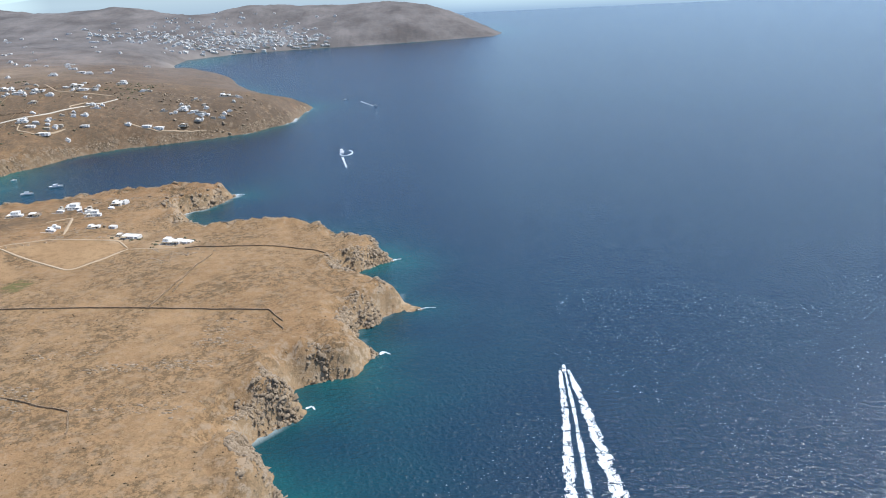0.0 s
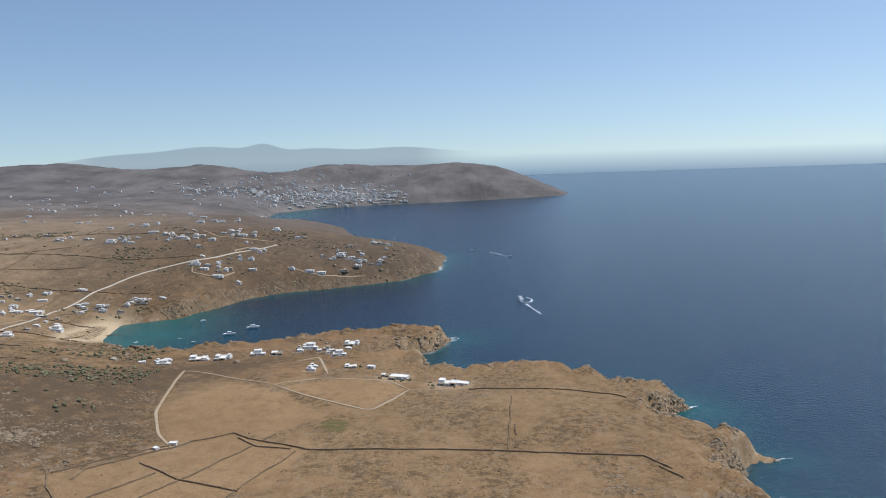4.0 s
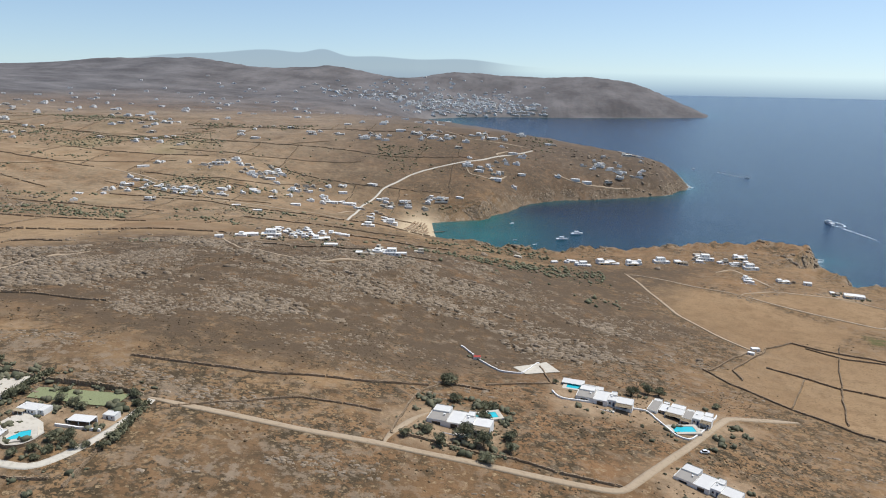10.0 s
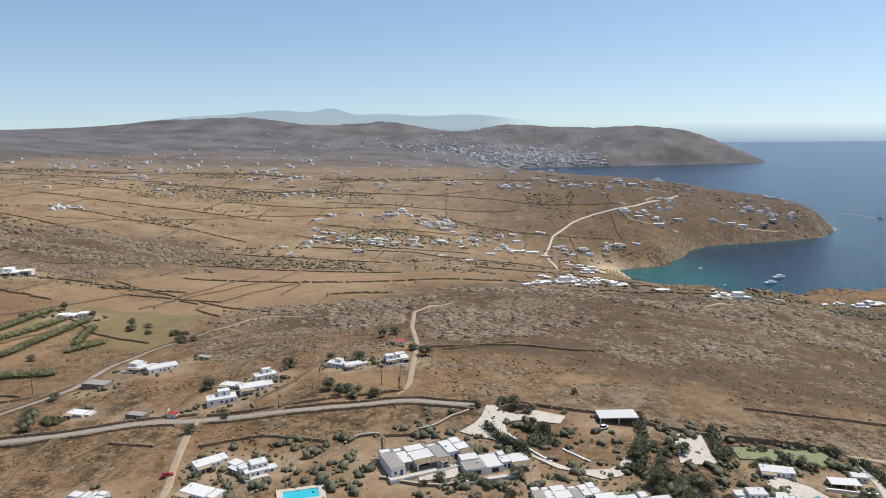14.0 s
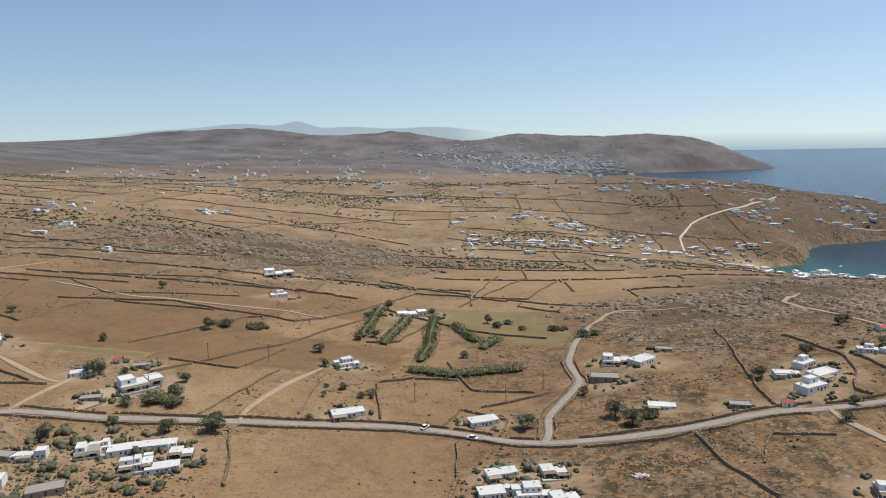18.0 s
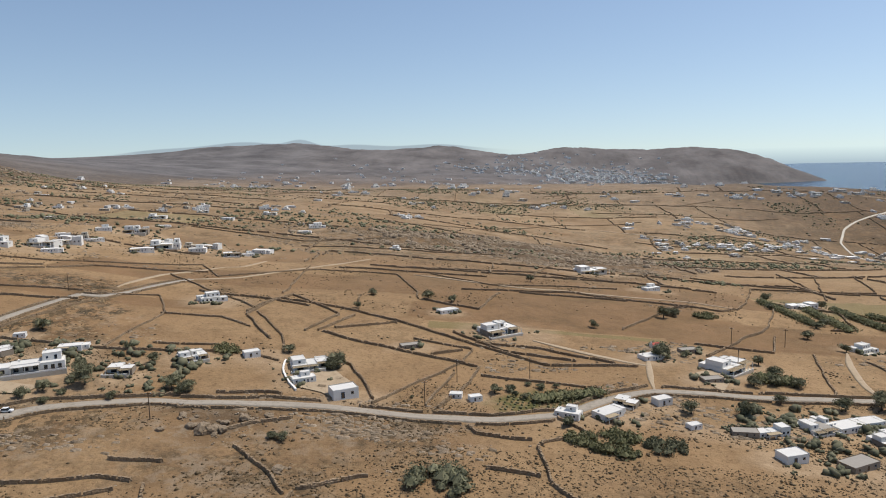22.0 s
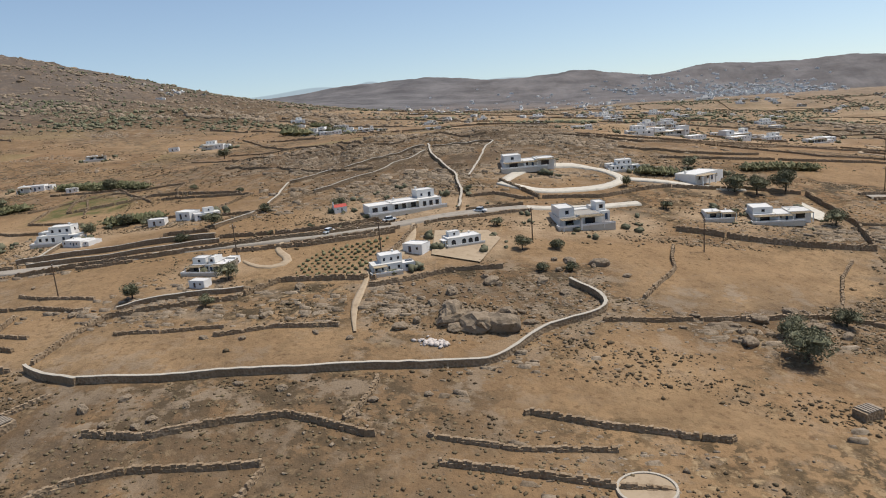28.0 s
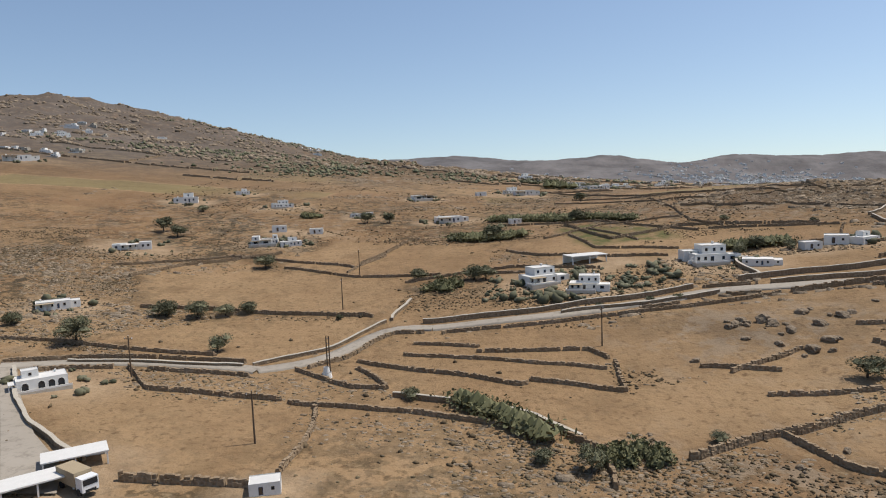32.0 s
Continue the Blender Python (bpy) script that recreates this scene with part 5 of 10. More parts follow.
WALLS.append(('stone', 0.50, [(-1175.7, 236.8), (-1134.2, 205.2), (-1109.1, 190.5)]))
WALLS.append(('stone', 0.50, [(-1134.3, 68.4), (-1139.6, 62.8), (-1139.6, 58.9)]))
WALLS.append(('stone', 0.50, [(-1107.5, 84.6), (-1093.1, 85.9)]))
WALLS.append(('cap', 0.60, [(-1219.0, 86.9), (-1210.8, 93.9), (-1204.9, 105.7)]))
WALLS.append(('cap', 0.60, [(-1204.1, 106.6), (-1202.9, 116.9)]))
WALLS.append(('stone', 0.60, [(-1205.4, 89.9), (-1185.0, 81.8), (-1182.5, 81.4)]))
WALLS.append(('stone', 0.50, [(-1199.4, 92.4), (-1189.7, 90.1)]))
WALLS.append(('stone', 0.50, [(-1189.7, 90.1), (-1172.9, 86.0)]))
WALLS.append(('stone', 0.50, [(-1198.8, 96.3), (-1189.4, 94.2)]))
WALLS.append(('stone', 0.60, [(-1212.9, 86.4), (-1203.9, 80.3), (-1199.2, 79.7), (-1203.2, 85.7), (-1205.0, 87.3)]))
WALLS.append(('cap', 0.70, [(-1198.1, 78.0), (-1188.4, 75.2), (-1181.8, 71.6), (-1177.0, 67.4)]))
WALLS.append(('stone', 0.60, [(-1209.7, 75.1), (-1194.1, 73.0), (-1181.5, 68.6)]))
WALLS.append(('stone', 0.50, [(-1133.8, 100.9), (-1118.4, 96.5)]))
WALLS.append(('stone', 0.60, [(-1206.1, 128.9), (-1185.5, 135.6), (-1169.9, 129.4)]))
WALLS.append(('stone', 0.60, [(-1234.5, 141.9), (-1216.6, 134.9), (-1199.9, 132.9)]))
WALLS.append(('stone', 0.60, [(-1191.5, 131.8), (-1183.2, 130.8)]))
WALLS.append(('stone', 0.60, [(-1187.7, 150.8), (-1181.2, 143.6), (-1167.4, 138.7), (-1156.6, 137.4)]))
WALLS.append(('stone', 0.60, [(-1190.5, 183.0), (-1166.5, 179.1), (-1162.0, 175.1)]))
WALLS.append(('stone', 0.60, [(-1160.3, 173.4), (-1146.3, 159.9)]))
WALLS.append(('stone', 0.50, [(-1169.0, 168.7), (-1159.9, 154.0)]))
WALLS.append(('stone', 0.50, [(-1220.1, 138.7), (-1215.2, 153.0)]))
WALLS.append(('stone', 0.50, [(-1168.9, 251.6), (-1137.4, 236.3)]))
WALLS.append(('stone', 0.50, [(-1122.9, 217.5), (-1107.1, 193.3)]))
WALLS.append(('stone', 0.60, [(-1234.5, 106.8), (-1229.4, 111.1), (-1225.5, 111.1)]))
WALLS.append(('cap', 0.80, [(-1247.7, 79.1), (-1241.3, 71.5), (-1234.4, 64.5), (-1227.3, 59.5), (-1222.9, 57.2)]))
WALLS.append(('cap', 0.60, [(-1243.6, 83.7), (-1235.1, 85.5), (-1220.2, 86.4)]))
WALLS.append(('stone', 0.70, [(-1234.9, 83.9), (-1228.1, 76.7), (-1211.0, 75.9)]))
WALLS.append(('stone', 0.60, [(-1206.5, 74.1), (-1204.8, 68.3), (-1204.2, 63.5), (-1204.4, 57.5)]))
WALLS.append(('stone', 0.90, [(-1217.4, 54.3), (-1205.4, 54.8)]))
WALLS.append(('cap', 0.80, [(-1177.7, 105.8), (-1163.5, 108.6)]))
WALLS.append(('cap', 0.80, [(-1165.8, 108.0), (-1153.2, 112.2)]))
WALLS.append(('stone', 0.60, [(-1270.9, 136.8), (-1249.6, 150.4), (-1223.8, 144.9), (-1219.7, 142.4)]))
WALLS.append(('stone', 0.60, [(-1173.9, 163.9), (-1169.9, 147.3), (-1169.0, 146.7), (-1153.3, 144.3)]))
WALLS.append(('stone', 0.50, [(-1146.3, 227.2), (-1146.1, 216.3)]))
WALLS.append(('stone', 0.50, [(-1146.1, 212.7), (-1145.7, 178.7)]))
WALLS.append(('stone', 0.50, [(-1145.7, 176.3), (-1145.7, 171.4), (-1140.5, 161.8)]))
WALLS.append(('stone', 0.60, [(-1259.1, 90.5), (-1251.8, 91.2), (-1226.0, 90.2)]))
WALLS.append(('stone', 0.75, [(-1178.3, 67.9), (-1175.5, 65.0), (-1174.7, 57.8)]))
WALLS.append(('stone', 0.75, [(-1249.2, 110.9), (-1227.9, 111.1), (-1213.7, 109.7), (-1207.7, 108.7)]))
WALLS.append(('stone', 0.75, [(-1262.3, 129.0), (-1256.6, 141.1), (-1239.9, 154.4)]))
WALLS.append(('stone', 0.75, [(-1174.5, 176.0), (-1165.6, 154.9), (-1149.2, 166.5), (-1122.0, 157.4)]))
WALLS.append(('stone', 0.75, [(-1218.7, 145.0), (-1212.6, 165.3)]))
WALLS.append(('stone', 0.75, [(-1140.2, 90.7), (-1135.4, 77.4)]))
WALLS.append(('stone', 0.75, [(-1128.6, 92.4), (-1127.3, 83.9), (-1120.4, 81.9)]))
WALLS.append(('stone', 0.60, [(-1161.6, 86.0), (-1153.0, 84.5)]))
WALLS.append(('stone', 0.75, [(-704.4, 171.5), (-700.0, 181.8), (-688.8, 175.4), (-691.2, 166.3)]))
WALLS.append(('stone', 0.75, [(-564.5, 216.4), (-543.3, 227.4)]))
WALLS.append(('stone', 0.75, [(-695.1, 183.7), (-677.9, 192.4)]))
WALLS.append(('stone', 0.75, [(-905.2, 123.7), (-896.0, 123.3)]))
WALLS.append(('stone', 0.75, [(-886.3, 130.3), (-878.5, 123.8), (-873.8, 116.8)]))
WALLS.append(('stone', 0.75, [(-908.4, 206.2), (-901.6, 231.1), (-883.3, 211.4), (-888.8, 193.2)]))
WALLS.append(('stone', 0.75, [(-849.8, 202.1), (-836.8, 187.1), (-818.9, 183.1)]))
WALLS.append(('stone', 0.75, [(-1043.1, 231.0), (-1008.9, 234.9)]))
PAVED = []
PAVED.append(('paving', [(-272.8, 213.7), (-265.0, 212.5), (-266.9, 209.7), (-274.8, 210.6)]))
PAVED.append(('paving', [(-384.8, 235.6), (-372.9, 247.2), (-368.9, 236.9), (-380.7, 229.1)]))
PAVED.append(('paving', [(-555.7, 159.8), (-552.6, 164.4), (-551.3, 167.7), (-550.4, 173.3), (-547.5, 173.5), (-546.7, 170.2), (-543.0, 168.8), (-540.3, 169.9), (-539.9, 172.1), (-532.5, 169.4), (-533.9, 165.5), (-541.8, 166.2), (-545.0, 165.3), (-546.1, 164.1), (-545.5, 160.0), (-544.3, 156.7), (-542.2, 153.4), (-539.6, 150.7), (-536.7, 149.1), (-533.4, 147.3), (-529.4, 147.1), (-525.6, 148.0), (-523.3, 150.2), (-522.1, 153.2), (-520.3, 152.5), (-521.2, 148.5), (-523.8, 145.6), (-527.5, 144.0), (-532.1, 145.9), (-535.8, 146.8), (-540.6, 150.6), (-545.6, 154.6), (-548.3, 156.6), (-551.8, 157.8)]))
PAVED.append(('paving', [(-509.6, 165.5), (-503.5, 167.8), (-503.7, 156.4), (-502.6, 154.4), (-505.9, 152.9), (-511.1, 152.7)]))
PAVED.append(('court', [(-498.6, 161.9), (-478.0, 165.1), (-478.5, 158.6), (-485.4, 157.2), (-491.6, 157.1), (-498.4, 156.8)]))
PAVED.append(('paving', [(-493.6, 150.4), (-488.1, 147.5), (-485.2, 143.2), (-486.8, 138.3), (-492.6, 138.8), (-496.9, 136.7), (-502.8, 133.0), (-502.7, 137.0), (-497.6, 139.6), (-496.1, 147.9)]))
PAVED.append(('paving', [(-562.0, 139.9), (-563.2, 145.3), (-559.1, 146.4), (-555.2, 145.4), (-554.5, 141.8), (-557.0, 140.9)]))
PAVED.append(('dirt', [(-881.1, 156.8), (-882.0, 167.7), (-875.4, 167.6), (-868.6, 157.7), (-870.1, 152.7)]))
PAVED.append(('dirt', [(-790.9, 179.2), (-785.1, 182.5), (-784.9, 173.4), (-789.0, 166.1)]))
PAVED.append(('dirt', [(-951.6, 146.0), (-952.9, 158.9), (-950.0, 158.0), (-946.8, 148.5), (-932.1, 147.5), (-933.1, 144.0), (-946.6, 142.9)]))
PAVED.append(('dirt', [(-880.2, 164.0), (-872.7, 163.9), (-869.2, 159.5), (-873.1, 152.6), (-877.7, 156.2)]))
PAVED.append(('dirt', [(-1070.2, 111.2), (-1071.4, 122.9), (-1062.3, 123.0), (-1059.9, 119.2), (-1061.0, 114.1), (-1062.3, 108.0)]))
PAVED.append(('paving', [(-1006.4, 142.4), (-1003.5, 149.7), (-1001.5, 143.5), (-1003.7, 138.3)]))
PAVED.append(('asphalt', [(-1250.1, 79.5), (-1247.4, 79.2), (-1240.9, 71.5), (-1231.6, 61.8), (-1223.7, 55.2), (-1220.8, 50.5), (-1225.2, 49.6)]))
HOUSES = []
HOUSES += [(-1203.7, 53.1, 1.9, 24, 's'), (-1222.2, 50.0, 3.2, 40, 'o'), (-1222.5, 55.4, 3.9, 37, 'o'), (-1239.8, 73.8, 6.2, 39, 'a'), (-1103.0, 98.1, 2.4, -8, 's'), (-1104.4, 105.4, 4.4, -7, 'v'), (-981.1, 107.4, 4.2, -20, 'h'), (-1074.9, 104.3, 4.1, 31, 'v'), (-977.0, 109.4, 3.8, -22, 'c'), (-1173.0, 116.4, 6.9, -4, 'v'), (-1073.5, 111.7, 3.8, -22, 's'), (-1065.6, 116.0, 6.5, 24, 'a')]
HOUSES += [(-1045.7, 129.4, 10.3, 13, 'v'), (-1021.5, 137.2, 5.3, 2, 'h'), (-1149.4, 130.4, 9.0, 14, 'v'), (-1011.5, 137.6, 9.0, -2, 'v'), (-523.8, 131.9, 10.8, 8, 'F'), (-1143.3, 126.8, 2.2, -16, 'h'), (-1130.9, 135.5, 3.5, 6, 's'), (-624.8, 131.9, 6.1, -17, 'v'), (-1262.4, 106.5, 5.5, 38, 'h'), (-1179.7, 122.0, 8.4, 28, 'v'), (-680.4, 135.0, 3.1, 10, 'h'), (-534.5, 135.0, 12.0, 13, 'E')]
HOUSES += [(-775.5, 133.2, 6.7, 20, 'g'), (-686.2, 136.4, 5.8, 13, 'v'), (-500.7, 138.6, 6.3, -3, 'v'), (-494.6, 139.9, 4.8, -6, 'h'), (-693.5, 137.4, 2.7, 16, 'h'), (-791.9, 144.5, 3.9, -6, 'g'), (-786.3, 134.0, 4.8, 24, 's'), (-1171.6, 133.4, 7.6, 23, 'o'), (-603.9, 134.2, 6.2, -25, 'h'), (-1079.0, 135.2, 15.0, 26, 'V'), (-759.4, 144.2, 3.0, 12, 'h'), (-764.0, 144.9, 4.5, 14, 'v')]
HOUSES += [(-681.3, 145.5, 4.0, 10, 'h'), (-692.0, 144.8, 4.3, 15, 'h'), (-548.5, 143.9, 10.5, 18, 'F'), (-1091.3, 134.6, 2.4, 30, 'c'), (-1126.3, 137.6, 4.3, -21, 's'), (-493.7, 150.5, 4.8, -6, 'h'), (-757.6, 151.2, 3.9, 10, 'h'), (-481.2, 149.0, 5.4, -11, 'o'), (-769.7, 150.2, 5.9, 15, 'h'), (-786.1, 145.3, 4.9, 22, 'l'), (-775.3, 149.4, 6.4, 18, 'v')]
HOUSES += [(-598.6, 143.4, 6.1, -26, 'l'), (-763.9, 153.5, 4.9, 13, 'h'), (-843.3, 154.2, 1.2, 15, 's'), (-560.8, 145.8, 17.1, 23, 'E'), (-847.9, 155.6, 1.2, -12, 's'), (-825.4, 148.5, 3.5, -21, 'h'), (-476.7, 152.6, 3.2, -13, 's'), (-919.7, 156.3, 5.8, 16, 'h'), (-938.1, 152.2, 15.2, 23, 'V'), (-800.4, 146.2, 2.3, 28, 's'), (-870.1, 152.1, 5.7, 25, 's'), (-1035.4, 166.2, 4.2, 7, 'v')]
HOUSES += [(-1056.8, 164.6, 10.5, 14, 'v'), (-521.0, 167.7, 8.7, 5, 'o'), (-593.6, 142.2, 6.7, 35, 'v'), (-812.2, 156.7, 3.8, -25, 'h'), (-816.3, 149.6, 5.9, 32, 'h'), (-1120.3, 137.6, 3.5, 39, 'h'), (-935.8, 164.9, 4.9, 21, 'h'), (-803.5, 157.1, 3.8, 27, 's'), (-636.3, 172.1, 3.8, -8, 'g'), (-626.4, 170.9, 2.7, -12, 'c'), (-948.9, 159.8, 4.9, -24, 'h'), (-880.6, 159.5, 4.9, 27, 'h')]
HOUSES += [(-653.7, 175.4, 4.7, -2, 'h'), (-695.3, 172.2, 5.9, 13, 'h'), (-1240.4, 161.8, 4.2, 20, 'h'), (-605.6, 145.7, 5.7, 38, 'h'), (-788.5, 172.6, 4.8, 20, 'g'), (-950.3, 169.1, 2.6, 25, 's'), (-1247.2, 162.8, 6.3, 22, 'v'), (-881.4, 167.8, 8.0, 26, 'v'), (-1275.2, 151.4, 8.7, 32, 'l'), (-401.3, 177.5, 13.0, -10, 'F'), (-727.5, 174.5, 6.5, 24, 'h'), (-859.9, 185.5, 3.0, 17, 'g')]
HOUSES += [(-1019.1, 161.6, 9.0, 35, 'h'), (-895.5, 170.8, 3.9, 30, 's'), (-1238.5, 176.0, 3.6, 18, 's'), (-619.4, 189.4, 3.9, -13, 'h'), (-907.6, 166.4, 6.4, 34, 'v'), (-662.1, 197.0, 7.7, 1, 'g'), (-1249.2, 177.7, 4.0, 21, 's'), (-799.2, 187.4, 5.3, 21, 'h'), (-787.3, 195.6, 3.8, 17, 'g'), (-1186.8, 186.8, 3.2, 21, 's'), (-342.0, 167.9, 12.1, -31, 'F'), (-795.2, 198.4, 2.3, 19, 'c')]
HOUSES += [(-593.3, 200.5, 4.6, -20, 'h'), (-656.7, 211.6, 7.3, -1, 'v'), (-616.3, 178.6, 7.6, 34, 'h'), (-575.6, 201.8, 7.3, 20, 'v'), (-587.3, 198.7, 4.4, 24, 'h'), (-610.8, 185.5, 7.1, 32, 'h'), (-1205.6, 194.7, 7.5, 25, 'h'), (-1233.9, 205.6, 5.2, 15, 'l'), (-780.9, 182.4, 9.5, 37, 'v'), (-640.7, 221.0, 3.5, -5, 'g'), (-610.9, 194.9, 6.3, 31, 'h'), (-733.6, 210.7, 6.3, 21, 'v')]
HOUSES += [(-836.1, 202.5, 10.6, 29, 'v'), (-577.8, 219.6, 3.2, 19, 'c'), (-360.4, 209.7, 13.0, -20, 'F'), (-361.5, 219.4, 4.5, -19, 'h'), (-337.1, 208.6, 17.3, -26, 'E'), (-366.5, 221.7, 6.8, -17, 'o'), (-921.7, 215.3, 8.0, 30, 'v'), (-1264.2, 220.6, 6.9, 21, 'v'), (-397.1, 238.9, 2.3, -9, 'c'), (-852.0, 221.3, 3.9, 30, 'h'), (-648.8, 209.6, 7.2, 37, 'h'), (-1021.0, 261.8, 9.9, 1, 'v')]
HOUSES += [(-1300.0, 225.1, 8.2, 28, 'h'), (-1009.6, 271.0, 9.4, -2, 'v'), (-1222.5, 251.3, 7.4, 23, 'h'), (-1290.1, 249.2, 5.3, 24, 'h'), (-1039.6, 279.2, 7.9, 5, 'l'), (-720.8, 277.1, 11.6, 13, 'l'), (-1001.3, 263.7, 5.9, 26, 'h'), (-1186.3, 275.1, 8.2, 14, 'h'), (-1191.7, 282.1, 7.8, 2, 'v'), (-1202.9, 273.2, 4.1, 18, 's'), (-1005.0, 281.2, 11.1, 25, 'l'), (-774.7, 286.5, 6.8, 23, 'h')]
HOUSES += [(-963.3, 307.1, 7.5, 16, 'h'), (-981.9, 314.1, 8.0, -7, 'l'), (-976.4, 305.5, 12.5, 19, 'v'), (-280.3, 304.3, 3.5, 1, 's'), (-962.2, 318.0, 9.2, -10, 'l'), (-453.6, 325.0, 6.4, 4, 'h'), (-1102.5, 316.7, 6.7, 15, 'l'), (-940.5, 319.4, 6.8, -14, 'h'), (-947.2, 304.5, 7.3, 26, 'h'), (-941.7, 308.7, 5.3, 25, 'h'), (-980.1, 290.0, 7.4, 32, 'h'), (-441.9, 335.9, 11.2, 2, 'l')]
HOUSES += [(-1164.0, 331.6, 10.7, 8, 'v'), (-285.3, 297.1, 2.7, -27, 's'), (-1010.3, 318.4, 7.0, 23, 'h'), (-998.9, 325.9, 10.9, 21, 'v'), (-473.9, 345.3, 6.9, 8, 'h'), (-1149.2, 344.3, 8.3, 5, 'l'), (-1001.5, 295.7, 6.7, 35, 'l'), (-1153.4, 327.5, 10.7, 23, 'l'), (-1056.7, 353.3, 6.7, 7, 'h'), (-1162.7, 348.9, 11.3, -3, 'v'), (-789.8, 337.7, 15.6, 22, 'l'), (-509.2, 364.2, 7.5, 0, 'h')]
HOUSES += [(-1140.9, 346.2, 10.5, 20, 'v'), (-999.6, 354.7, 5.9, 20, 'h'), (-1134.4, 352.8, 6.5, 19, 'h'), (-535.6, 359.7, 5.9, 17, 's'), (-1183.5, 365.0, 7.1, 10, 'h'), (-487.9, 381.4, 10.7, 9, 'l'), (-885.1, 361.5, 7.4, -20, 'l'), (-1019.4, 389.3, 10.5, 0, 'l'), (-515.4, 380.3, 13.9, 13, 'v'), (-938.0, 388.9, 7.4, 9, 'h'), (-527.6, 379.7, 9.3, 15, 'h'), (-1421.9, 299.5, 12.4, 39, 'h')]
HOUSES += [(-1161.2, 368.7, 8.2, 22, 'h'), (-1116.5, 385.9, 8.2, -9, 'l'), (-989.2, 412.6, 7.2, -4, 'h'), (-508.5, 407.8, 8.2, 11, 'h'), (-1187.7, 379.5, 9.9, 25, 'h'), (-1090.2, 414.7, 7.3, 10, 'h'), (-947.0, 420.5, 6.8, -10, 'h'), (-935.5, 413.0, 11.5, 18, 'v'), (-159.2, 402.5, 12.0, -17, 'v'), (-151.2, 403.0, 8.6, -18, 'h'), (-188.7, 414.6, 11.1, -12, 'h'), (-196.0, 420.2, 8.7, -11, 'h')]
HOUSES += [(-1431.5, 356.5, 7.0, 35, 'h'), (-1117.9, 432.4, 5.6, 13, 'h'), (-206.0, 432.7, 7.9, -9, 's'), (-1011.4, 434.5, 10.0, 18, 'l'), (-219.4, 435.5, 10.7, -7, 'l'), (-337.9, 438.5, 14.4, 8, 'l'), (-974.2, 448.7, 12.3, 12, 'v'), (-1129.8, 449.1, 6.6, -6, 'h'), (-304.3, 452.0, 16.6, 4, 'l'), (-321.9, 455.0, 16.7, 6, 'l'), (-285.3, 464.3, 17.0, 1, 'l'), (-272.2, 465.6, 13.2, 0, 'h')]
HOUSES += [(-959.5, 472.8, 7.6, -7, 'v'), (-1033.7, 427.8, 10.7, 29, 'l'), (-236.4, 469.0, 11.5, -5, 'v'), (-229.7, 460.8, 15.4, 9, 'v'), (-253.0, 480.0, 17.5, -3, 'l'), (-1018.0, 449.5, 14.9, 26, 'l'), (-977.2, 472.1, 7.9, 21, 'h'), (-1470.1, 399.2, 8.0, 36, 'h'), (-1481.7, 392.2, 9.6, 38, 'h'), (-1144.5, 486.8, 7.2, 15, 'h'), (-985.2, 478.1, 13.7, 21, 'v'), (-225.7, 492.8, 16.1, -6, 'l')]
HOUSES += [(-714.4, 522.1, 8.3, -2, 'h'), (-488.6, 520.3, 16.7, 7, 'l'), (-699.7, 495.0, 8.4, 22, 'h'), (-899.0, 532.6, 10.2, 10, 'l'), (-1477.4, 435.0, 10.2, 34, 'h'), (-1439.9, 460.3, 8.5, 29, 'h'), (-574.3, 524.4, 8.7, 16, 'h'), (-1468.6, 463.2, 7.9, 32, 'v'), (-1348.5, 520.4, 8.8, 18, 'h'), (-888.3, 545.2, 12.5, 16, 'l'), (-595.4, 536.8, 9.0, 18, 'h'), (-672.7, 566.5, 8.1, -6, 'h')]
HOUSES += [(-656.1, 522.5, 13.6, 24, 'l'), (-652.4, 569.8, 10.0, -8, 'h'), (-479.7, 570.5, 20.6, 5, 'l'), (-693.5, 583.4, 8.3, -4, 'h'), (-625.8, 582.6, 10.3, -11, 'h'), (-680.1, 556.5, 10.4, -20, 'h'), (-560.6, 577.0, 10.4, 13, 'h'), (-618.4, 566.3, 11.9, 19, 'h'), (-645.5, 557.9, 9.5, 22, 'v'), (-635.4, 562.0, 10.5, 21, 'h'), (-581.7, 586.4, 12.1, 15, 'h'), (-1372.8, 573.6, 7.8, 19, 'h')]
HOUSES += [(-554.1, 602.9, 10.8, 12, 'h'), (-511.1, 609.4, 10.8, 8, 'h'), (-588.5, 606.9, 9.9, -14, 'h'), (-539.1, 614.3, 12.5, 10, 'h'), (-698.2, 565.9, 15.0, 26, 'l'), (-574.5, 607.2, 9.0, -15, 'h'), (-525.0, 619.9, 15.0, 9, 'h'), (-1355.3, 605.4, 7.1, 16, 'h'), (-576.2, 624.2, 15.3, 14, 'l'), (-477.0, 645.8, 20.7, 4, 'l'), (-602.3, 595.0, 11.5, -25, 'h'), (-443.8, 658.3, 25.2, 1, 'l')]
HOUSES += [(-992.3, 657.9, 9.5, -2, 'h'), (-603.0, 639.7, 13.2, 16, 'h'), (-555.7, 649.2, 9.5, 11, 'h'), (-538.2, 654.6, 10.6, 10, 'h'), (-707.6, 642.7, 12.7, -15, 'l'), (-619.2, 642.1, 16.0, 17, 'l'), (-1478.2, 592.0, 7.5, 27, 'h'), (-647.2, 676.0, 15.1, -7, 'l'), (-604.4, 668.0, 14.0, -11, 'l'), (-713.2, 621.6, 13.6, 25, 'h'), (-656.5, 652.1, 13.7, 20, 'v'), (-886.5, 694.4, 9.9, 1, 'l')]
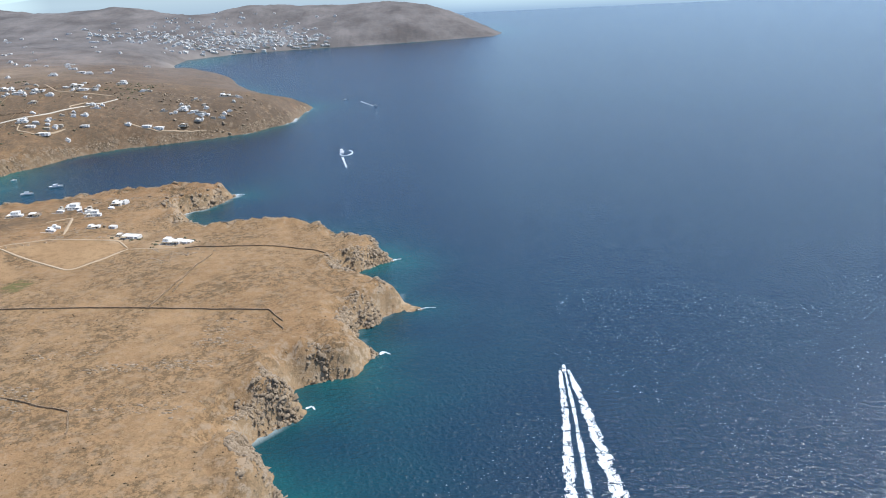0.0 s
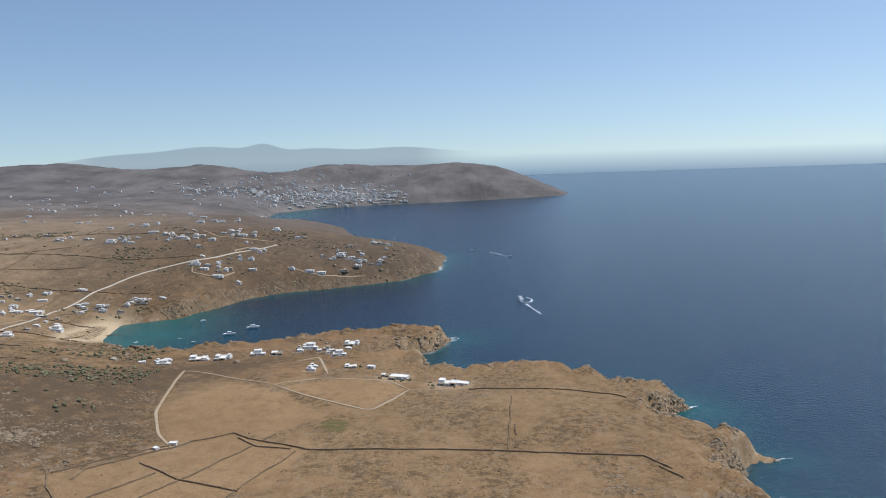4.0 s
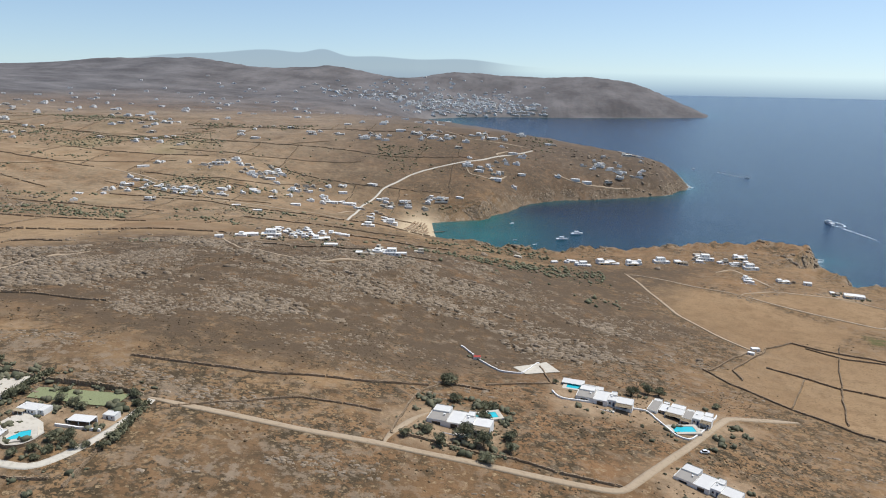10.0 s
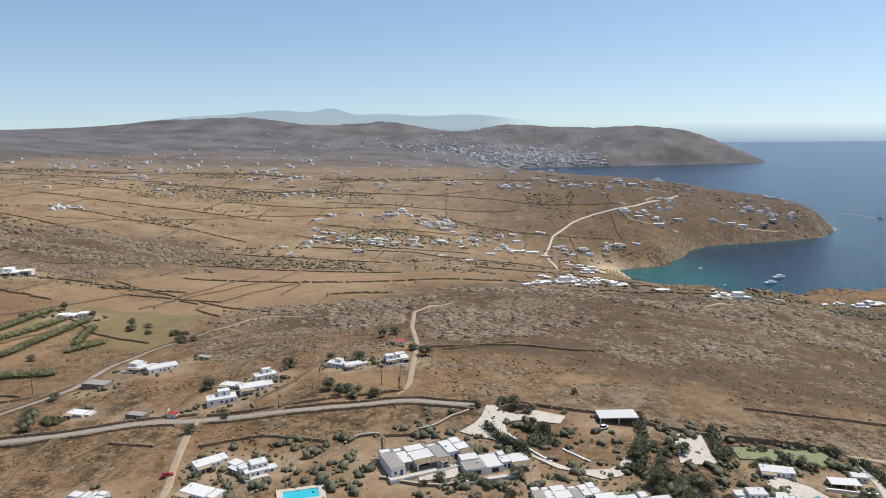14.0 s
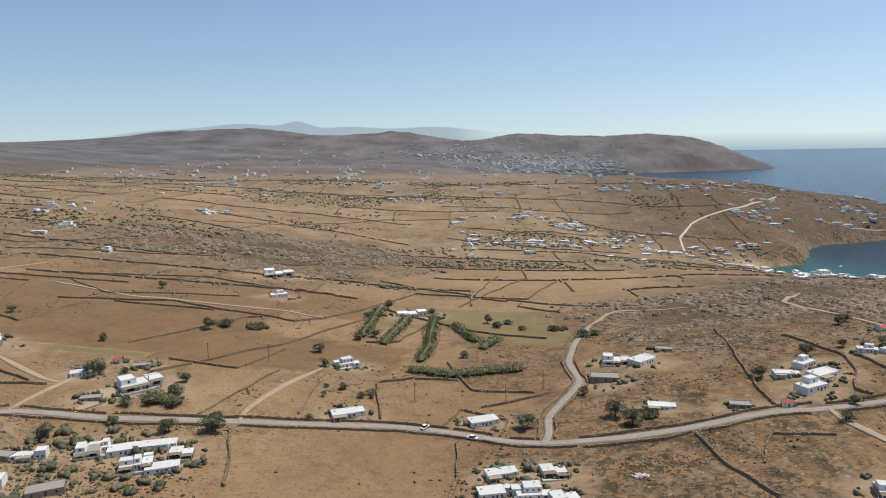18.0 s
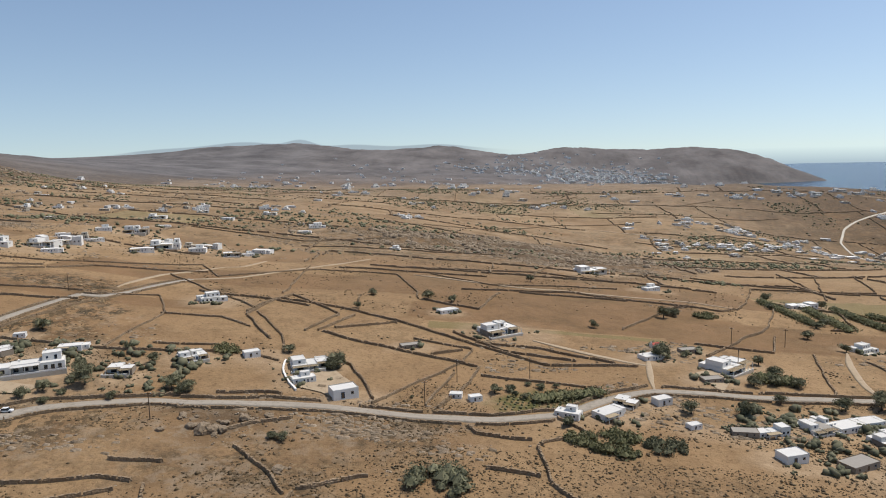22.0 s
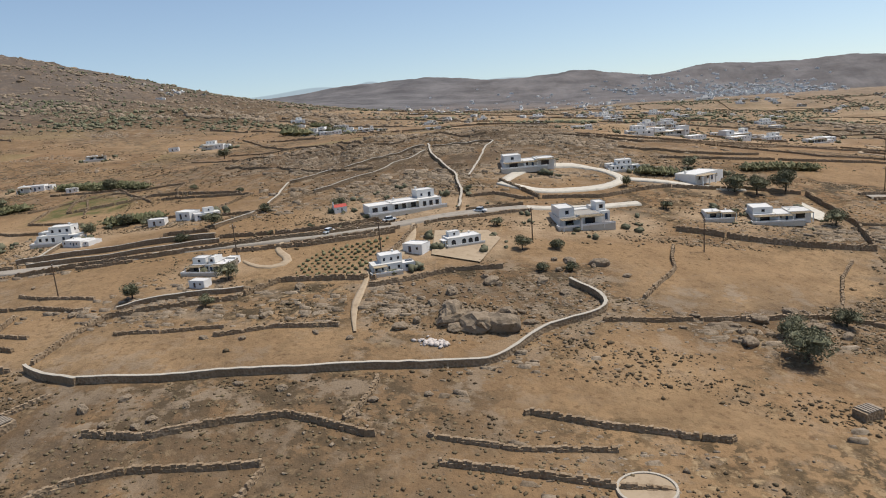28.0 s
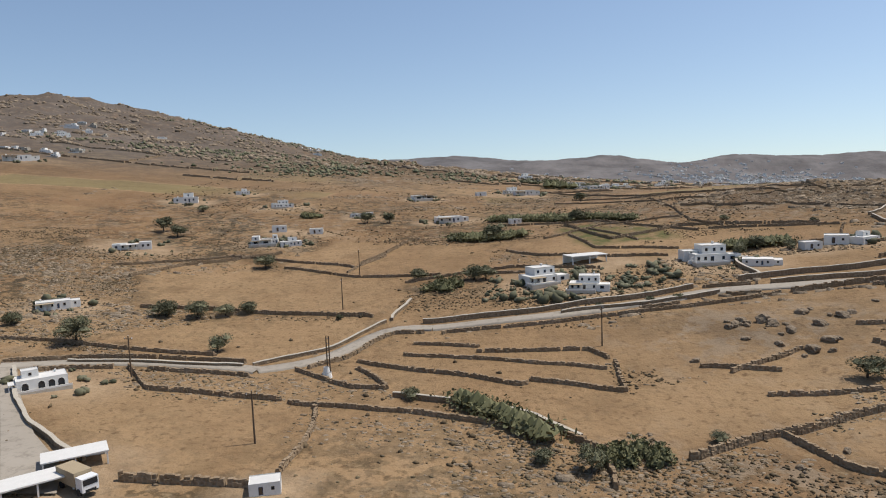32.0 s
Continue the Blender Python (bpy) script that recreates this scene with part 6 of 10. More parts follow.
HOUSES += [(-542.0, 671.0, 12.2, -16, 'l'), (-609.8, 658.1, 12.5, -23, 'h'), (-516.7, 686.1, 11.5, -18, 'h'), (-397.2, 728.6, 16.3, -3, 'h'), (-908.2, 716.9, 12.9, 14, 'v'), (-414.2, 740.6, 11.8, -1, 'h'), (-553.9, 661.9, 10.6, -27, 'h'), (-900.3, 732.9, 9.5, 13, 'h'), (-425.8, 750.5, 17.9, 0, 'v'), (-754.9, 740.3, 11.9, -10, 'h'), (-826.2, 750.6, 13.2, 7, 'h'), (-369.3, 764.1, 11.0, -5, 'h')]
HOUSES += [(-374.2, 781.0, 12.4, -4, 'h'), (-329.0, 779.4, 11.3, -8, 'h'), (-784.8, 748.4, 13.8, -17, 'h'), (-310.7, 781.4, 12.6, -9, 'h'), (-298.6, 781.7, 13.9, -10, 'h'), (-438.5, 805.1, 14.1, 1, 'h'), (-970.0, 798.5, 16.6, 7, 'l'), (-378.8, 808.3, 12.9, -4, 'h'), (-272.5, 793.1, 14.2, -12, 'h'), (-849.6, 815.3, 13.0, -2, 'h'), (-258.1, 805.0, 14.4, -12, 'l'), (-532.6, 823.4, 13.2, 7, 'l')]
HOUSES += [(-432.4, 830.0, 14.5, 0, 'h'), (-669.9, 795.9, 13.2, 17, 'h'), (-549.0, 823.9, 18.5, 8, 'l'), (-280.2, 820.5, 18.6, -11, 'l'), (-845.5, 830.9, 17.3, 8, 'h'), (-471.7, 837.6, 18.6, 3, 'h'), (-982.8, 819.2, 10.6, 12, 'l'), (-792.3, 799.5, 17.3, -16, 'h'), (-452.2, 843.8, 24.1, 2, 'v'), (-809.5, 840.0, 13.4, -5, 'h'), (-689.5, 806.9, 13.5, 18, 'l'), (-402.9, 847.7, 18.8, -2, 'h')]
HOUSES += [(-386.6, 847.0, 13.5, -3, 's'), (-986.7, 810.8, 13.5, 18, 'l'), (-827.1, 845.2, 12.1, 6, 'h'), (-580.9, 837.1, 13.5, 10, 'v'), (-699.1, 829.4, 10.8, -12, 'h'), (-810.6, 821.2, 13.6, -14, 'l'), (-492.6, 853.4, 24.4, 4, 'v'), (-513.1, 857.2, 19.1, 6, 'h'), (-415.9, 863.3, 19.2, -1, 'v'), (-804.9, 861.4, 17.8, 5, 'l'), (-619.2, 843.9, 13.7, 13, 'h'), (-614.6, 830.3, 13.9, -18, 'h')]
HOUSES += [(-368.1, 880.2, 19.6, -4, 'l'), (-243.0, 865.7, 16.9, -12, 'v'), (-650.1, 872.2, 14.3, 14, 'h'), (-767.6, 918.2, 11.8, -7, 'h'), (-1062.7, 943.7, 16.7, 3, 'h'), (-1160.8, 1007.4, 17.4, 23, 'l'), (-1155.9, 1063.8, 15.8, 15, 'h'), (-1171.7, 1079.9, 18.2, 19, 'h'), (-910.0, 1148.6, 20.2, 2, 'l'), (-1214.2, 1165.7, 15.2, 10, 'h'), (-1150.5, 1137.5, 17.4, 20, 'h'), (-1142.1, 1197.5, 17.6, 13, 'h')]
HOUSES += [(-1194.9, 1351.5, 20.2, 16, 'h'), (-984.8, 1579.2, 20.3, 4, 'h'), (-788.8, 1764.9, 35.1, -13, 'h')]
TREES = []
TREES += [(-1172.5, 63.8, 7.6), (-1180.8, 62.3, 2.6), (-1176.5, 60.6, 3.2), (-1183.0, 70.6, 2.2)]
TREES += [(-545.2, 154.8, 3.79), (-541.7, 150.1, 3.18), (-543.5, 142.8, 3.30), (-537.8, 160.5, 5.16), (-540.5, 161.5, 3.38), (-505.5, 164.4, 2.34), (-513.9, 155.2, 2.96), (-511.6, 158.8, 2.52), (-514.9, 151.4, 3.14), (-476.1, 164.1, 4.00), (-474.3, 161.0, 3.15), (-482.6, 141.6, 3.49)]
TREES += [(-479.6, 143.3, 4.01), (-483.9, 137.6, 2.95), (-508.4, 142.5, 4.58), (-509.9, 135.3, 3.72), (-505.7, 139.8, 2.70), (-515.1, 135.7, 3.73), (-512.9, 132.2, 3.22), (-496.2, 154.2, 1.73), (-490.1, 156.5, 3.77), (-486.5, 156.2, 3.27), (-484.3, 155.7, 3.02), (-521.6, 148.4, 2.85)]
TREES += [(-520.9, 153.0, 2.44), (-541.7, 132.4, 2.21), (-545.5, 134.9, 2.26), (-553.9, 140.8, 2.61), (-560.9, 138.6, 2.39), (-548.7, 138.5, 2.78), (-755.9, 164.0, 6.65), (-769.2, 240.6, 8.28), (-685.5, 170.9, 5.74), (-664.3, 173.5, 6.01), (-657.7, 172.4, 7.04), (-661.5, 167.9, 5.29)]
TREES += [(-736.7, 270.5, 4.40), (-731.5, 288.4, 5.12), (-713.6, 280.0, 4.47), (-692.3, 271.0, 4.27), (-684.8, 270.2, 4.25), (-667.4, 259.5, 8.12), (-656.5, 248.7, 3.89), (-607.3, 204.6, 4.92), (-587.0, 179.6, 4.52), (-590.5, 183.5, 4.57), (-577.9, 177.6, 4.56), (-582.8, 177.7, 3.61)]
TREES += [(-612.3, 170.6, 3.59), (-624.8, 190.5, 4.52), (-731.8, 192.9, 2.92), (-726.0, 187.8, 2.83), (-723.7, 190.2, 2.85), (-736.0, 172.8, 2.69), (-587.1, 204.0, 5.03), (-569.0, 209.2, 5.31), (-596.1, 207.7, 3.37), (-700.4, 223.6, 3.20), (-730.6, 243.2, 4.76), (-771.8, 181.4, 5.05)]
TREES += [(-772.2, 189.5, 4.17), (-764.8, 161.7, 4.60), (-669.3, 189.9, 3.28), (-617.9, 162.7, 3.42), (-875.5, 171.1, 5.74), (-795.6, 190.6, 5.35), (-779.7, 240.2, 6.40), (-835.8, 161.0, 3.06), (-829.3, 163.4, 2.31), (-799.5, 154.1, 4.83), (-739.9, 210.1, 4.15), (-809.0, 137.3, 8.66)]
TREES += [(-816.4, 140.4, 7.74), (-877.7, 241.2, 4.29), (-744.7, 223.1, 4.35), (-735.0, 238.2, 3.90), (-779.8, 173.0, 4.65), (-774.4, 174.4, 4.16), (-769.2, 174.0, 4.18), (-902.7, 173.9, 7.73), (-903.9, 149.5, 3.35), (-878.1, 133.4, 2.86), (-788.5, 154.7, 4.89), (-736.1, 193.7, 1.94)]
TREES += [(-735.7, 187.4, 1.89), (-723.3, 187.5, 1.94), (-859.2, 239.1, 4.93), (-851.5, 238.1, 4.13), (-825.7, 164.2, 1.80), (-832.0, 164.6, 1.81), (-777.8, 162.8, 3.11), (-789.7, 192.1, 3.00), (-825.5, 144.9, 3.43), (-856.9, 155.6, 1.28), (-948.9, 175.9, 5.28), (-906.5, 151.5, 4.79)]
TREES += [(-902.8, 150.9, 4.04), (-876.4, 168.6, 5.76), (-923.9, 149.7, 6.07), (-933.2, 142.8, 3.57), (-927.5, 141.2, 2.79), (-946.5, 129.5, 6.89), (-848.9, 121.3, 12.92), (-839.4, 159.4, 3.34), (-880.4, 134.0, 3.15), (-808.9, 217.1, 3.93), (-833.1, 157.1, 2.56), (-825.1, 160.2, 2.39)]
TREES += [(-797.0, 188.7, 6.46), (-783.9, 235.6, 5.19), (-942.4, 138.8, 3.58), (-941.9, 148.3, 3.26), (-915.7, 162.8, 3.36), (-926.8, 153.3, 5.48), (-915.5, 144.8, 2.79), (-823.7, 138.3, 7.06), (-818.3, 134.8, 9.37), (-879.2, 221.5, 3.09), (-888.5, 176.8, 3.57), (-924.4, 168.8, 2.71)]
TREES += [(-835.0, 158.3, 2.06), (-829.1, 162.6, 2.13), (-930.2, 145.7, 3.12), (-926.0, 145.2, 2.61), (-822.3, 287.6, 4.13), (-972.4, 113.2, 5.20), (-1020.3, 174.2, 4.75), (-987.4, 130.0, 3.49), (-969.1, 112.4, 7.84), (-981.1, 100.2, 2.75), (-981.0, 87.2, 6.21), (-981.5, 92.0, 4.03)]
TREES += [(-979.5, 85.3, 5.39), (-990.0, 82.1, 2.57), (-974.4, 93.3, 3.36), (-1099.6, 101.8, 3.91), (-1056.2, 114.8, 3.59), (-1050.9, 116.1, 3.27), (-1023.7, 84.9, 6.48), (-1023.8, 90.4, 4.54), (-1036.0, 154.7, 3.16), (-1111.6, 95.6, 3.58), (-1098.5, 92.0, 2.45), (-1170.7, 332.8, 22.48)]
TREES += [(-1158.0, 346.5, 14.41), (-1138.8, 167.9, 2.69), (-1060.9, 126.3, 2.57), (-1030.2, 141.1, 2.90), (-1115.7, 130.9, 4.59), (-1002.0, 136.9, 4.59), (-1015.4, 96.1, 4.11), (-1014.6, 155.3, 6.26), (-1004.4, 156.8, 6.43), (-1068.0, 147.1, 2.31), (-1092.6, 137.1, 3.36), (-1108.5, 138.9, 3.53)]
TREES += [(-1117.9, 121.7, 3.28), (-1122.8, 158.8, 2.74), (-1010.7, 153.8, 5.00), (-1085.2, 130.2, 1.89), (-1094.7, 125.8, 1.67), (-1101.3, 123.5, 1.67), (-1049.0, 106.0, 2.83), (-1053.1, 105.4, 2.48), (-1164.0, 67.2, 2.40), (-1195.7, 77.6, 2.82), (-1248.2, 92.0, 6.02), (-1226.5, 92.1, 3.93)]
TREES += [(-1242.3, 106.8, 6.07), (-1236.9, 107.1, 4.97), (-1232.7, 108.4, 3.95), (-1229.7, 110.7, 3.98), (-1198.1, 123.5, 9.20), (-1192.8, 127.9, 5.25), (-1144.9, 81.3, 4.16), (-1166.7, 243.3, 5.12), (-1190.7, 127.6, 4.19), (-1272.6, 167.8, 5.27), (-1279.5, 173.2, 5.49), (-1249.0, 203.4, 7.99)]
TREES += [(-1222.9, 194.7, 4.84), (-1285.6, 208.2, 4.52), (-1173.1, 373.0, 13.26), (-1184.6, 355.6, 12.64), (-1239.0, 142.0, 5.50), (-1213.2, 108.1, 1.86), (-1204.0, 130.8, 4.34), (-1144.3, 133.9, 4.07), (-1187.7, 2063.4, 49.99), (-1229.5, 194.9, 4.88), (-1159.7, 110.4, 1.85), (-1164.1, 109.5, 1.64)]
TREES += [(-1262.8, 97.2, 4.17), (-1189.2, 194.7, 7.89), (-1179.9, 190.3, 7.70), (-1171.3, 182.3, 5.92), (-1198.8, 165.4, 8.10), (-1192.0, 163.8, 6.66), (-1139.6, 139.8, 4.74), (-1134.0, 138.2, 3.56), (-1171.9, 108.0, 1.43), (-1165.3, 119.9, 1.38), (-1167.8, 114.1, 1.32), (-1160.8, 119.1, 1.38)]
TREES += [(-401.6, 195.5, 4.84), (-392.7, 194.0, 7.12), (-393.4, 182.5, 5.51), (-397.4, 172.0, 6.66), (-393.0, 170.5, 5.79), (-392.0, 162.9, 5.03), (-407.4, 173.2, 4.32), (-412.0, 168.4, 3.63), (-386.5, 175.4, 4.49), (-386.5, 169.8, 3.79), (-403.5, 167.2, 4.21), (-347.9, 222.0, 5.04)]
TREES += [(-342.1, 225.8, 5.95), (-404.6, 208.5, 6.84), (-338.8, 225.5, 4.78), (-371.7, 222.5, 2.62), (-321.2, 224.3, 3.28), (-341.3, 179.4, 2.34), (-517.6, 157.8, 4.35), (-518.7, 155.0, 4.31), (-519.2, 152.4, 3.70), (-509.9, 156.9, 3.40), (-500.2, 158.7, 3.64), (-501.5, 155.8, 3.60)]
TREES += [(-480.8, 138.2, 3.15), (-479.7, 141.6, 3.21), (-476.9, 140.3, 3.17), (-481.9, 135.0, 2.63), (-475.1, 141.8, 2.70), (-512.3, 126.5, 4.98), (-513.3, 123.9, 4.20), (-514.0, 139.4, 5.31), (-509.7, 144.5, 4.02), (-509.5, 137.7, 3.90), (-471.4, 151.7, 3.08), (-471.6, 141.6, 2.92)]
TREES += [(-471.6, 145.8, 2.99), (-538.1, 157.1, 7.66), (-517.6, 143.3, 4.91), (-486.4, 135.1, 3.14), (-546.6, 174.1, 4.01), (-544.2, 176.1, 4.01), (-585.5, 231.4, 4.42), (-581.7, 234.7, 3.98), (-516.0, 144.7, 4.92), (-585.5, 181.9, 4.05), (-552.3, 172.3, 3.36), (-516.4, 166.6, 3.16)]
TREES += [(-515.3, 158.6, 3.02), (-515.4, 149.2, 2.86), (-542.3, 152.8, 3.73), (-543.9, 171.3, 2.75), (-541.0, 170.0, 2.72), (-551.5, 140.2, 3.06), (-558.1, 140.0, 3.10), (-544.7, 135.9, 2.95), (-513.0, 135.0, 4.80), (-517.5, 139.6, 3.38), (-582.5, 181.7, 3.09), (-573.4, 215.4, 4.22)]
TREES += [(-660.4, 247.2, 5.53), (-680.3, 261.1, 3.98), (-689.1, 264.3, 5.09), (-529.4, 183.5, 2.02), (-492.0, 161.6, 2.58), (-559.4, 129.7, 2.26)]
POOLS = []
POOLS += [(-392.7, 187.0, 4.07), (-365.3, 220.5, 4.50), (-337.2, 200.9, 6.21), (-490.2, 141.2, 4.77), (-583.2, 134.7, 6.40)]
POLES = []
POLES += [(-1078.4, 112.0, 0.00), (-1054.7, 119.6, 0.00), (-1028.0, 118.6, 0.00), (-1126.5, 99.4, 0.00), (-1102.8, 112.2, 0.00), (-1209.1, 63.7, 0.00), (-1172.7, 93.8, 0.00), (-1214.0, 113.3, 0.00), (-1216.6, 135.2, 0.00), (-1232.4, 80.3, 0.00), (-853.9, 151.8, 0.00), (-831.3, 168.1, 0.00)]
POLES += [(-779.4, 183.8, 0.00), (-772.9, 206.8, 0.00), (-756.6, 210.7, 0.00), (-712.1, 186.5, 0.00), (-679.0, 194.7, 0.00), (-689.1, 186.1, 0.00), (-969.7, 162.8, 0.00), (-904.7, 137.8, 0.00), (-947.4, 123.5, 0.00), (-962.9, 210.8, 0.00), (-847.7, 165.6, 0.00), (-976.6, 133.9, 0.00)]
POLES += [(-983.5, 162.1, 0.00), (-961.2, 178.0, 0.00), (-600.3, 173.5, 0.00), (-577.4, 185.7, 0.00)]
CARS = []
CARS += [(-931.9, 136.9, 2.07, 'white'), (-951.1, 157.7, 1.08, 'white'), (-948.2, 156.5, 1.06, 'grey'), (-617.9, 133.1, 2.22, 'white'), (-616.7, 129.5, 1.96, 'red'), (-613.1, 142.7, 1.90, 'red'), (-697.4, 164.3, 2.14, 'white'), (-708.4, 170.0, 1.68, 'white'), (-1072.8, 106.5, 1.36, 'black'), (-1080.7, 128.9, 1.45, 'white'), (-1064.5, 133.6, 1.47, 'white'), (-1090.2, 122.6, 2.00, 'white')]
CARS += [(-334.7, 188.9, 1.93, 'white'), (-524.7, 164.4, 1.21, 'white')]
BOULDERS = []
BOULDERS += [(-892.9, 135.5, 7.46), (-896.1, 136.0, 4.29), (-890.6, 138.6, 3.92), (-899.4, 140.3, 3.99), (-887.5, 140.4, 4.40), (-883.2, 142.2, 3.33), (-876.5, 123.6, 3.91), (-878.8, 107.9, 2.60), (-1061.9, 88.1, 10.53), (-1057.2, 90.1, 4.99), (-1065.1, 96.3, 3.82), (-1060.1, 100.6, 4.75)]
BOULDERS += [(-1053.0, 101.2, 3.18), (-1050.0, 97.8, 3.08), (-1029.0, 87.9, 5.08), (-1026.5, 94.6, 4.68), (-1029.8, 92.1, 3.02), (-1021.8, 97.0, 4.04), (-1019.4, 94.1, 3.18), (-1044.8, 109.3, 5.16), (-1048.9, 110.0, 4.31), (-1075.8, 83.4, 2.07), (-1034.2, 93.5, 2.26), (-1094.5, 83.0, 2.23)]
BOULDERS += [(-1087.3, 98.4, 3.30), (-1118.2, 91.3, 2.70), (-1041.2, 105.4, 2.50), (-1068.3, 87.8, 2.83), (-1050.6, 105.8, 2.49), (-1016.8, 92.3, 3.16), (-1013.1, 98.5, 2.54), (-1080.5, 84.7, 2.13), (-1089.2, 82.8, 1.74), (-1070.0, 70.7, 2.37), (-1080.1, 71.8, 2.25), (-1074.9, 67.0, 1.74)]
BOULDERS += [(-1064.5, 72.4, 1.79), (-1088.8, 67.7, 1.88), (-1092.2, 63.9, 1.86), (-1147.6, 89.5, 3.97), (-1150.6, 99.2, 4.28), (-1148.1, 95.7, 3.34), (-1144.1, 97.1, 3.42), (-1154.6, 98.1, 3.36), (-1140.4, 99.4, 3.53), (-1154.4, 93.7, 2.42), (-1150.8, 91.7, 2.72), (-1162.0, 87.7, 2.25)]
BOULDERS += [(-1158.3, 62.5, 1.74), (-1153.3, 65.6, 1.84), (-1155.5, 97.4, 2.50), (-1144.7, 92.1, 3.90), (-1149.8, 98.0, 3.33), (-1153.5, 99.1, 3.41), (-1144.9, 101.4, 3.39), (-1107.3, 65.1, 2.75), (-1099.7, 66.6, 2.85), (-1095.6, 63.9, 2.24), (-1096.1, 68.6, 2.36), (-1091.2, 65.3, 2.33)]
BOULDERS += [(-1085.3, 72.4, 2.20), (-1138.8, 100.5, 2.48), (-1103.5, 63.2, 1.62), (-1125.0, 62.3, 1.59), (-1088.8, 89.0, 3.01), (-1134.3, 103.9, 2.03), (-1086.7, 64.7, 2.37)]
SHRINES = []
SHRINES += [(-1208.0, 84.2, 1.49)]
TRUCKS = []
TRUCKS += [(-1219.6, 51.7, 2.25)]
RUINS = []
RUINS += [(-1099.7, 49.5, 3.17), (-1107.4, 64.3, 2.72), (-1021.7, 74.4, 2.44)]
PADS = []
PADS += [(-1044.4, 59.6, 4.57)]
RUBBLE = []
RUBBLE += [(-1065.5, 83.2, 4.03), (-665.4, 144.3, 3.46)]
HEDGES = []
HEDGES.append([(-734.4, 284.0), (-734.1, 261.1), (-734.5, 241.9)])
HEDGES.append([(-721.8, 273.6), (-724.1, 254.0), (-726.2, 235.1)])
HEDGES.append([(-712.0, 274.3), (-712.2, 250.4), (-711.6, 231.1), (-713.2, 218.6)])
HEDGES.append([(-704.4, 264.4), (-700.2, 251.2), (-696.8, 242.9)])
HEDGES.append([(-715.0, 209.0), (-703.7, 205.2), (-693.8, 208.6), (-683.9, 210.8)])
HEDGES.append([(-1201.6, 165.9), (-1195.9, 162.7), (-1188.0, 163.6)])
HEDGES.append([(-1193.8, 191.9), (-1183.0, 189.9), (-1172.8, 182.2)])
HEDGES.append([(-1189.8, 75.5), (-1184.9, 71.4), (-1180.5, 66.9)])
HEDGES.append([(-1191.1, 191.6), (-1176.3, 188.5), (-1157.9, 177.2)])
HEDGES.append([(-1200.2, 165.3), (-1192.0, 166.1), (-1184.7, 165.9)])
HEDGES.append([(-1145.0, 141.0), (-1138.2, 141.6), (-1133.6, 141.9)])
HEDGES.append([(-694.0, 233.9), (-689.2, 246.4)])
HEDGES.append([(-830.6, 155.9), (-823.8, 158.6), (-816.8, 161.4)])
HEDGES.append([(-776.1, 175.6), (-768.8, 175.8)])
HEDGES.append([(-776.2, 178.0), (-768.9, 176.0)])
HEDGES.append([(-1007.4, 175.3), (-997.6, 179.5), (-990.7, 180.8)])
HEDGES.append([(-1032.1, 164.2), (-1025.7, 165.0)])
GARDEN_HEDGES = []
GARDEN_HEDGES.append([(-515.6, 172.4), (-516.6, 163.3), (-517.4, 155.9), (-520.0, 147.8)])
GARDEN_HEDGES.append([(-519.9, 147.2), (-516.3, 147.0), (-511.3, 145.1)])
GARDEN_HEDGES.append([(-500.6, 169.6), (-501.6, 162.6), (-502.6, 155.4)])
GARDEN_HEDGES.append([(-472.1, 161.4), (-471.6, 155.3), (-471.2, 149.6), (-470.7, 144.7)])
GARDEN_HEDGES.append([(-549.8, 162.2), (-547.2, 156.7), (-543.3, 153.7), (-541.9, 150.0)])



def cover(polygons, soft=3.0):
    """How far each corner of the ground lies inside any of the polygons, 0 to 1."""
    out = np.zeros(GXX.shape)
    for p in polygons:
        p = np.array(p, float) / K
        lo, hi = p.min(0) - 20, p.max(0) + 20
        box = (GXX > lo[0]) & (GXX < hi[0]) & (GYY > lo[1]) & (GYY < hi[1])
        if box.any():
            d, inside = edge_distance(GXX[box], GYY[box], p)
            out[box] = np.maximum(out[box], np.clip(0.5 + np.where(inside, d, -d) / soft, 0, 1))
    return out


def parcel_grid(x, y):
    """The plain's bent field grid: row and column of a place in metres, and where it lies within them."""
    v = (np.asarray(y) + 22 * fbm(x, y, 150, 2, 4) - 150) / 24
    v = 6 * np.log1p(np.maximum(v, -0.9) / 6) * 1.4
    row = np.floor(v)
    wide = 44 + 26 * (np.sin(row * 12.9) * 0.5 + 0.5)
    u = (np.asarray(x) + 18 * fbm(x, y, 130, 2, 1) + 37 * row) / wide
    return row, np.floor(u), v - row, u - np.floor(u)


_shore = shore(GXX, GYY)
_stony = np.clip(stony(GXX, GYY) / 3.0, 0, 1)
_tilled = np.clip(cover(FIELDS) + cover(LIGHT_FIELDS), 0, 1)
# beyond the nearer fields the plain is tilled in patches
_plain = np.clip((fbm(GXX, GYY, 160, 3, 1) + 0.24) * 4, 0, 1) * np.clip((GXX + 1100) / -120, 0, 1) * np.clip((1500 - GYY) / 300, 0, 1) * np.clip((GYY - 60) / 60, 0, 1)
_rocky = cover(ROCKY, 30.0)
_plain *= (1 - _stony) * 0.95 * (1 - _rocky)
_field = np.clip(np.maximum(_tilled, _plain), 0, 1)
_sand = np.exp(-((GXX + 768) / 27) ** 2 - ((GYY - 985) / 70) ** 2) * (_shore < 60)
_sand = np.maximum(np.clip(_sand * 2, 0, 1), np.clip(1 - np.abs(_shore - 2) / 9, 0, 1) * 0.3)
_sand = np.maximum(_sand, np.clip(1 - np.abs(_shore) / 40, 0, 1) * (GYY > 2400) * (GXX < -450) * 0.9)
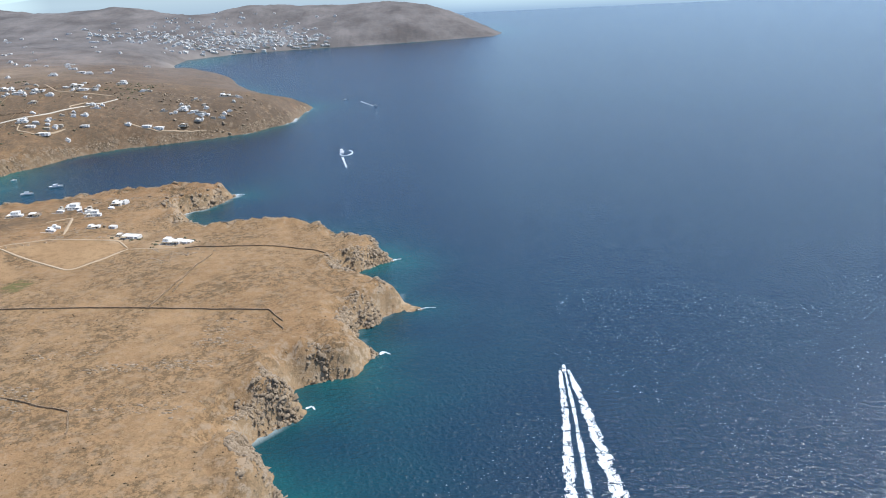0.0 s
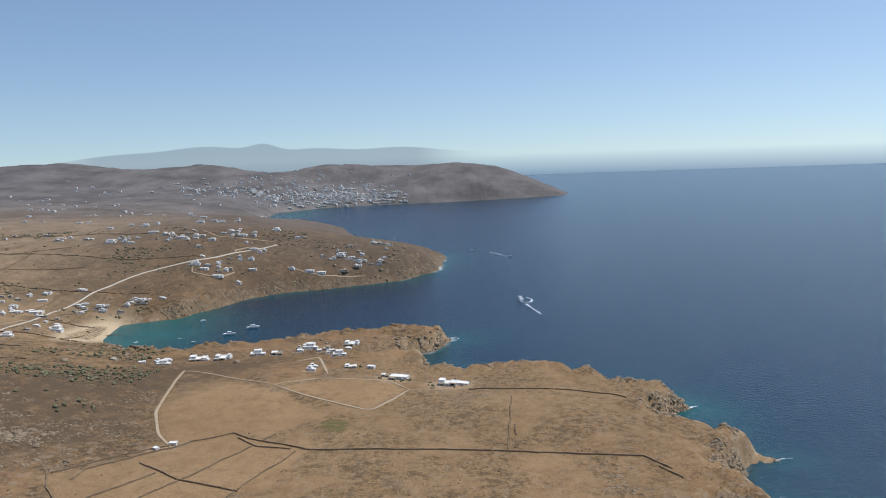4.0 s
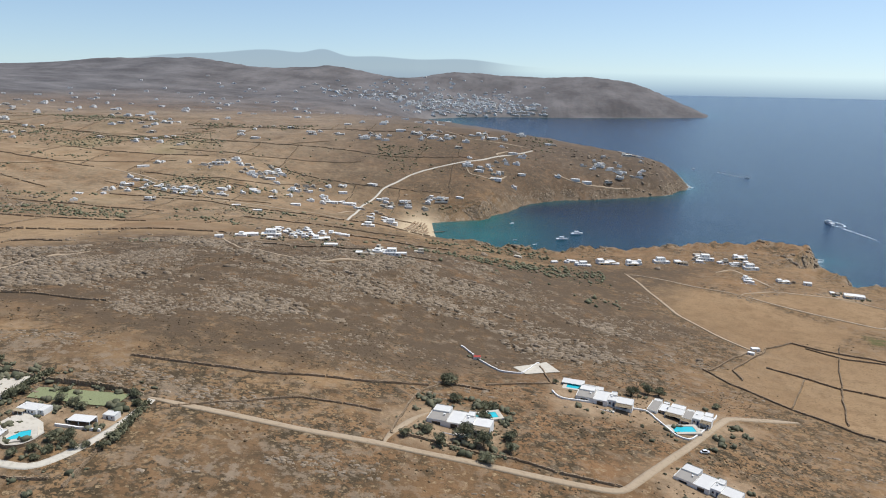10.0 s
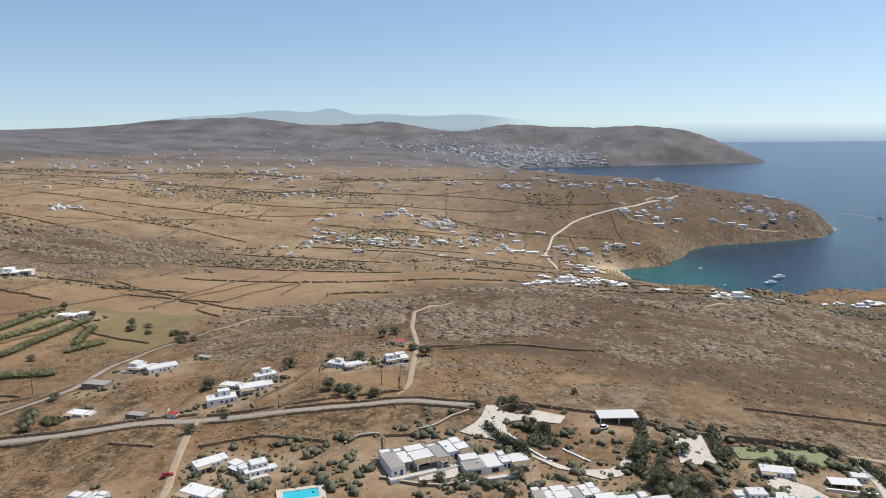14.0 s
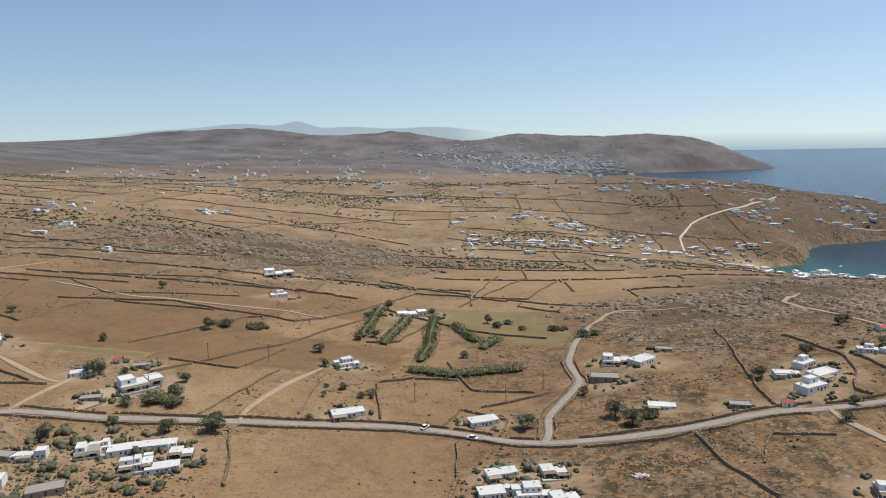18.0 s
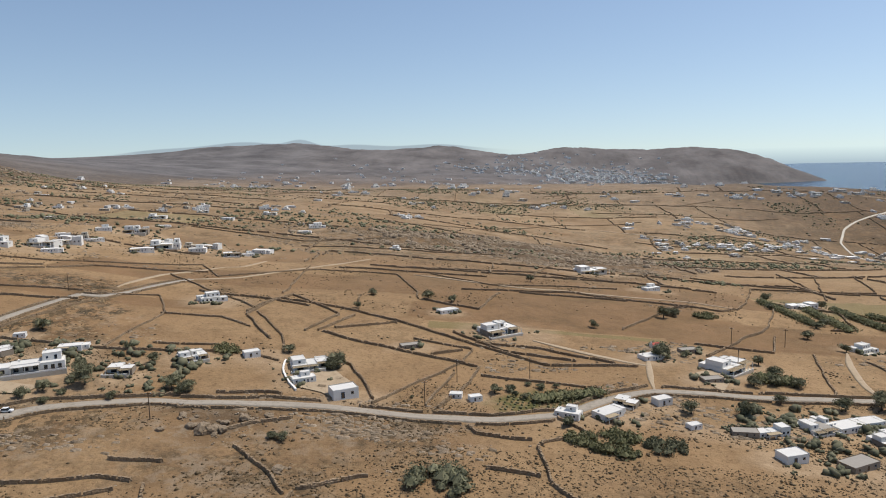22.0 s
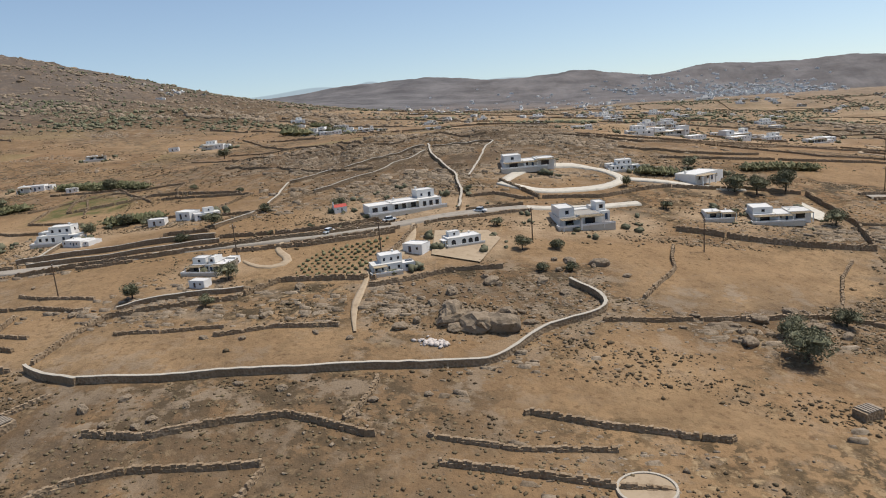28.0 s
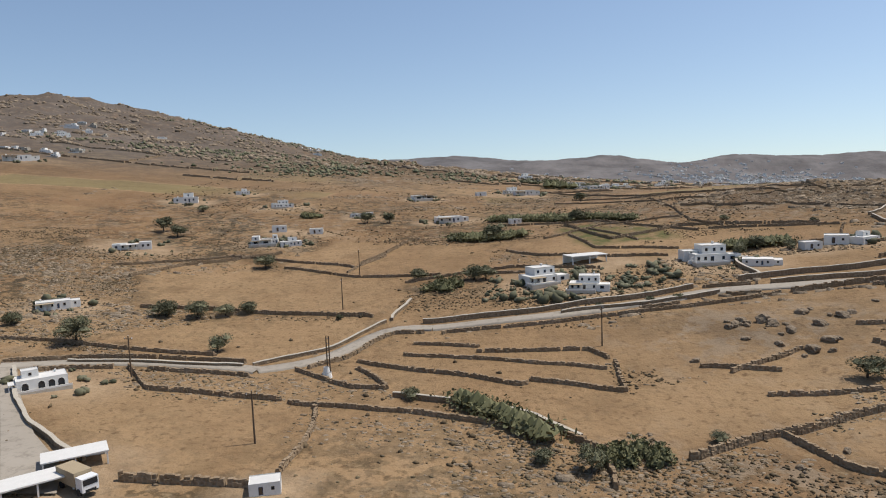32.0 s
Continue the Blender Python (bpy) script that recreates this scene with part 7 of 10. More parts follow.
_south = np.clip((GXX + 560) / 200, 0, 1) * np.clip((900 - GYY) / 100, 0, 1)
_yard = np.zeros(GXX.shape)
for _x, _y, _w, _t, _k in HOUSES:
    if _y < 420:
        _q = np.hypot((GXX * K - _x) / 1.25, GYY * K - _y - 1.0)
        _yard = np.maximum(_yard, np.clip(1.35 - _q / (_w * 0.75 + 2.0), 0, 1))
_yard = np.clip(_yard * 1.6 + fbm(GXX, GYY, 14, 3, 3) * 0.9 - 0.15, 0, 1) * (_yard > 0)
_row, _col, _, _ = parcel_grid(GXX * K, GYY * K)
_parcel = (np.sin(_row * 12.9898 + _col * 78.233) * 43758.5453) % 1.0
_parcel = np.where((GYY * K < 205) | (GXX * K > -420), 0.55, _parcel)
_gold = np.clip((-880 - GXX * K) / 60, 0, 1) * np.clip((122 - GYY * K) / 20, 0, 1) * np.clip(0.62 + fbm(GXX, GYY, 45, 3, 2) * 1.6, 0, 1) * (1 - 0.7 * _rocky)
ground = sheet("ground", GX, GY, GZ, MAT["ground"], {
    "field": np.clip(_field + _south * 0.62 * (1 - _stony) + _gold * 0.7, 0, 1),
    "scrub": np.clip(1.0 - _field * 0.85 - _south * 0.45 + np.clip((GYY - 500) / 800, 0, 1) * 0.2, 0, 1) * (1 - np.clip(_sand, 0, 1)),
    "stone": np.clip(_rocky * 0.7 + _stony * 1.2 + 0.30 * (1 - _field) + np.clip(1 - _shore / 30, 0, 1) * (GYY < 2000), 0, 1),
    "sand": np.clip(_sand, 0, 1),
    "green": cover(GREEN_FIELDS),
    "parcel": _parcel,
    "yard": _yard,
    # paler with distance over the plain: dry grass plus painted haze
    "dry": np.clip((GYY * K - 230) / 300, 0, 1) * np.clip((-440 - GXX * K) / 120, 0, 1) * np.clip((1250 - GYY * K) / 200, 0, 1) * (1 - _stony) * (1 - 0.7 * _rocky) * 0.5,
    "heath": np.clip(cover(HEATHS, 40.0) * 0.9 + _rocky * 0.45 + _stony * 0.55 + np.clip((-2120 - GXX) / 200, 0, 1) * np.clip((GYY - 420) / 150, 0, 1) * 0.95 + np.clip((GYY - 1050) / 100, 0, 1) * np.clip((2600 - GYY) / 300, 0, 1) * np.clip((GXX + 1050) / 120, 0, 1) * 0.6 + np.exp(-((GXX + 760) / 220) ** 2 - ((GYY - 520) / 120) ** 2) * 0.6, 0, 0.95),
    # first term is the grey rocky hill, second painted haze growing with distance
    "rock_haze_grey": np.clip(np.clip((-2180 - GXX) / 200, 0, 1) * np.clip((GYY - 480) / 150, 0, 1) * 0.35 + np.clip((GYY - 1100) / 1900, 0, 1) * 0.9, 0, 0.88),
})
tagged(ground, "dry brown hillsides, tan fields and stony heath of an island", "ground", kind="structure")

SX = np.array([-7000, -3000, -1500] + spread(-1150, 250, 9) + [300, 400, 600, 1000, 1800, 3200, 7000])
SY = np.array([-3000, -800, 0, 150] + spread(230, 1750, 9) + spread(1770, 3600, 40, 0.0) + [3800, 4200, 5000, 7000])
_xx, _yy = np.meshgrid(SX, SY)
_d = -shore(_xx, _yy)
_bay = np.exp(-((_xx + 700) / 110) ** 2 - ((_yy - 985) / 120) ** 2)
_shallow = np.clip(0.55 * np.exp(-np.clip(_d, 0, None) / 24) + _bay * 1.0 + 0.13 * np.exp(-np.clip(_d, 0, None) / 90)
                   + 0.5 * fbm(_xx, _yy, 90, 3, 2) * np.exp(-np.clip(_d, 0, None) / 60), 0, 1)
_shallow = np.maximum(_shallow, np.exp(-((_xx + 900) / 120) ** 2 - ((_yy - 3000) / 260) ** 2) * 0.8)
_foam = np.clip(1 - np.abs(_d - 1) / 5, 0, 1) * np.clip(fbm(_xx, _yy, 60, 3, 4) * 4 - 0.5, 0, 0.9) * (_xx > -420) * (_yy < 1700)
sea = sheet("water", SX, SY, np.zeros(_xx.shape), MAT["sea"], {"shallow": _shallow, "foam": _foam})
tagged(sea, "deep blue sea turning teal over the shallows", "sea", kind="structure")



# ---- building helpers ----
def part(name, bm, material, parent=None, label="", smooth=False):
    """Links a bmesh, or a ready mesh, as one object under parent."""
    if isinstance(bm, bmesh.types.BMesh):
        me = bpy.data.meshes.new(name)
        bm.to_mesh(me)
        bm.free()
        me.materials.append(MAT[material])
        if smooth:
            me.polygons.foreach_set("use_smooth", np.ones(len(me.polygons), bool))
    else:
        me = bm
    ob = new(name, me)
    if parent is not None:
        ob.parent = parent
    return tagged(ob, label)


def raw(name, verts, faces, material, parent=None, smooth=False, label=""):
    me = bpy.data.meshes.new(name)
    me.from_pydata([tuple(v) for v in verts], [], [tuple(f) for f in faces])
    me.materials.append(MAT[material])
    if smooth:
        me.polygons.foreach_set("use_smooth", np.ones(len(me.polygons), bool))
    return part(name, me, material, parent, label)


def empty(name, x, y, turn=0.0, z=None):
    ob = new(name)
    ob.matrix_basis = pose(x, y, float(ground_z(x, y)) if z is None else z, 0, 0, turn)
    return ob


def box(bm, x0, x1, y0, y1, z0, z1):
    v = [bm.verts.new(p) for p in ((x0, y0, z0), (x1, y0, z0), (x1, y1, z0), (x0, y1, z0), (x0, y0, z1), (x1, y0, z1), (x1, y1, z1), (x0, y1, z1))]
    return [bm.faces.new([v[i] for i in f]) for f in ((3, 2, 1, 0), (4, 5, 6, 7), (0, 1, 5, 4), (1, 2, 6, 5), (2, 3, 7, 6), (3, 0, 4, 7))]


def resample(line, step):
    """Points about step apart along a line, rounded a little at its bends."""
    line = np.array(line, float)
    seg = np.hypot(*(line[1:] - line[:-1]).T)
    s = np.concatenate([[0], np.cumsum(seg)])
    n = max(2, int(s[-1] / step) + 1)
    u = np.linspace(0, s[-1], n)
    p = np.stack([np.interp(u, s, line[:, 0]), np.interp(u, s, line[:, 1])], -1)
    for _ in range(2):
        p[1:-1] = p[1:-1] * 0.5 + (p[:-2] + p[2:]) * 0.25
    return p


def sides(p):
    t = np.gradient(p, axis=0)
    t /= np.linalg.norm(t, axis=1)[:, None] + 1e-9
    return np.stack([-t[:, 1], t[:, 0]], -1)


rng = np.random.RandomState(7)

# ---- roads, tracks and paved yards ----
ROAD_LABELS = {"asphalt": "narrow worn grey asphalt road between stone walls", "dirt": "pale unpaved dirt track", "paving": "light concrete lane"}


def ribbon(name, line, width, material, lift):
    p = resample(line, 2.5)
    n = sides(p)
    cols = (-0.5, -0.2, 0.2, 0.5)
    w = width * (1 + 0.22 * fbm(p[:, 0], p[:, 1], 15, 2, 3))
    if material == "dirt":
        s = np.arange(len(p)) * 2.5
        w = w * np.clip(0.3 + np.minimum(s, s[::-1]) / 12, 0, 1)
    verts = []
    for k, c in enumerate(cols):
        q = p + n * (w * c)[:, None]
        z = np.max([ground_z(q[:, 0] + dx, q[:, 1] + dy) for dx, dy in ((0, 0), (0.7, 0), (-0.7, 0), (0, 0.7), (0, -0.7))], axis=0)
        verts.append(np.column_stack([q, z + lift]))
    m = len(p)
    v = np.concatenate(verts + [verts[0] - (0, 0, 0.8), verts[-1] - (0, 0, 0.8)])
    faces = []
    for a, b in ((0, 1), (1, 2), (2, 3), (4, 0), (3, 5)):
        faces += [(a * m + i, a * m + i + 1, b * m + i + 1, b * m + i) for i in range(m - 1)]
    faces = [f[::-1] for f in faces]
    return raw(name, v, faces, material, smooth=True)


for k, (kind, width, line) in enumerate(ROADS):
    ob = ribbon("road" if kind == "asphalt" else "track", line, width * (0.72 if kind == "asphalt" else 0.66), kind, 0.10 + 0.012 * (k % 9))
    tagged(ob, ROAD_LABELS[kind], "road", kind="structure")


def on_edge(x, y, outline):
    """The point of an outline that lies nearest."""
    a, b = outline, np.roll(outline, -1, axis=0)
    d = b - a
    t = np.clip(((x - a[:, 0]) * d[:, 0] + (y - a[:, 1]) * d[:, 1]) / (np.sum(d * d, axis=1) + 1e-9), 0, 1)
    q = a + d * t[:, None]
    return q[np.argmin(np.hypot(q[:, 0] - x, q[:, 1] - y))]


def yard(name, outline, material, lift):
    """A paved area laid over the ground within an outline."""
    o = np.array(outline)
    lo, hi = o.min(0), o.max(0)
    step = max(0.7, (hi - lo).max() / 70)
    xs, ys = np.arange(lo[0], hi[0] + step, step), np.arange(lo[1], hi[1] + step, step)
    xx, yy = np.meshgrid(xs, ys)
    _, inside = edge_distance(xx, yy, o)
    zz = ground_z(xx, yy) + lift
    bm = bmesh.new()
    vs = {}
    for j in range(len(ys) - 1):
        for i in range(len(xs) - 1):
            if inside[j:j + 2, i:i + 2].sum() >= 1:
                ring = []
                for jj, ii in ((j, i), (j, i + 1), (j + 1, i + 1), (j + 1, i)):
                    if (jj, ii) not in vs:
                        px, py = xx[jj, ii], yy[jj, ii]
                        if not inside[jj, ii]:
                            px, py = on_edge(px, py, o)
                        vs[jj, ii] = bm.verts.new((px, py, float(ground_z(px, py)) + lift))
                    ring.append(vs[jj, ii])
                bm.faces.new(ring)
    return part(name, bm, material, smooth=True)


for kind, outline in PAVED:
    ob = yard("pavement", outline, kind, 0.22)
    tagged(ob, {"paving": "light paved forecourt beside a house", "court": "faded green sports court with pale borders", "asphalt": "worn grey tarmac yard beside sheds", "dirt": "bare pale earth yard beside a house"}[kind], "yard", kind="structure")


# ---- field walls ----
def stone_wall(line, high, kind):
    p = resample(line, 0.40 if kind == "stone" else 1.2)
    p[1:-1] += np.stack([fbm(p[:, 0], p[:, 1], 9, 2, 1), fbm(p[:, 0], p[:, 1], 9, 2, 4)], -1)[1:-1] * 0.9
    n = sides(p)
    m = len(p)
    z = ground_z(p[:, 0], p[:, 1])
    if kind == "stone":
        high *= 0.92
        mid, way = (p[:-1] + p[1:]) / 2, p[1:] - p[:-1]
        long = np.linalg.norm(way, axis=1)[:, None] + 1e-6
        way = way / long
        side = np.stack([-way[:, 1], way[:, 0]], -1)
        v, faces = [], []
        for k in range(m - 1):
            if rng.rand() < 0.02:
                continue
            zz, hh = 0.5 * (z[k] + z[k + 1]), high * (0.78 + 0.3 * rng.rand()) * (0.6 if rng.rand() < 0.05 else 1)
            for lo, hi, wide in ((-0.5, hh * (0.5 + 0.2 * rng.rand()), 0.26), (0.0, hh, 0.20)):
                q, c = len(v), mid[k] + side[k] * (rng.rand() - 0.5) * 0.10
                a, b = way[k] * long[k] * (0.58 + 0.22 * rng.rand()), side[k] * wide * (0.75 + 0.5 * rng.rand())
                for shrink, zed in ((1.0, zz + lo), (0.86, zz + hi)):
                    for u, w in ((-1, -1), (1, -1), (1, 1), (-1, 1)):
                        e = c + a * u * shrink + b * w * shrink
                        v.append((e[0], e[1], zed + (0.10 * (rng.rand() - 0.5) if shrink < 1 else 0)))
                faces += [(q, q + 1, q + 5, q + 4), (q + 1, q + 2, q + 6, q + 5), (q + 2, q + 3, q + 7, q + 6), (q + 3, q, q + 4, q + 7), (q + 4, q + 5, q + 6, q + 7)]
        return tagged(raw("field_wall", v, faces, "stone"), "low dry-stone field wall of brown stones", "wall", kind="structure")
    half = 0.17 * (1 + 0.3 * rng.rand(m))
    high *= 0.82
    jog = (rng.rand(m) - 0.5) * 0.12
    top = high * (1 + 0.10 * (rng.rand(m) - 0.5))
    a, b = p + n * (half + jog)[:, None], p - n * (half - jog)[:, None]
    v = np.concatenate([np.column_stack([a, z - 0.5]), np.column_stack([a, z + top]), np.column_stack([b, z + top * (1 + 0.1 * (rng.rand(m) - 0.5))]), np.column_stack([b, z - 0.5])])
    faces = []
    for r in range(3):
        faces += [(r * m + i, r * m + i + 1, (r + 1) * m + i + 1, (r + 1) * m + i) for i in range(m - 1)]
    faces += [(0, m, 2 * m, 3 * m), (m - 1, 4 * m - 1, 3 * m - 1, 2 * m - 1)]
    ob = raw("field_wall", v, faces, "white" if kind == "white" else "stone")
    if kind == "cap":
        c = np.concatenate([np.column_stack([a + n * 0.03, z + top - 0.02]), np.column_stack([a + n * 0.03, z + top + 0.05]), np.column_stack([b - n * 0.03, z + top + 0.05]), np.column_stack([b - n * 0.03, z + top - 0.02])])
        raw("coping", c, faces, "coping", ob, label="pale mortar coping")
    return tagged(ob, {"cap": "stone roadside wall with a pale coping", "white": "low whitewashed garden wall"}[kind], "wall", kind="structure")


for kind, high, line in WALLS:
    if len(line) > 1:
        stone_wall(line, high, kind)


def looked_up(grid, x, y):
    i = np.clip(np.searchsorted(GX, np.asarray(x) / K), 0, len(GX) - 1)
    j = np.clip(np.searchsorted(GY, np.asarray(y) / K), 0, len(GY) - 1)
    return grid[j, i]


def near_road(x, y):
    d = np.full(np.shape(x), 1e9)
    for kind, width, line in ROADS:
        q, _ = edge_distance(x, y, line, False)
        d = np.minimum(d, q - width * 0.5)
    return d


def roadside_walls():
    """Dry-stone walls that keep the lanes from the fields, left out where a lane, a yard or another wall meets them."""
    lines = [line for _, _, line in WALLS]
    spots = np.array([(x, y, w) for x, y, w, _, _ in HOUSES if y < 330])
    for kind, width, line in ROADS:
        p = resample(line, 1.0)
        if kind != "asphalt" or len(p) < 6 or p[:, 1].min() > 300:
            continue
        n = sides(p)
        for side in (-1, 1):
            q = p + n * side * (width * 0.5 + 0.55)
            free = np.ones(len(q), bool)
            for other in lines:
                d, _ = edge_distance(q[:, 0], q[:, 1], other, False)
                free &= d > 1.3
            for _, w2, other in ROADS:
                if other is not line:
                    d, _ = edge_distance(q[:, 0], q[:, 1], other, False)
                    free &= d > w2 * 0.5 + 0.5
            free &= (np.hypot(q[:, None, 0] - spots[None, :, 0], q[:, None, 1] - spots[None, :, 1]) > spots[None, :, 2] * 0.4 + 0.8).all(1)
            run = []
            for k in range(len(q) + 1):
                if k < len(q) and free[k]:
                    run.append(tuple(q[k]))
                    continue
                if len(run) > 5:
                    stone_wall(run[::4] + [run[-1]] if (len(run) - 1) % 4 else run[::4], 0.62, "stone")
                run = []


roadside_walls()


def far_walls():
    """Field boundaries of the plain beyond the nearer fields, too many to count."""
    r = np.random.RandomState(21)
    x, y = np.meshgrid(np.arange(-1500, -420, 1.6), np.arange(205, 900, 1.6))
    row, col, v, u = parcel_grid(x, y)
    pieces = []
    for axis, part_of in ((0, row), (1, col)):
        a, b = (part_of[:-1], part_of[1:]) if axis == 0 else (part_of[:, :-1], part_of[:, 1:])
        jj, ii = np.nonzero(a != b)
        for j, i in zip(jj, ii):
            key = (axis, int(row[j, i]), int(col[j, i]))
            pieces.append((x[j, i], y[j, i], axis, key))
    px, py = np.array([p[0] for p in pieces]), np.array([p[1] for p in pieces])
    keep = (shore(px / K, py / K) > 25) & (stony(px / K, py / K) < 2.2) & (looked_up(np.clip(_rocky, 0, 1), px, py) < 0.5) & (near_road(px, py) > 1.0)
    keep &= py > 300
    pz = ground_z(px, py)
    verts, faces = [], []
    for k in np.nonzero(keep)[0]:
        xx, yy, axis, key = pieces[k]
        if hash(key) % 100 < (28 if axis == 0 else 42) or r.rand() < 0.05:
            continue
        h, q = 0.55 + 0.4 * r.rand(), len(verts)
        along, across = ((0.95, 0.42) if axis == 0 else (0.42, 0.95))
        along, across = along * (0.9 + 0.3 * r.rand()), across * (0.9 + 0.3 * r.rand())
        z = pz[k]
        for sx, sy in ((-1, -1), (1, -1), (1, 1), (-1, 1)):
            verts.append((xx + sx * along, yy + sy * across, z - 0.5))
        for sx, sy in ((-1, -1), (1, -1), (1, 1), (-1, 1)):
            verts.append((xx + sx * along * 0.85, yy + sy * across * 0.7, z + h * (0.85 + 0.3 * r.rand())))
        faces += [(q, q + 1, q + 5, q + 4), (q + 1, q + 2, q + 6, q + 5), (q + 2, q + 3, q + 7, q + 6), (q + 3, q, q + 4, q + 7), (q + 4, q + 5, q + 6, q + 7)]
    ob = raw("field_walls", verts, faces, "stone")
    tagged(ob, "low dry-stone walls dividing the far dry fields", "walls", kind="stuff")


far_walls()



# ---- houses ----
FINE = [True]


def block(name, parent, x0, x1, y0, y1, z0, z1, material="white", roof="roof", label=""):
    """A flat-roofed cubic volume: walls with a parapet, and a sunk roof slab."""
    bm = bmesh.new()
    fs = box(bm, x0, x1, y0, y1, z0, z1)
    ins = bmesh.ops.inset_region(bm, faces=[fs[1]], thickness=0.16)
    top = fs[1]
    for v in top.verts:
        v.co.z -= 0.16
    bmesh.ops.bevel(bm, geom=[e for e in bm.edges if abs(e.verts[0].co.z - e.verts[1].co.z) > 0.5], offset=0.07, segments=2, affect="EDGES")
    ob = part(name, bm, material, parent, label)
    if not FINE[0]:
        return ob
    r = bmesh.new()
    box(r, x0 + 0.17, x1 - 0.17, y0 + 0.17, y1 - 0.17, z1 - 0.30, z1 - 0.13)
    part("roof", r, roof, ob)
    return ob


def opening(name, parent, x, y, z, w, h, face="s", material="glass"):
    """A window or door set into a wall: a proud frame round a recessed pane. face: which way it looks."""
    bm = bmesh.new()
    w, h, t, d = w * 0.84, h * 0.86, 0.07, 0.05
    for a in ((-w / 2, -w / 2 + t, 0, h), (w / 2 - t, w / 2, 0, h), (-w / 2 + t, w / 2 - t, h - t, h), (-w / 2 + t, w / 2 - t, 0, t)):
        box(bm, a[0], a[1], -d, 0.05, a[2], a[3])
    pane = bmesh.new()
    box(pane, -w / 2 + t, w / 2 - t, -0.012, 0.05, t, h - t)
    turn = {"s": 0, "e": 90, "n": 180, "w": 270}[face]
    m = pose(x, y, z, 0, 0, turn)
    bm.transform(m)
    pane.transform(m)
    if not FINE[0]:
        bm.free()
        return part(name, pane, material, parent)
    ob = part(name, bm, "shutter" if rng.rand() < 0.45 else "wood", parent)
    part("pane" if name == "window" else "door_leaf", pane, material, ob)
    return ob


def chimney(parent, x, y, z):
    bm = bmesh.new()
    box(bm, x - 0.18, x + 0.18, y - 0.18, y + 0.18, z, z + 0.55)
    box(bm, x - 0.26, x + 0.26, y - 0.26, y + 0.26, z + 0.55, z + 0.64)
    part("chimney", bm, "white", parent)


def pergola(parent, x0, x1, y0, y1, z, material="cane"):
    for x in np.linspace(x0 + 0.12, x1 - 0.12, 3):
        bm = bmesh.new()
        box(bm, x - 0.1, x + 0.1, y0, y0 + 0.2, -0.5, z)
        part("post", bm, "white", parent)
    top = bmesh.new()
    box(top, x0, x1, y0 - 0.15, y1, z, z + 0.12)
    part("canopy", top, material, parent)


def terrace(parent, x0, x1, y0, y1):
    bm = bmesh.new()
    box(bm, x0, x1, y0, y1, -1.2, 0.12)
    part("terrace", bm, "paving", parent)
    w = bmesh.new()
    box(w, x0, x1, y0, y0 + 0.16, 0.12, 0.5)
    box(w, x0, x0 + 0.16, y0 + 0.16, y1, 0.12, 0.5)
    part("terrace_wall", w, "white", parent)


def steps(parent, x, y, n=6):
    bm = bmesh.new()
    for k in range(n):
        box(bm, x + k * 0.28, x + k * 0.28 + 0.28, y - 0.7, y - 0.05, -0.6, (k + 1) * 0.28)
    part("steps", bm, "white", parent)


S = 1.9                                        # one storey


def house_small(v):
    if v == 3:
        return house_cluster(13, 9.0, 1)
    h = new("house")
    d = 5.0 + v * 0.6
    b = block("wall", h, -4.6, 4.6, -d / 2, d / 2, -1.6, S)
    for x in (-3.2, -0.2, 2.9):
        opening("window", b, x, -d / 2, 0.55, 0.75, 0.85)
    opening("door", b, 1.3, -d / 2, 0.02, 0.7, 1.45, material="shutter")
    opening("window", b, 4.6, 0.5, 0.6, 0.7, 0.8, "e")
    if v == 0:
        u = block("upper_room", h, -1.0, 2.8, -0.2, d / 2, S - 0.2, S * 2 - 0.3)
        opening("window", u, 0.9, -0.2, S + 0.35, 0.7, 0.8)
    else:
        u = block("side_room", h, 4.4, 7.2, -d / 2 + 1.2, d / 2 + 0.7, -1.6, S - 0.4)
        opening("window", u, 5.8, -d / 2 + 1.2, 0.5, 0.65, 0.75)
    chimney(h, -3.2, 0.9, S - 0.15)
    if v == 1:
        pergola(h, -4.6, 0.2, -d / 2 - 2.0, -d / 2, S - 0.35)
    return h


def house_villa(v):
    if v > 2:
        return house_cluster(20 + v, 12.0, 2)
    h = new("house")
    b = block("wall", h, -5.2, 3.0, -2.4, 3.2, -1.8, S)
    for x in (-4.3, -2.6, 1.9):
        opening("window", b, x, -2.4, 0.45, 0.8, 0.95)
    opening("door", b, -0.9, -2.4, 0.02, 1.0, 1.5)
    u = block("upper_storey", h, -2.6, 3.4, -0.6, 4.2, -1.8, S * 2)
    for x in (-1.6, 0.4, 2.3):
        opening("window", u, x, -0.6, S + 0.42, 0.75, 0.9)
    opening("window", u, 3.4, 1.8, S + 0.42, 0.8, 0.9, "e")
    w = block("wing", h, 2.6, 6.4, -3.4 + v * 0.5, 1.4, -1.8, S - 0.25)
    opening("window", w, 4.2, -3.4 + v * 0.5, 0.4, 1.3, 0.95)
    opening("window", w, 6.4, -1.0, 0.45, 0.8, 0.85, "e")
    if v != 1:
        k = block("back_room", h, -6.4, -2.8, 1.2, 5.0, -1.8, S + 0.5)
        opening("window", k, -4.6, 1.2, S - 0.35, 0.6, 0.6)
    else:
        pergola(h, -5.2, -1.4, -4.4, -2.4, S - 0.3)
    terrace(h, -6.0, 2.4, -5.0, -2.4)
    chimney(h, 1.6, 3.0, S * 2 - 0.15)
    if v == 2:
        steps(h, -6.6, -1.2)
    return h


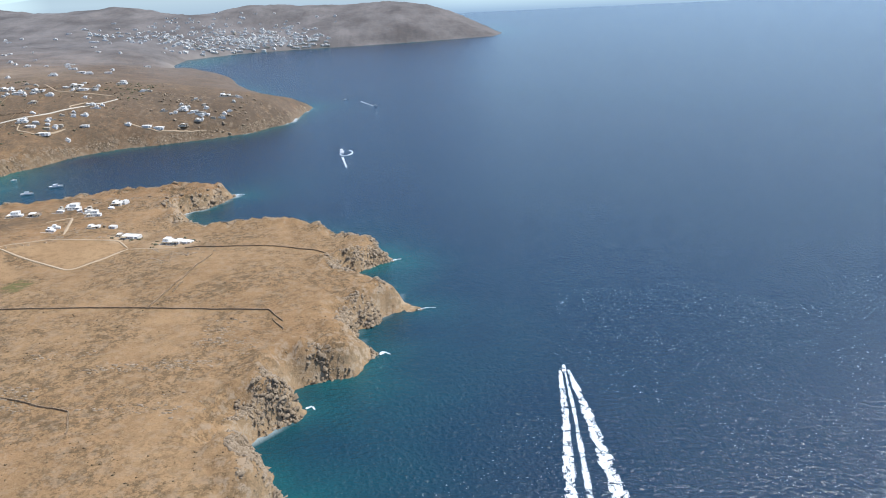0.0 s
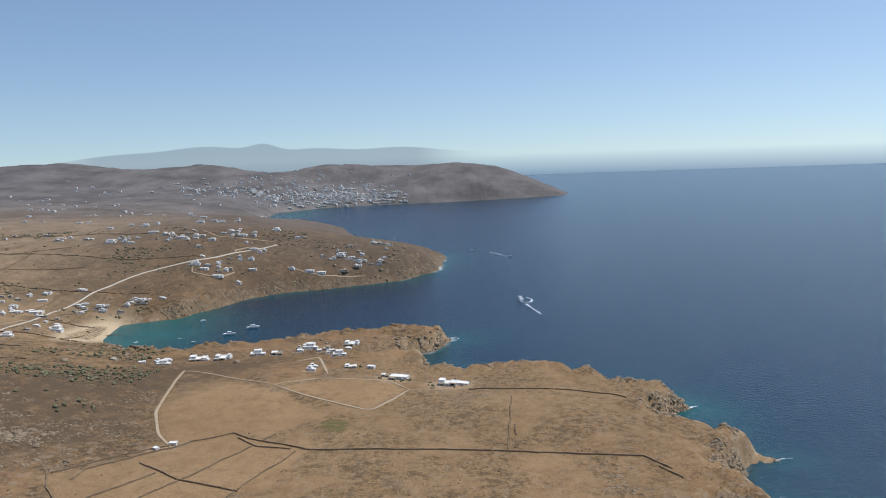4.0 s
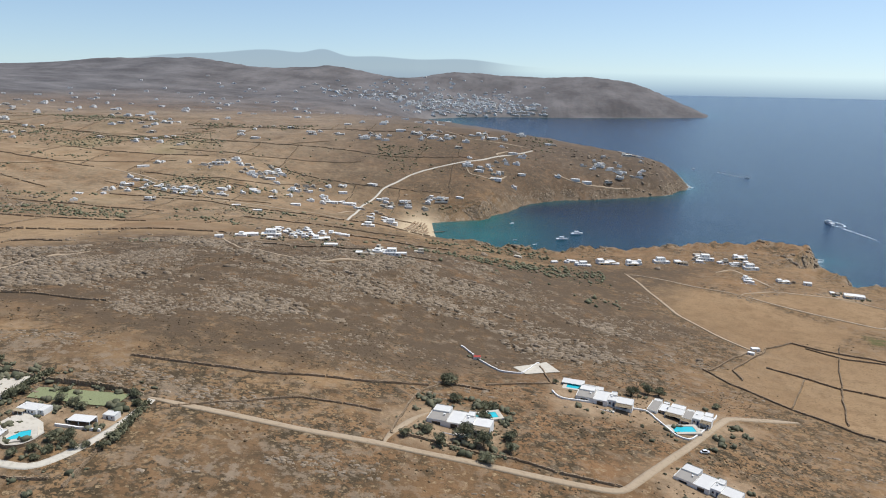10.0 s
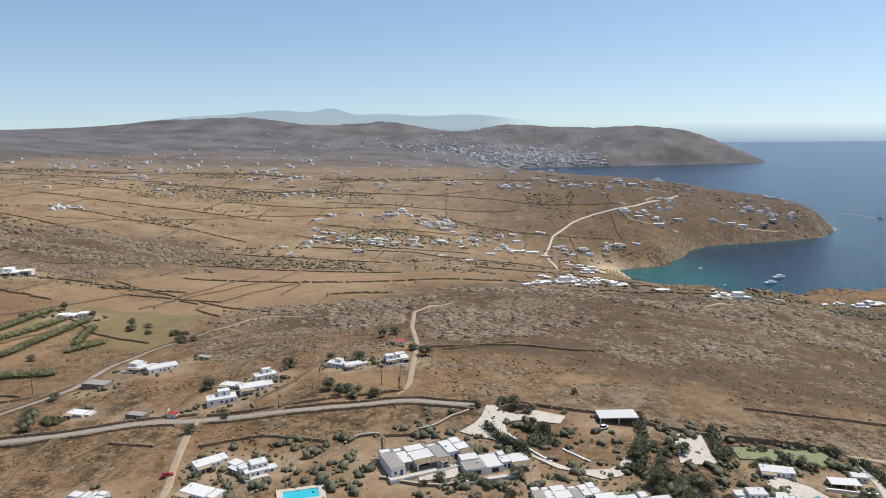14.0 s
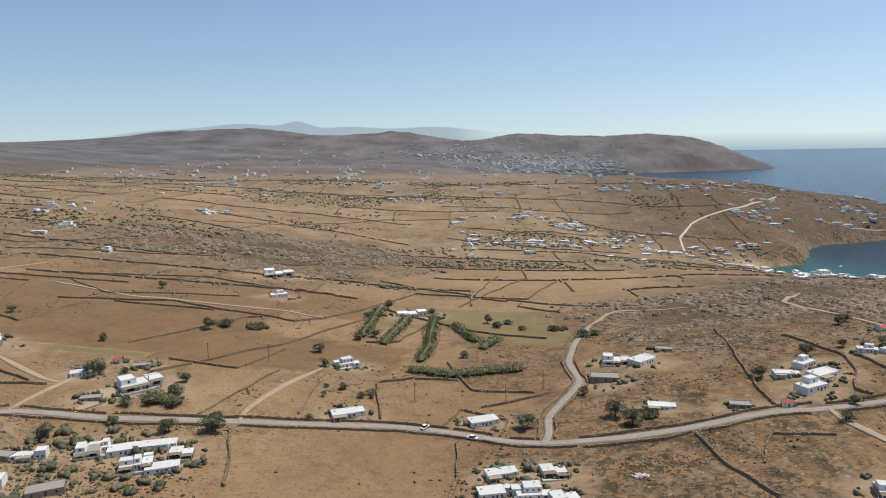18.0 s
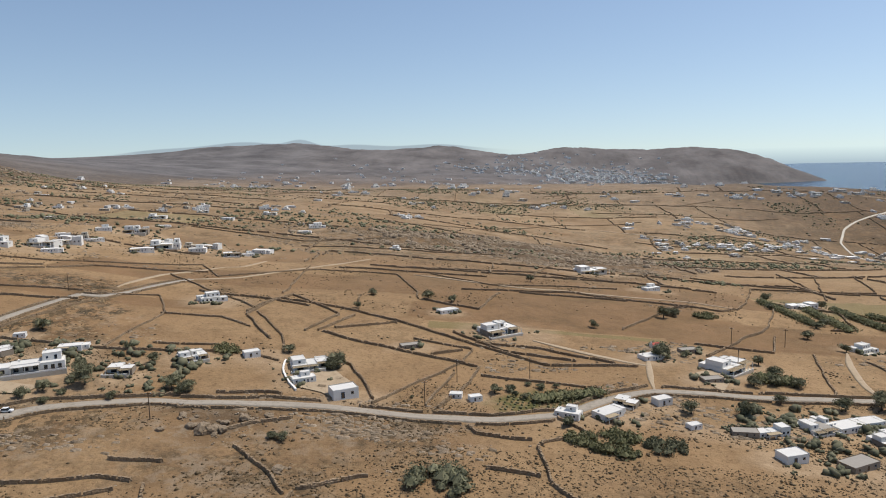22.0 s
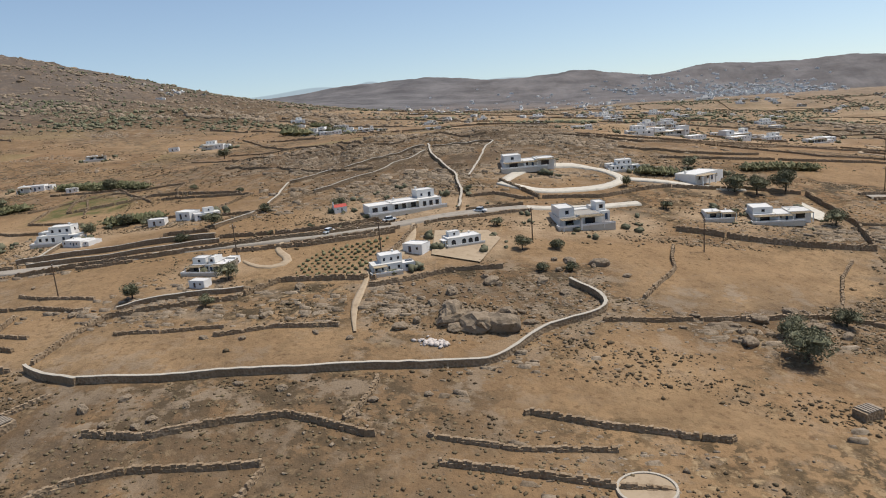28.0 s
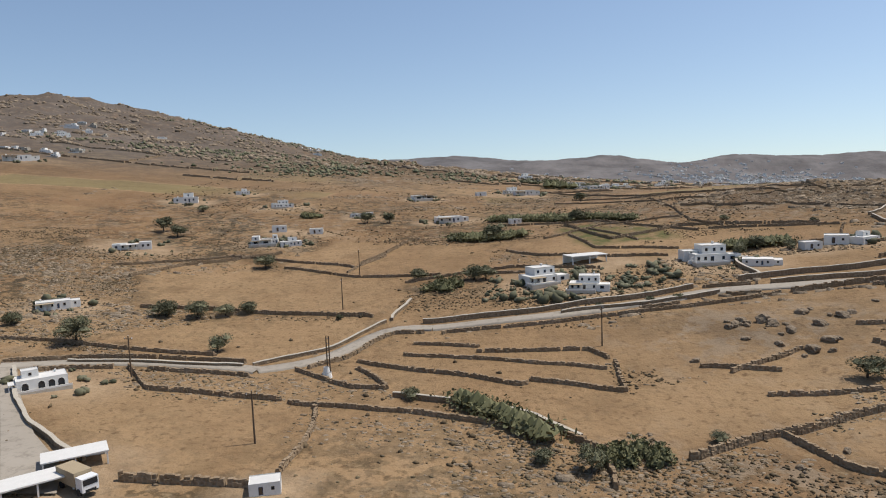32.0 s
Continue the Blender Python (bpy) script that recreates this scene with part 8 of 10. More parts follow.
def slats(parent, x0, x1, y0, y1, z):
    """A pergola of spaced slats on posts."""
    for x in (x0 + 0.1, x1 - 0.1):
        bm = bmesh.new()
        box(bm, x - 0.09, x + 0.09, y0, y0 + 0.18, -0.6, z)
        part("post", bm, "white", parent)
    # one folded sheet: raised slats with sunk gaps between
    bm = bmesh.new()
    last = None
    for k, y in enumerate(np.arange(y0, y1, 0.21)):
        up = 0.12 if k % 2 == 0 else 0.0
        for yy in (y, y + 0.205):
            row = [bm.verts.new((x0 - 0.1, yy, z + up)), bm.verts.new((x1 + 0.1, yy, z + up))]
            if last:
                bm.faces.new((last[0], last[1], row[1], row[0]))
            last = row
    part("slatted_roof", bm, "cane", parent)


def house_cluster(seed, wide, storeys):
    """Low cubic rooms grown together at uneven depths, with shaded glazed fronts, slatted pergolas and terraces."""
    g = np.random.RandomState(seed)
    h = new("house")
    x = -wide / 2
    while x < wide / 2 - 1.2:
        w = 2.4 + 3.0 * g.rand()
        front, back = -1.2 - 3.0 * g.rand(), 1.6 + 2.6 * g.rand()
        tall = storeys > 1 and g.rand() < 0.3
        top = S * (0.84 + 0.18 * g.rand())
        b = block("wall", h, x, x + w, front, back, -2.0, top, "masonry" if g.rand() < 0.2 else "white", roof="grey_roof" if g.rand() < 0.18 else "roof")
        if w > 3.6:
            opening("window", b, x + w * 0.5, front, 0.05, w * 0.5, 1.4)
        else:
            opening("window", b, x + w * 0.28, front, 0.5, 0.6, 0.8)
            opening("door", b, x + w * 0.7, front, 0.02, 0.7, 1.45, material="shutter")
        if tall:
            u = block("upper_room", h, x + 0.3, x + w - 0.4, front + 1.6, back, top - 0.2, top + S * 0.85)
            opening("window", u, x + w * 0.5, front + 1.6, top + 0.35, 0.9, 0.85)
        if w > 3.0 and g.rand() < 0.65:
            slats(h, x + 0.1, x + w - 0.1, front - 2.2, front - 0.02, top - 0.25)
        if g.rand() < 0.65:
            k = block("back_room", h, x + 0.3, x + w - 0.5, back - 0.3, back + 1.8 + 1.6 * g.rand(), -2.0, S * (0.7 + 0.5 * g.rand()), roof="roof")
            opening("window", k, x + w - 0.5, back + 0.9, 0.4, 0.6, 0.6, "e")
        x += w - 0.1
    terrace(h, -wide / 2 - 0.8, wide / 2 - 1.0, -6.0, -4.2)
    chimney(h, -wide * 0.2, 0.4, S * 0.8)
    chimney(h, wide * 0.28, 0.9, S * 0.8)
    return h


def house_long(v):
    h = new("house")
    x = -6.2
    for k, (w, d, top) in enumerate(((4.6, 4.0, S), (4.2, 3.4, S - 0.3), (3.8, 4.4, S + (1.2 if v == 1 else 0.2)))):
        b = block("wall", h, x, x + w, -d / 2, 2.2, -1.8, top)
        for q in (0.28, 0.72):
            opening("window", b, x + w * q, -d / 2, 0.45, 0.85, 0.95)
        x += w - 0.12
    pergola(h, -3.6, 1.6, -3.9, -2.0, S - 0.4, "cane" if v else "roof")
    return h


def shed(v):
    h = new("outbuilding")
    b = block("wall", h, -2.4, 2.4, -1.7, 1.7, -1.2, S - 0.15)
    opening("door", b, -0.6, -1.7, 0.02, 0.8, 1.4, material="wood")
    opening("window", b, 1.2, -1.7, 0.6, 0.6, 0.6)
    return h


def stone_house(v):
    h = new("stone_building")
    b = block("wall", h, -4.4, 4.4, -2.2, 2.6, -1.4, S - 0.3, "masonry", "grey_roof")
    for x in (-2.8, 2.6):
        opening("window", b, x, -2.2, 0.45, 0.7, 0.7)
    opening("door", b, 0.2, -2.2, 0.02, 0.8, 1.35, material="wood")
    return h


def canopy(v):
    h = new("open_shelter")
    bm = bmesh.new()
    box(bm, -5.0, 5.0, -2.6, 2.6, S - 0.1, S + 0.12)
    part("roof", bm, "roof", h)
    for x in (-4.7, 0.0, 4.7):
        for y in (-2.3, 2.3):
            p = bmesh.new()
            box(p, x - 0.12, x + 0.12, y - 0.12, y + 0.12, -1.0, S - 0.1)
            part("post", p, "white", h)
    b = bmesh.new()
    box(b, -4.9, 4.9, 2.42, 2.55, -1.0, S - 0.1)
    part("back_wall", b, "white", h)
    return h


def barrel(bm, x0, x1, half, z, rise, n=10):
    """A rounded vault along x."""
    ring = [(-half * math.cos(math.pi * k / n), z + rise * math.sin(math.pi * k / n)) for k in range(n + 1)]
    a = [bm.verts.new((x0, y, zz)) for y, zz in ring]
    b = [bm.verts.new((x1, y, zz)) for y, zz in ring]
    for k in range(n):
        bm.faces.new((a[k], b[k], b[k + 1], a[k + 1]))
    bm.faces.new(a)
    bm.faces.new(b[::-1])


def chapel(v):
    h = new("chapel")
    bm = bmesh.new()
    box(bm, -2.2, 2.2, -1.35, 1.35, -1.2, 1.7)
    wall = part("wall", bm, "white", h)
    r = bmesh.new()
    barrel(r, -2.3, 2.3, 1.42, 1.7, 0.85, 2)
    part("roof", r, "red", h, "red-painted pitched roof")
    g = bmesh.new()
    box(g, -2.42, -2.2, -0.75, 0.75, 1.2, 2.75)
    box(g, -2.42, -2.2, -0.45, -0.2, 2.75, 3.35)
    box(g, -2.42, -2.2, 0.2, 0.45, 2.75, 3.35)
    box(g, -2.42, -2.2, -0.45, 0.45, 3.35, 3.5)
    part("bell_gable", g, "white", h)
    opening("door", wall, 0.4, -1.35, 0.02, 0.65, 1.35, material="shutter")
    opening("window", wall, -1.1, -1.35, 0.8, 0.4, 0.5)
    return h


def arch(parent, x, y, z, w, h):
    """A dark arched pane, almost flush, in place of an open bay's shade, with a white surround."""
    n = 8
    pts = [(-w / 2, 0), (-w / 2, h - w / 2)] + [(-w / 2 * math.cos(math.pi * k / n), h - w / 2 + w / 2 * math.sin(math.pi * k / n)) for k in range(1, n)] + [(w / 2, h - w / 2), (w / 2, 0)]
    bm = bmesh.new()
    f = [bm.verts.new((x + px, y - 0.015, z + pz)) for px, pz in pts]
    b = [bm.verts.new((x + px, y + 0.05, z + pz)) for px, pz in pts]
    bm.faces.new(f)
    for k in range(len(pts)):
        j = (k + 1) % len(pts)
        bm.faces.new((f[k], b[k], b[j], f[j]))
    ob = part("window", bm, "glass", parent)
    s = bmesh.new()
    for k in range(len(pts) - 1):
        (ax, az), (bx, bz) = pts[k], pts[k + 1]
        sc = 1.16
        q = [s.verts.new(c) for c in ((x + ax, y - 0.1, z + az), (x + bx, y - 0.1, z + bz), (x + bx * sc, y - 0.1, z + bz * 1.06), (x + ax * sc, y - 0.1, z + az * 1.06),
                                      (x + ax, y, z + az), (x + bx, y, z + bz), (x + bx * sc, y, z + bz * 1.06), (x + ax * sc, y, z + az * 1.06))]
        for face in ((0, 1, 2, 3), (0, 4, 5, 1), (3, 2, 6, 7)):
            s.faces.new([q[i] for i in face])
    part("surround", s, "white", ob)


def house_arched(v):
    h = new("house")
    b = block("wall", h, -4.8, 4.8, -2.6, 2.8, -1.4, S + 0.35)
    for x in (-3.2, -0.2, 1.7, 3.5):
        arch(b, x, -2.6, 0.05, 1.25, 1.6)
    opening("window", b, 4.8, 0.4, 0.6, 0.7, 0.9, "e")
    u = block("upper_room", h, -3.6, -0.4, 0.0, 2.6, S + 0.1, S * 2 - 0.2)
    opening("window", u, -2.0, 0.0, S + 0.6, 0.7, 0.7)
    pergola(h, -6.2, -4.8, -2.4, 0.8, S - 0.3, "roof")
    terrace(h, -5.4, 5.4, -4.0, -2.6)
    chimney(h, 2.8, 1.4, S + 0.2)
    return h


def house_big(v):
    h = new("villa")
    b = block("wall", h, -9.0, -3.2, -2.6, 2.6, -2.2, S)
    for x in (-7.6, -5.2):
        opening("window", b, x, -2.6, 0.3, 1.5, 1.2)
    m = block("middle_wing", h, -3.4, 3.4, -1.6, 2.9, -2.2, S + 0.15)
    for x in (-2.2, 0.0, 2.2):
        opening("window", m, x, -1.6, 0.1, 1.4, 1.45)
    e = block("end_wing", h, 3.2, 9.0, -2.9, 2.7, -2.2, S + 0.1)
    for x in (4.6, 6.2, 7.8):
        opening("window", e, x, -2.9, 0.15, 1.0, 1.4)
    u = block("upper_storey", h, 3.8, 8.2, -0.4, 3.4, S - 0.1, S * 2 + 0.1)
    opening("window", u, 4.9, -0.4, S + 0.5, 0.6, 0.7)
    opening("door", u, 6.9, -0.4, S + 0.1, 0.8, 1.4)
    pergola(h, -3.4, 3.2, -3.6, -1.6, S - 0.2, "roof")
    terrace(h, -9.6, 9.4, -5.2, -3.6)
    chimney(h, 4.6, 2.6, S * 2)
    chimney(h, -1.6, 1.6, S)
    return h


KINDS = {
    "h": (house_small, 4, 9.6, "small whitewashed cubic house with a flat roof", "house", "white houses"),
    "v": (house_villa, 6, 12.2, "whitewashed two-storey cubic villa with terraces", "house", "white villas"),
    "l": (house_long, 2, 12.6, "long low whitewashed building with flat roofs", "house", "long white buildings"),
    "s": (shed, 1, 5.0, "small whitewashed outbuilding with a flat roof", "outbuilding", "outbuildings"),
    "g": (stone_house, 1, 9.0, "grey flat-roofed building of bare field stone", "building", "stone buildings"),
    "o": (canopy, 1, 10.0, "open white-roofed shelter on square posts", "shelter", "shelters"),
    "c": (chapel, 1, 4.8, "tiny white chapel with a red pitched roof", "chapel", "chapels"),
    "a": (house_arched, 1, 11.0, "whitewashed house with a row of dark arches", "house", "arched houses"),
    "E": (lambda v: house_cluster(31, 19.0, 1), 1, 19.0, "long stepped white estate house with terraces", "house", "estate houses"),
    "F": (lambda v: house_cluster(37, 13.0, 2), 1, 13.0, "stepped white house with slatted pergolas", "house", "estate houses"),
    "V": (house_big, 1, 18.6, "long white villa with pergola and upper storey", "villa", "large villas"),
}
MODELS = {}


def place_house(x, y, wide, turn, kind, flip):
    if kind == "l" and y > 330:
        kind = "v"
    maker, variants, base, label, category, group = KINDS[kind]
    v = int(rng.randint(variants))
    s = min(max(wide / base, 0.55), 1.6) * (0.62 if y > 420 else 0.8 if y > 330 else 1)
    away = Vector((-math.sin(radians(turn)), math.cos(radians(turn)))) * 2.2 * s
    cx, cy = x + away.x, y + away.y
    _zs = [float(ground_z(cx + dx, cy + dy)) for dx in (-2, 2) for dy in (-2, 2)]
    z = 0.5 * max(_zs) + 0.5 * min(_zs) + 0.1
    m = pose(cx, cy, z, 0, 0, turn + (rng.rand() - 0.5) * 16) @ Matrix.Diagonal((s * flip, s, s * (0.92 + 0.16 * rng.rand()), 1))
    fine = y < 240
    if (kind, v, fine) not in MODELS:
        FINE[0] = fine
        ob = MODELS[kind, v, fine] = maker(v)
        tagged(ob, label, category, group)
        ob.matrix_basis = m
        return ob
    ob = copy_thing(MODELS[kind, v, fine], m)
    ob.matrix_basis = m
    return ob


for x, y, wide, turn, kind in HOUSES:
    place_house(x, y, wide, turn, kind, 1)


# ---- the far town and the scattered houses of the hills ----
def far_house(v):
    h = new("far_house")
    b = block("wall", h, -4.5, 4.5, -3.0, 3.0, -3.5, 2.4)
    opening("window", b, 0.8, -3.0, 0.5, 2.2, 1.2)
    if v:
        block("upper_storey", h, -2.0, 3.4, -0.5, 3.2, 2.0, 4.6)
    return h


FINE[0] = False
FAR = [tagged(far_house(v), "white cubic house on a far hillside", "house", "far houses") for v in (0, 1)]
_r = np.random.RandomState(5)
_n = 0
_used = []
while _n < 300:
    if _n < 110:
        fx, fy = -800 + _r.randn() * 190, 3560 + _r.randn() * 170
        if abs(fx + 800) > 380:
            continue
    elif _n < 190:
        fx, fy = -1350 + _r.rand() * 380, 3150 + _r.rand() * 700
    else:
        fx, fy = -2300 + _r.rand() * 1500, 1500 + _r.rand() ** 1.5 * 2000
    if shore(np.array([fx]), np.array([fy]))[0] < 45 or any(abs(fx - a) + abs(fy - b) < 22 for a, b in _used):
        continue
    _used.append((fx, fy))
    x, y = fx * K, fy * K
    s = 0.6 + 0.45 * _r.rand()
    m = pose(x, y, float(ground_z(x, y)), 0, 0, (_r.rand() - 0.5) * 80) @ Matrix.Diagonal((s * (1 + 0.5 * _r.rand()), s, s, 1))
    ob = FAR[_n] if _n < 2 else copy_thing(FAR[_r.randint(2)], m)
    ob.matrix_basis = m
    _n += 1



# ---- villages: many small white houses close together on the slopes ----
VILLAGES = [(-512, 409, 22, 24, 26), (-490, 579, 15, 22, 10), (-488, 642, 16, 15, 18), (-450, 664, 20, 7, 14), (-539, 619, 14, 22, 14), (-639, 562, 19, 18, 10),
            (-655, 652, 14, 13, 9), (-616, 649, 15, 14, 13), (-572, 642, 19, 19, 15), (-691, 577, 18, 12, 8), (-340, 456, 30, 8, 10), (-254, 477, 32, 16, 12),
            (-447, 345, 16, 26, 9), (-240, 437, 6, 8, 4)]
VILLAGES += [(-537, 835, 28, 16, 20), (-479, 847, 34, 22, 28), (-406, 852, 40, 20, 16), (-406, 760, 26, 26, 24), (-367, 813, 15, 10, 5), (-268, 824, 42, 18, 28),
             (-240, 862, 14, 10, 5), (-330, 868, 26, 8, 5)]
VILLAGES += [(-998, 784, 27, 34, 12), (-827, 870, 32, 30, 14), (-917, 762, 7, 16, 5), (-899, 537, 12, 12, 9), (-907, 912, 15, 40, 6), (-1200, 1080, 60, 60, 12),
             (-652, 667, 23, 18, 12), (-603, 668, 23, 19, 8), (-608, 589, 19, 20, 7), (-701, 555, 18, 26, 10), (-642, 565, 30, 15, 7)]
VILLAGES += [(-602, 853, 12, 24, 6), (-688, 864, 13, 30, 5), (-1011, 296, 9, 15, 7), (-970, 318, 13, 10, 5), (-1071, 443, 13, 30, 9), (-1030, 455, 16, 22, 8),
             (-979, 501, 8, 30, 5), (-1110, 418, 14, 30, 10), (-1150, 560, 50, 50, 16), (-760, 760, 50, 50, 12),
             (-1485, 415, 40, 50, 24), (-1449, 335, 22, 20, 12), (-1375, 590, 30, 26, 12)]
TOWN = [(-470, 2080, 130, 110, 210), (-590, 1960, 70, 60, 46), (-700, 2050, 60, 70, 34), (-860, 2010, 90, 90, 44), (-330, 2060, 60, 40, 40)]


def small_houses(name, label, groups, seed, size, rows, white):
    """Cubic houses with flat roofs, dark openings and low terrace walls, as one object with three materials."""
    gen = np.random.RandomState(seed)
    verts, faces, mats = [], [], []

    def solid(m, x0, x1, y0, y1, z0, z1, mat):
        q = len(verts)
        verts.extend(tuple(m @ Vector(c)) for c in ((x0, y0, z0), (x1, y0, z0), (x1, y1, z0), (x0, y1, z0), (x0, y0, z1), (x1, y0, z1), (x1, y1, z1), (x0, y1, z1)))
        for f in ((0, 1, 5, 4), (1, 2, 6, 5), (2, 3, 7, 6), (3, 0, 4, 7), (4, 5, 6, 7)):
            faces.append(tuple(q + k for k in f))
            mats.append(mat)

    used = []
    for cx, cy, rx, ry, n in groups:
        done, n = 0, int(n * 0.62)
        for _ in range(n * 12):
            if done == n:
                break
            x, y = cx + gen.randn() * rx * 0.55, cy + gen.randn() * ry * 0.55
            if rows:
                y = cy + round((y - cy) / rows) * rows + gen.randn() * rows * 0.12
            if shore(np.array([x / K]), np.array([y / K]))[0] < 9 or any(abs(x - a) < size * 0.95 and abs(y - b) < size * 0.75 for a, b in used) or near_road(np.array([x]), np.array([y]))[0] < 2:
                continue
            used.append((x, y))
            done += 1
            z = float(ground_z(x, y))
            m = Matrix.Translation((x, y, z)) @ pose(0, 0, 0, 0, 0, gen.randn() * 16)
            w, d, h = size * (0.32 + 0.28 * gen.rand()), size * (0.26 + 0.14 * gen.rand()), (0.27 + 0.07 * gen.rand()) * size
            # some walls beige: own tone, and whitewash dulled in place of haze
            wall = 0 if gen.rand() < white else 2
            solid(m, -w, w, -d, d, -2.5, h, wall)
            for k in range(int(2 + gen.rand() * 3)):
                ox = -w + (k + 0.6) * 2 * w / 4.4
                solid(m, ox - 0.2, ox + 0.2, -d - 0.03, -d + 0.2, 0.3 * gen.rand(), h * 0.62, 1)
            if gen.rand() < 0.5:
                a = (gen.rand() - 0.5) * w
                solid(m, a - w * 0.55, a + w * 0.5, -d * 0.3, d * 1.15, h - 0.4, h * 1.75, wall)
                solid(m, a - 0.3, a + 0.3, -d * 0.3 - 0.03, -d * 0.3 + 0.2, h * 1.15, h * 1.55, 1)
            if gen.rand() < 0.6:
                solid(m, w - 0.2, w * (1.5 + 0.5 * gen.rand()), -d * 0.9, d * 0.6, -2.5, h * (0.65 + 0.2 * gen.rand()), wall)
            if gen.rand() < 0.7:
                t = w * (1.2 + 1.8 * gen.rand())
                solid(m, -t, t, -d - 2.1, -d - 1.8, -2.5, 0.2, 2 if gen.rand() < 0.6 else 0)
    ob = raw(name, verts, faces, "white")
    ob.data.materials.append(MAT["glass"])
    ob.data.materials.append(MAT["coping"])
    ob.data.polygons.foreach_set("material_index", mats)
    return tagged(ob, label, "houses", kind="stuff")


small_houses("village_houses", "crowded small whitewashed houses of hillside villages", VILLAGES, 15, 4.3, 0, 0.6)
small_houses("town_houses", "rows of white houses climbing a far hill above a bay", TOWN, 16, 9.5, 17, 0.95)


# ---- trees, hedges, scrub and stones ----
def lump(points, verts, faces, centre, r, flat, jitter, gen):
    """A rough low ball of eight corners round a centre."""
    base = len(verts)
    ring = 5
    tw = gen.rand() * 6.28
    verts.append((centre[0], centre[1], centre[2] + r * flat * (1 + jitter * (gen.rand() - 0.5))))
    for k in range(ring):
        a = tw + 6.283 * k / ring
        q = r * (1 + jitter * (gen.rand() - 0.5))
        verts.append((centre[0] + q * math.cos(a), centre[1] + q * math.sin(a), centre[2] + r * flat * 0.25 * (gen.rand() - 0.3)))
    verts.append((centre[0], centre[1], centre[2] - r * flat * 0.6))
    for k in range(ring):
        j = (k + 1) % ring
        faces.append((base, base + 1 + k, base + 1 + j))
        faces.append((base + ring + 1, base + 1 + j, base + 1 + k))


def leafy(gen, width, tall, n, leaf):
    """Leaf sprays filling an uneven crown, as triangles in pairs."""
    verts, faces = [], []
    heads = [(gen.randn() * width * 0.2, gen.randn() * width * 0.2, tall * (0.45 + 0.35 * gen.rand()), width * (0.22 + 0.16 * gen.rand())) for _ in range(9)]
    for _ in range(n):
        hx, hy, hz, hr = heads[gen.randint(len(heads))]
        d = gen.randn(3)
        d /= np.linalg.norm(d) + 1e-9
        q = hr * (0.55 + 0.45 * gen.rand() ** 0.5)
        c = np.array((hx + d[0] * q, hy + d[1] * q, max(0.12 * tall, hz + d[2] * q * 0.85)))
        u, w = gen.randn(3), gen.randn(3)
        u /= np.linalg.norm(u)
        w -= u * (u @ w)
        w /= np.linalg.norm(w) + 1e-9
        s = leaf * (0.6 + 0.8 * gen.rand())
        b = len(verts)
        verts += [tuple(c - u * s), tuple(c + w * s * 0.6), tuple(c + u * s), tuple(c - w * s * 0.6 + d * s * 0.4)]
        faces.append((b, b + 1, b + 2, b + 3))
    for hx, hy, hz, hr in heads:
        lump(None, verts, faces, (hx, hy, hz), hr * 0.62, 0.9, 0.5, gen)
    return verts, faces


def tree_model(v):
    gen = np.random.RandomState(40 + v)
    t = new("tree")
    tall = (2.6, 3.3, 2.2, 2.9)[v]
    bm = bmesh.new()
    spokes = [((0, 0, -0.5), (0.05, 0.03, tall * 0.42), 0.17, 0.10)]
    for k in range(4):
        a = k * 1.6 + v
        spokes.append(((0.05, 0.03, tall * 0.36), (math.cos(a) * 0.75, math.sin(a) * 0.75, tall * 0.66), 0.09, 0.035))
    for p0, p1, r0, r1 in spokes:
        p0, p1 = Vector(p0), Vector(p1)
        made = bmesh.ops.create_cone(bm, segments=7, radius1=r0, radius2=r1, depth=(p1 - p0).length)
        bmesh.ops.transform(bm, verts=made["verts"], matrix=Matrix.Translation((p0 + p1) / 2) @ (p1 - p0).to_track_quat("Z", "Y").to_matrix().to_4x4())
    part("trunk", bm, "bark", t, smooth=True)
    verts, faces = leafy(gen, 3.2, tall, 3200, 0.085)
    raw("crown", verts, faces, "leaf", t)
    return tagged(t, ("dark green rounded tree on dry ground", "dark green tall-crowned tree beside a field", "low spreading dark green bush", "bushy green tree near a house")[v], "tree", "trees")


def thicket(x, y, wide):
    """A low spreading mass of bushes grown together."""
    gen = np.random.RandomState(int(abs(x) * 7 + y))
    verts, faces = [], []
    for _ in range(26):
        a, q = gen.rand() * 6.28, wide * 0.42 * gen.rand() ** 0.5
        cx, cy = x + q * math.cos(a), y + q * math.sin(a) * 0.7
        cz, r = float(ground_z(cx, cy)), wide * (0.07 + 0.08 * gen.rand())
        lump(None, verts, faces, (cx, cy, cz + r * 0.5), r * 0.8, 0.8, 0.5, gen)
        for _ in range(130):
            d = gen.randn(3)
            d /= np.linalg.norm(d)
            c = np.array((cx, cy, cz + r * 0.5)) + d * r * (0.8 + 0.3 * gen.rand())
            u, w = gen.randn(3) * 0.10, gen.randn(3) * 0.09
            b = len(verts)
            verts += [tuple(c - u), tuple(c + w), tuple(c + u), tuple(c - w)]
            faces.append((b, b + 1, b + 2, b + 3))
    ob = raw("thicket", verts, faces, "reed" if gen.rand() < 0.55 else "leaf")
    return tagged(ob, "broad low thicket of green bushes on dry ground", "bushes", "thickets")


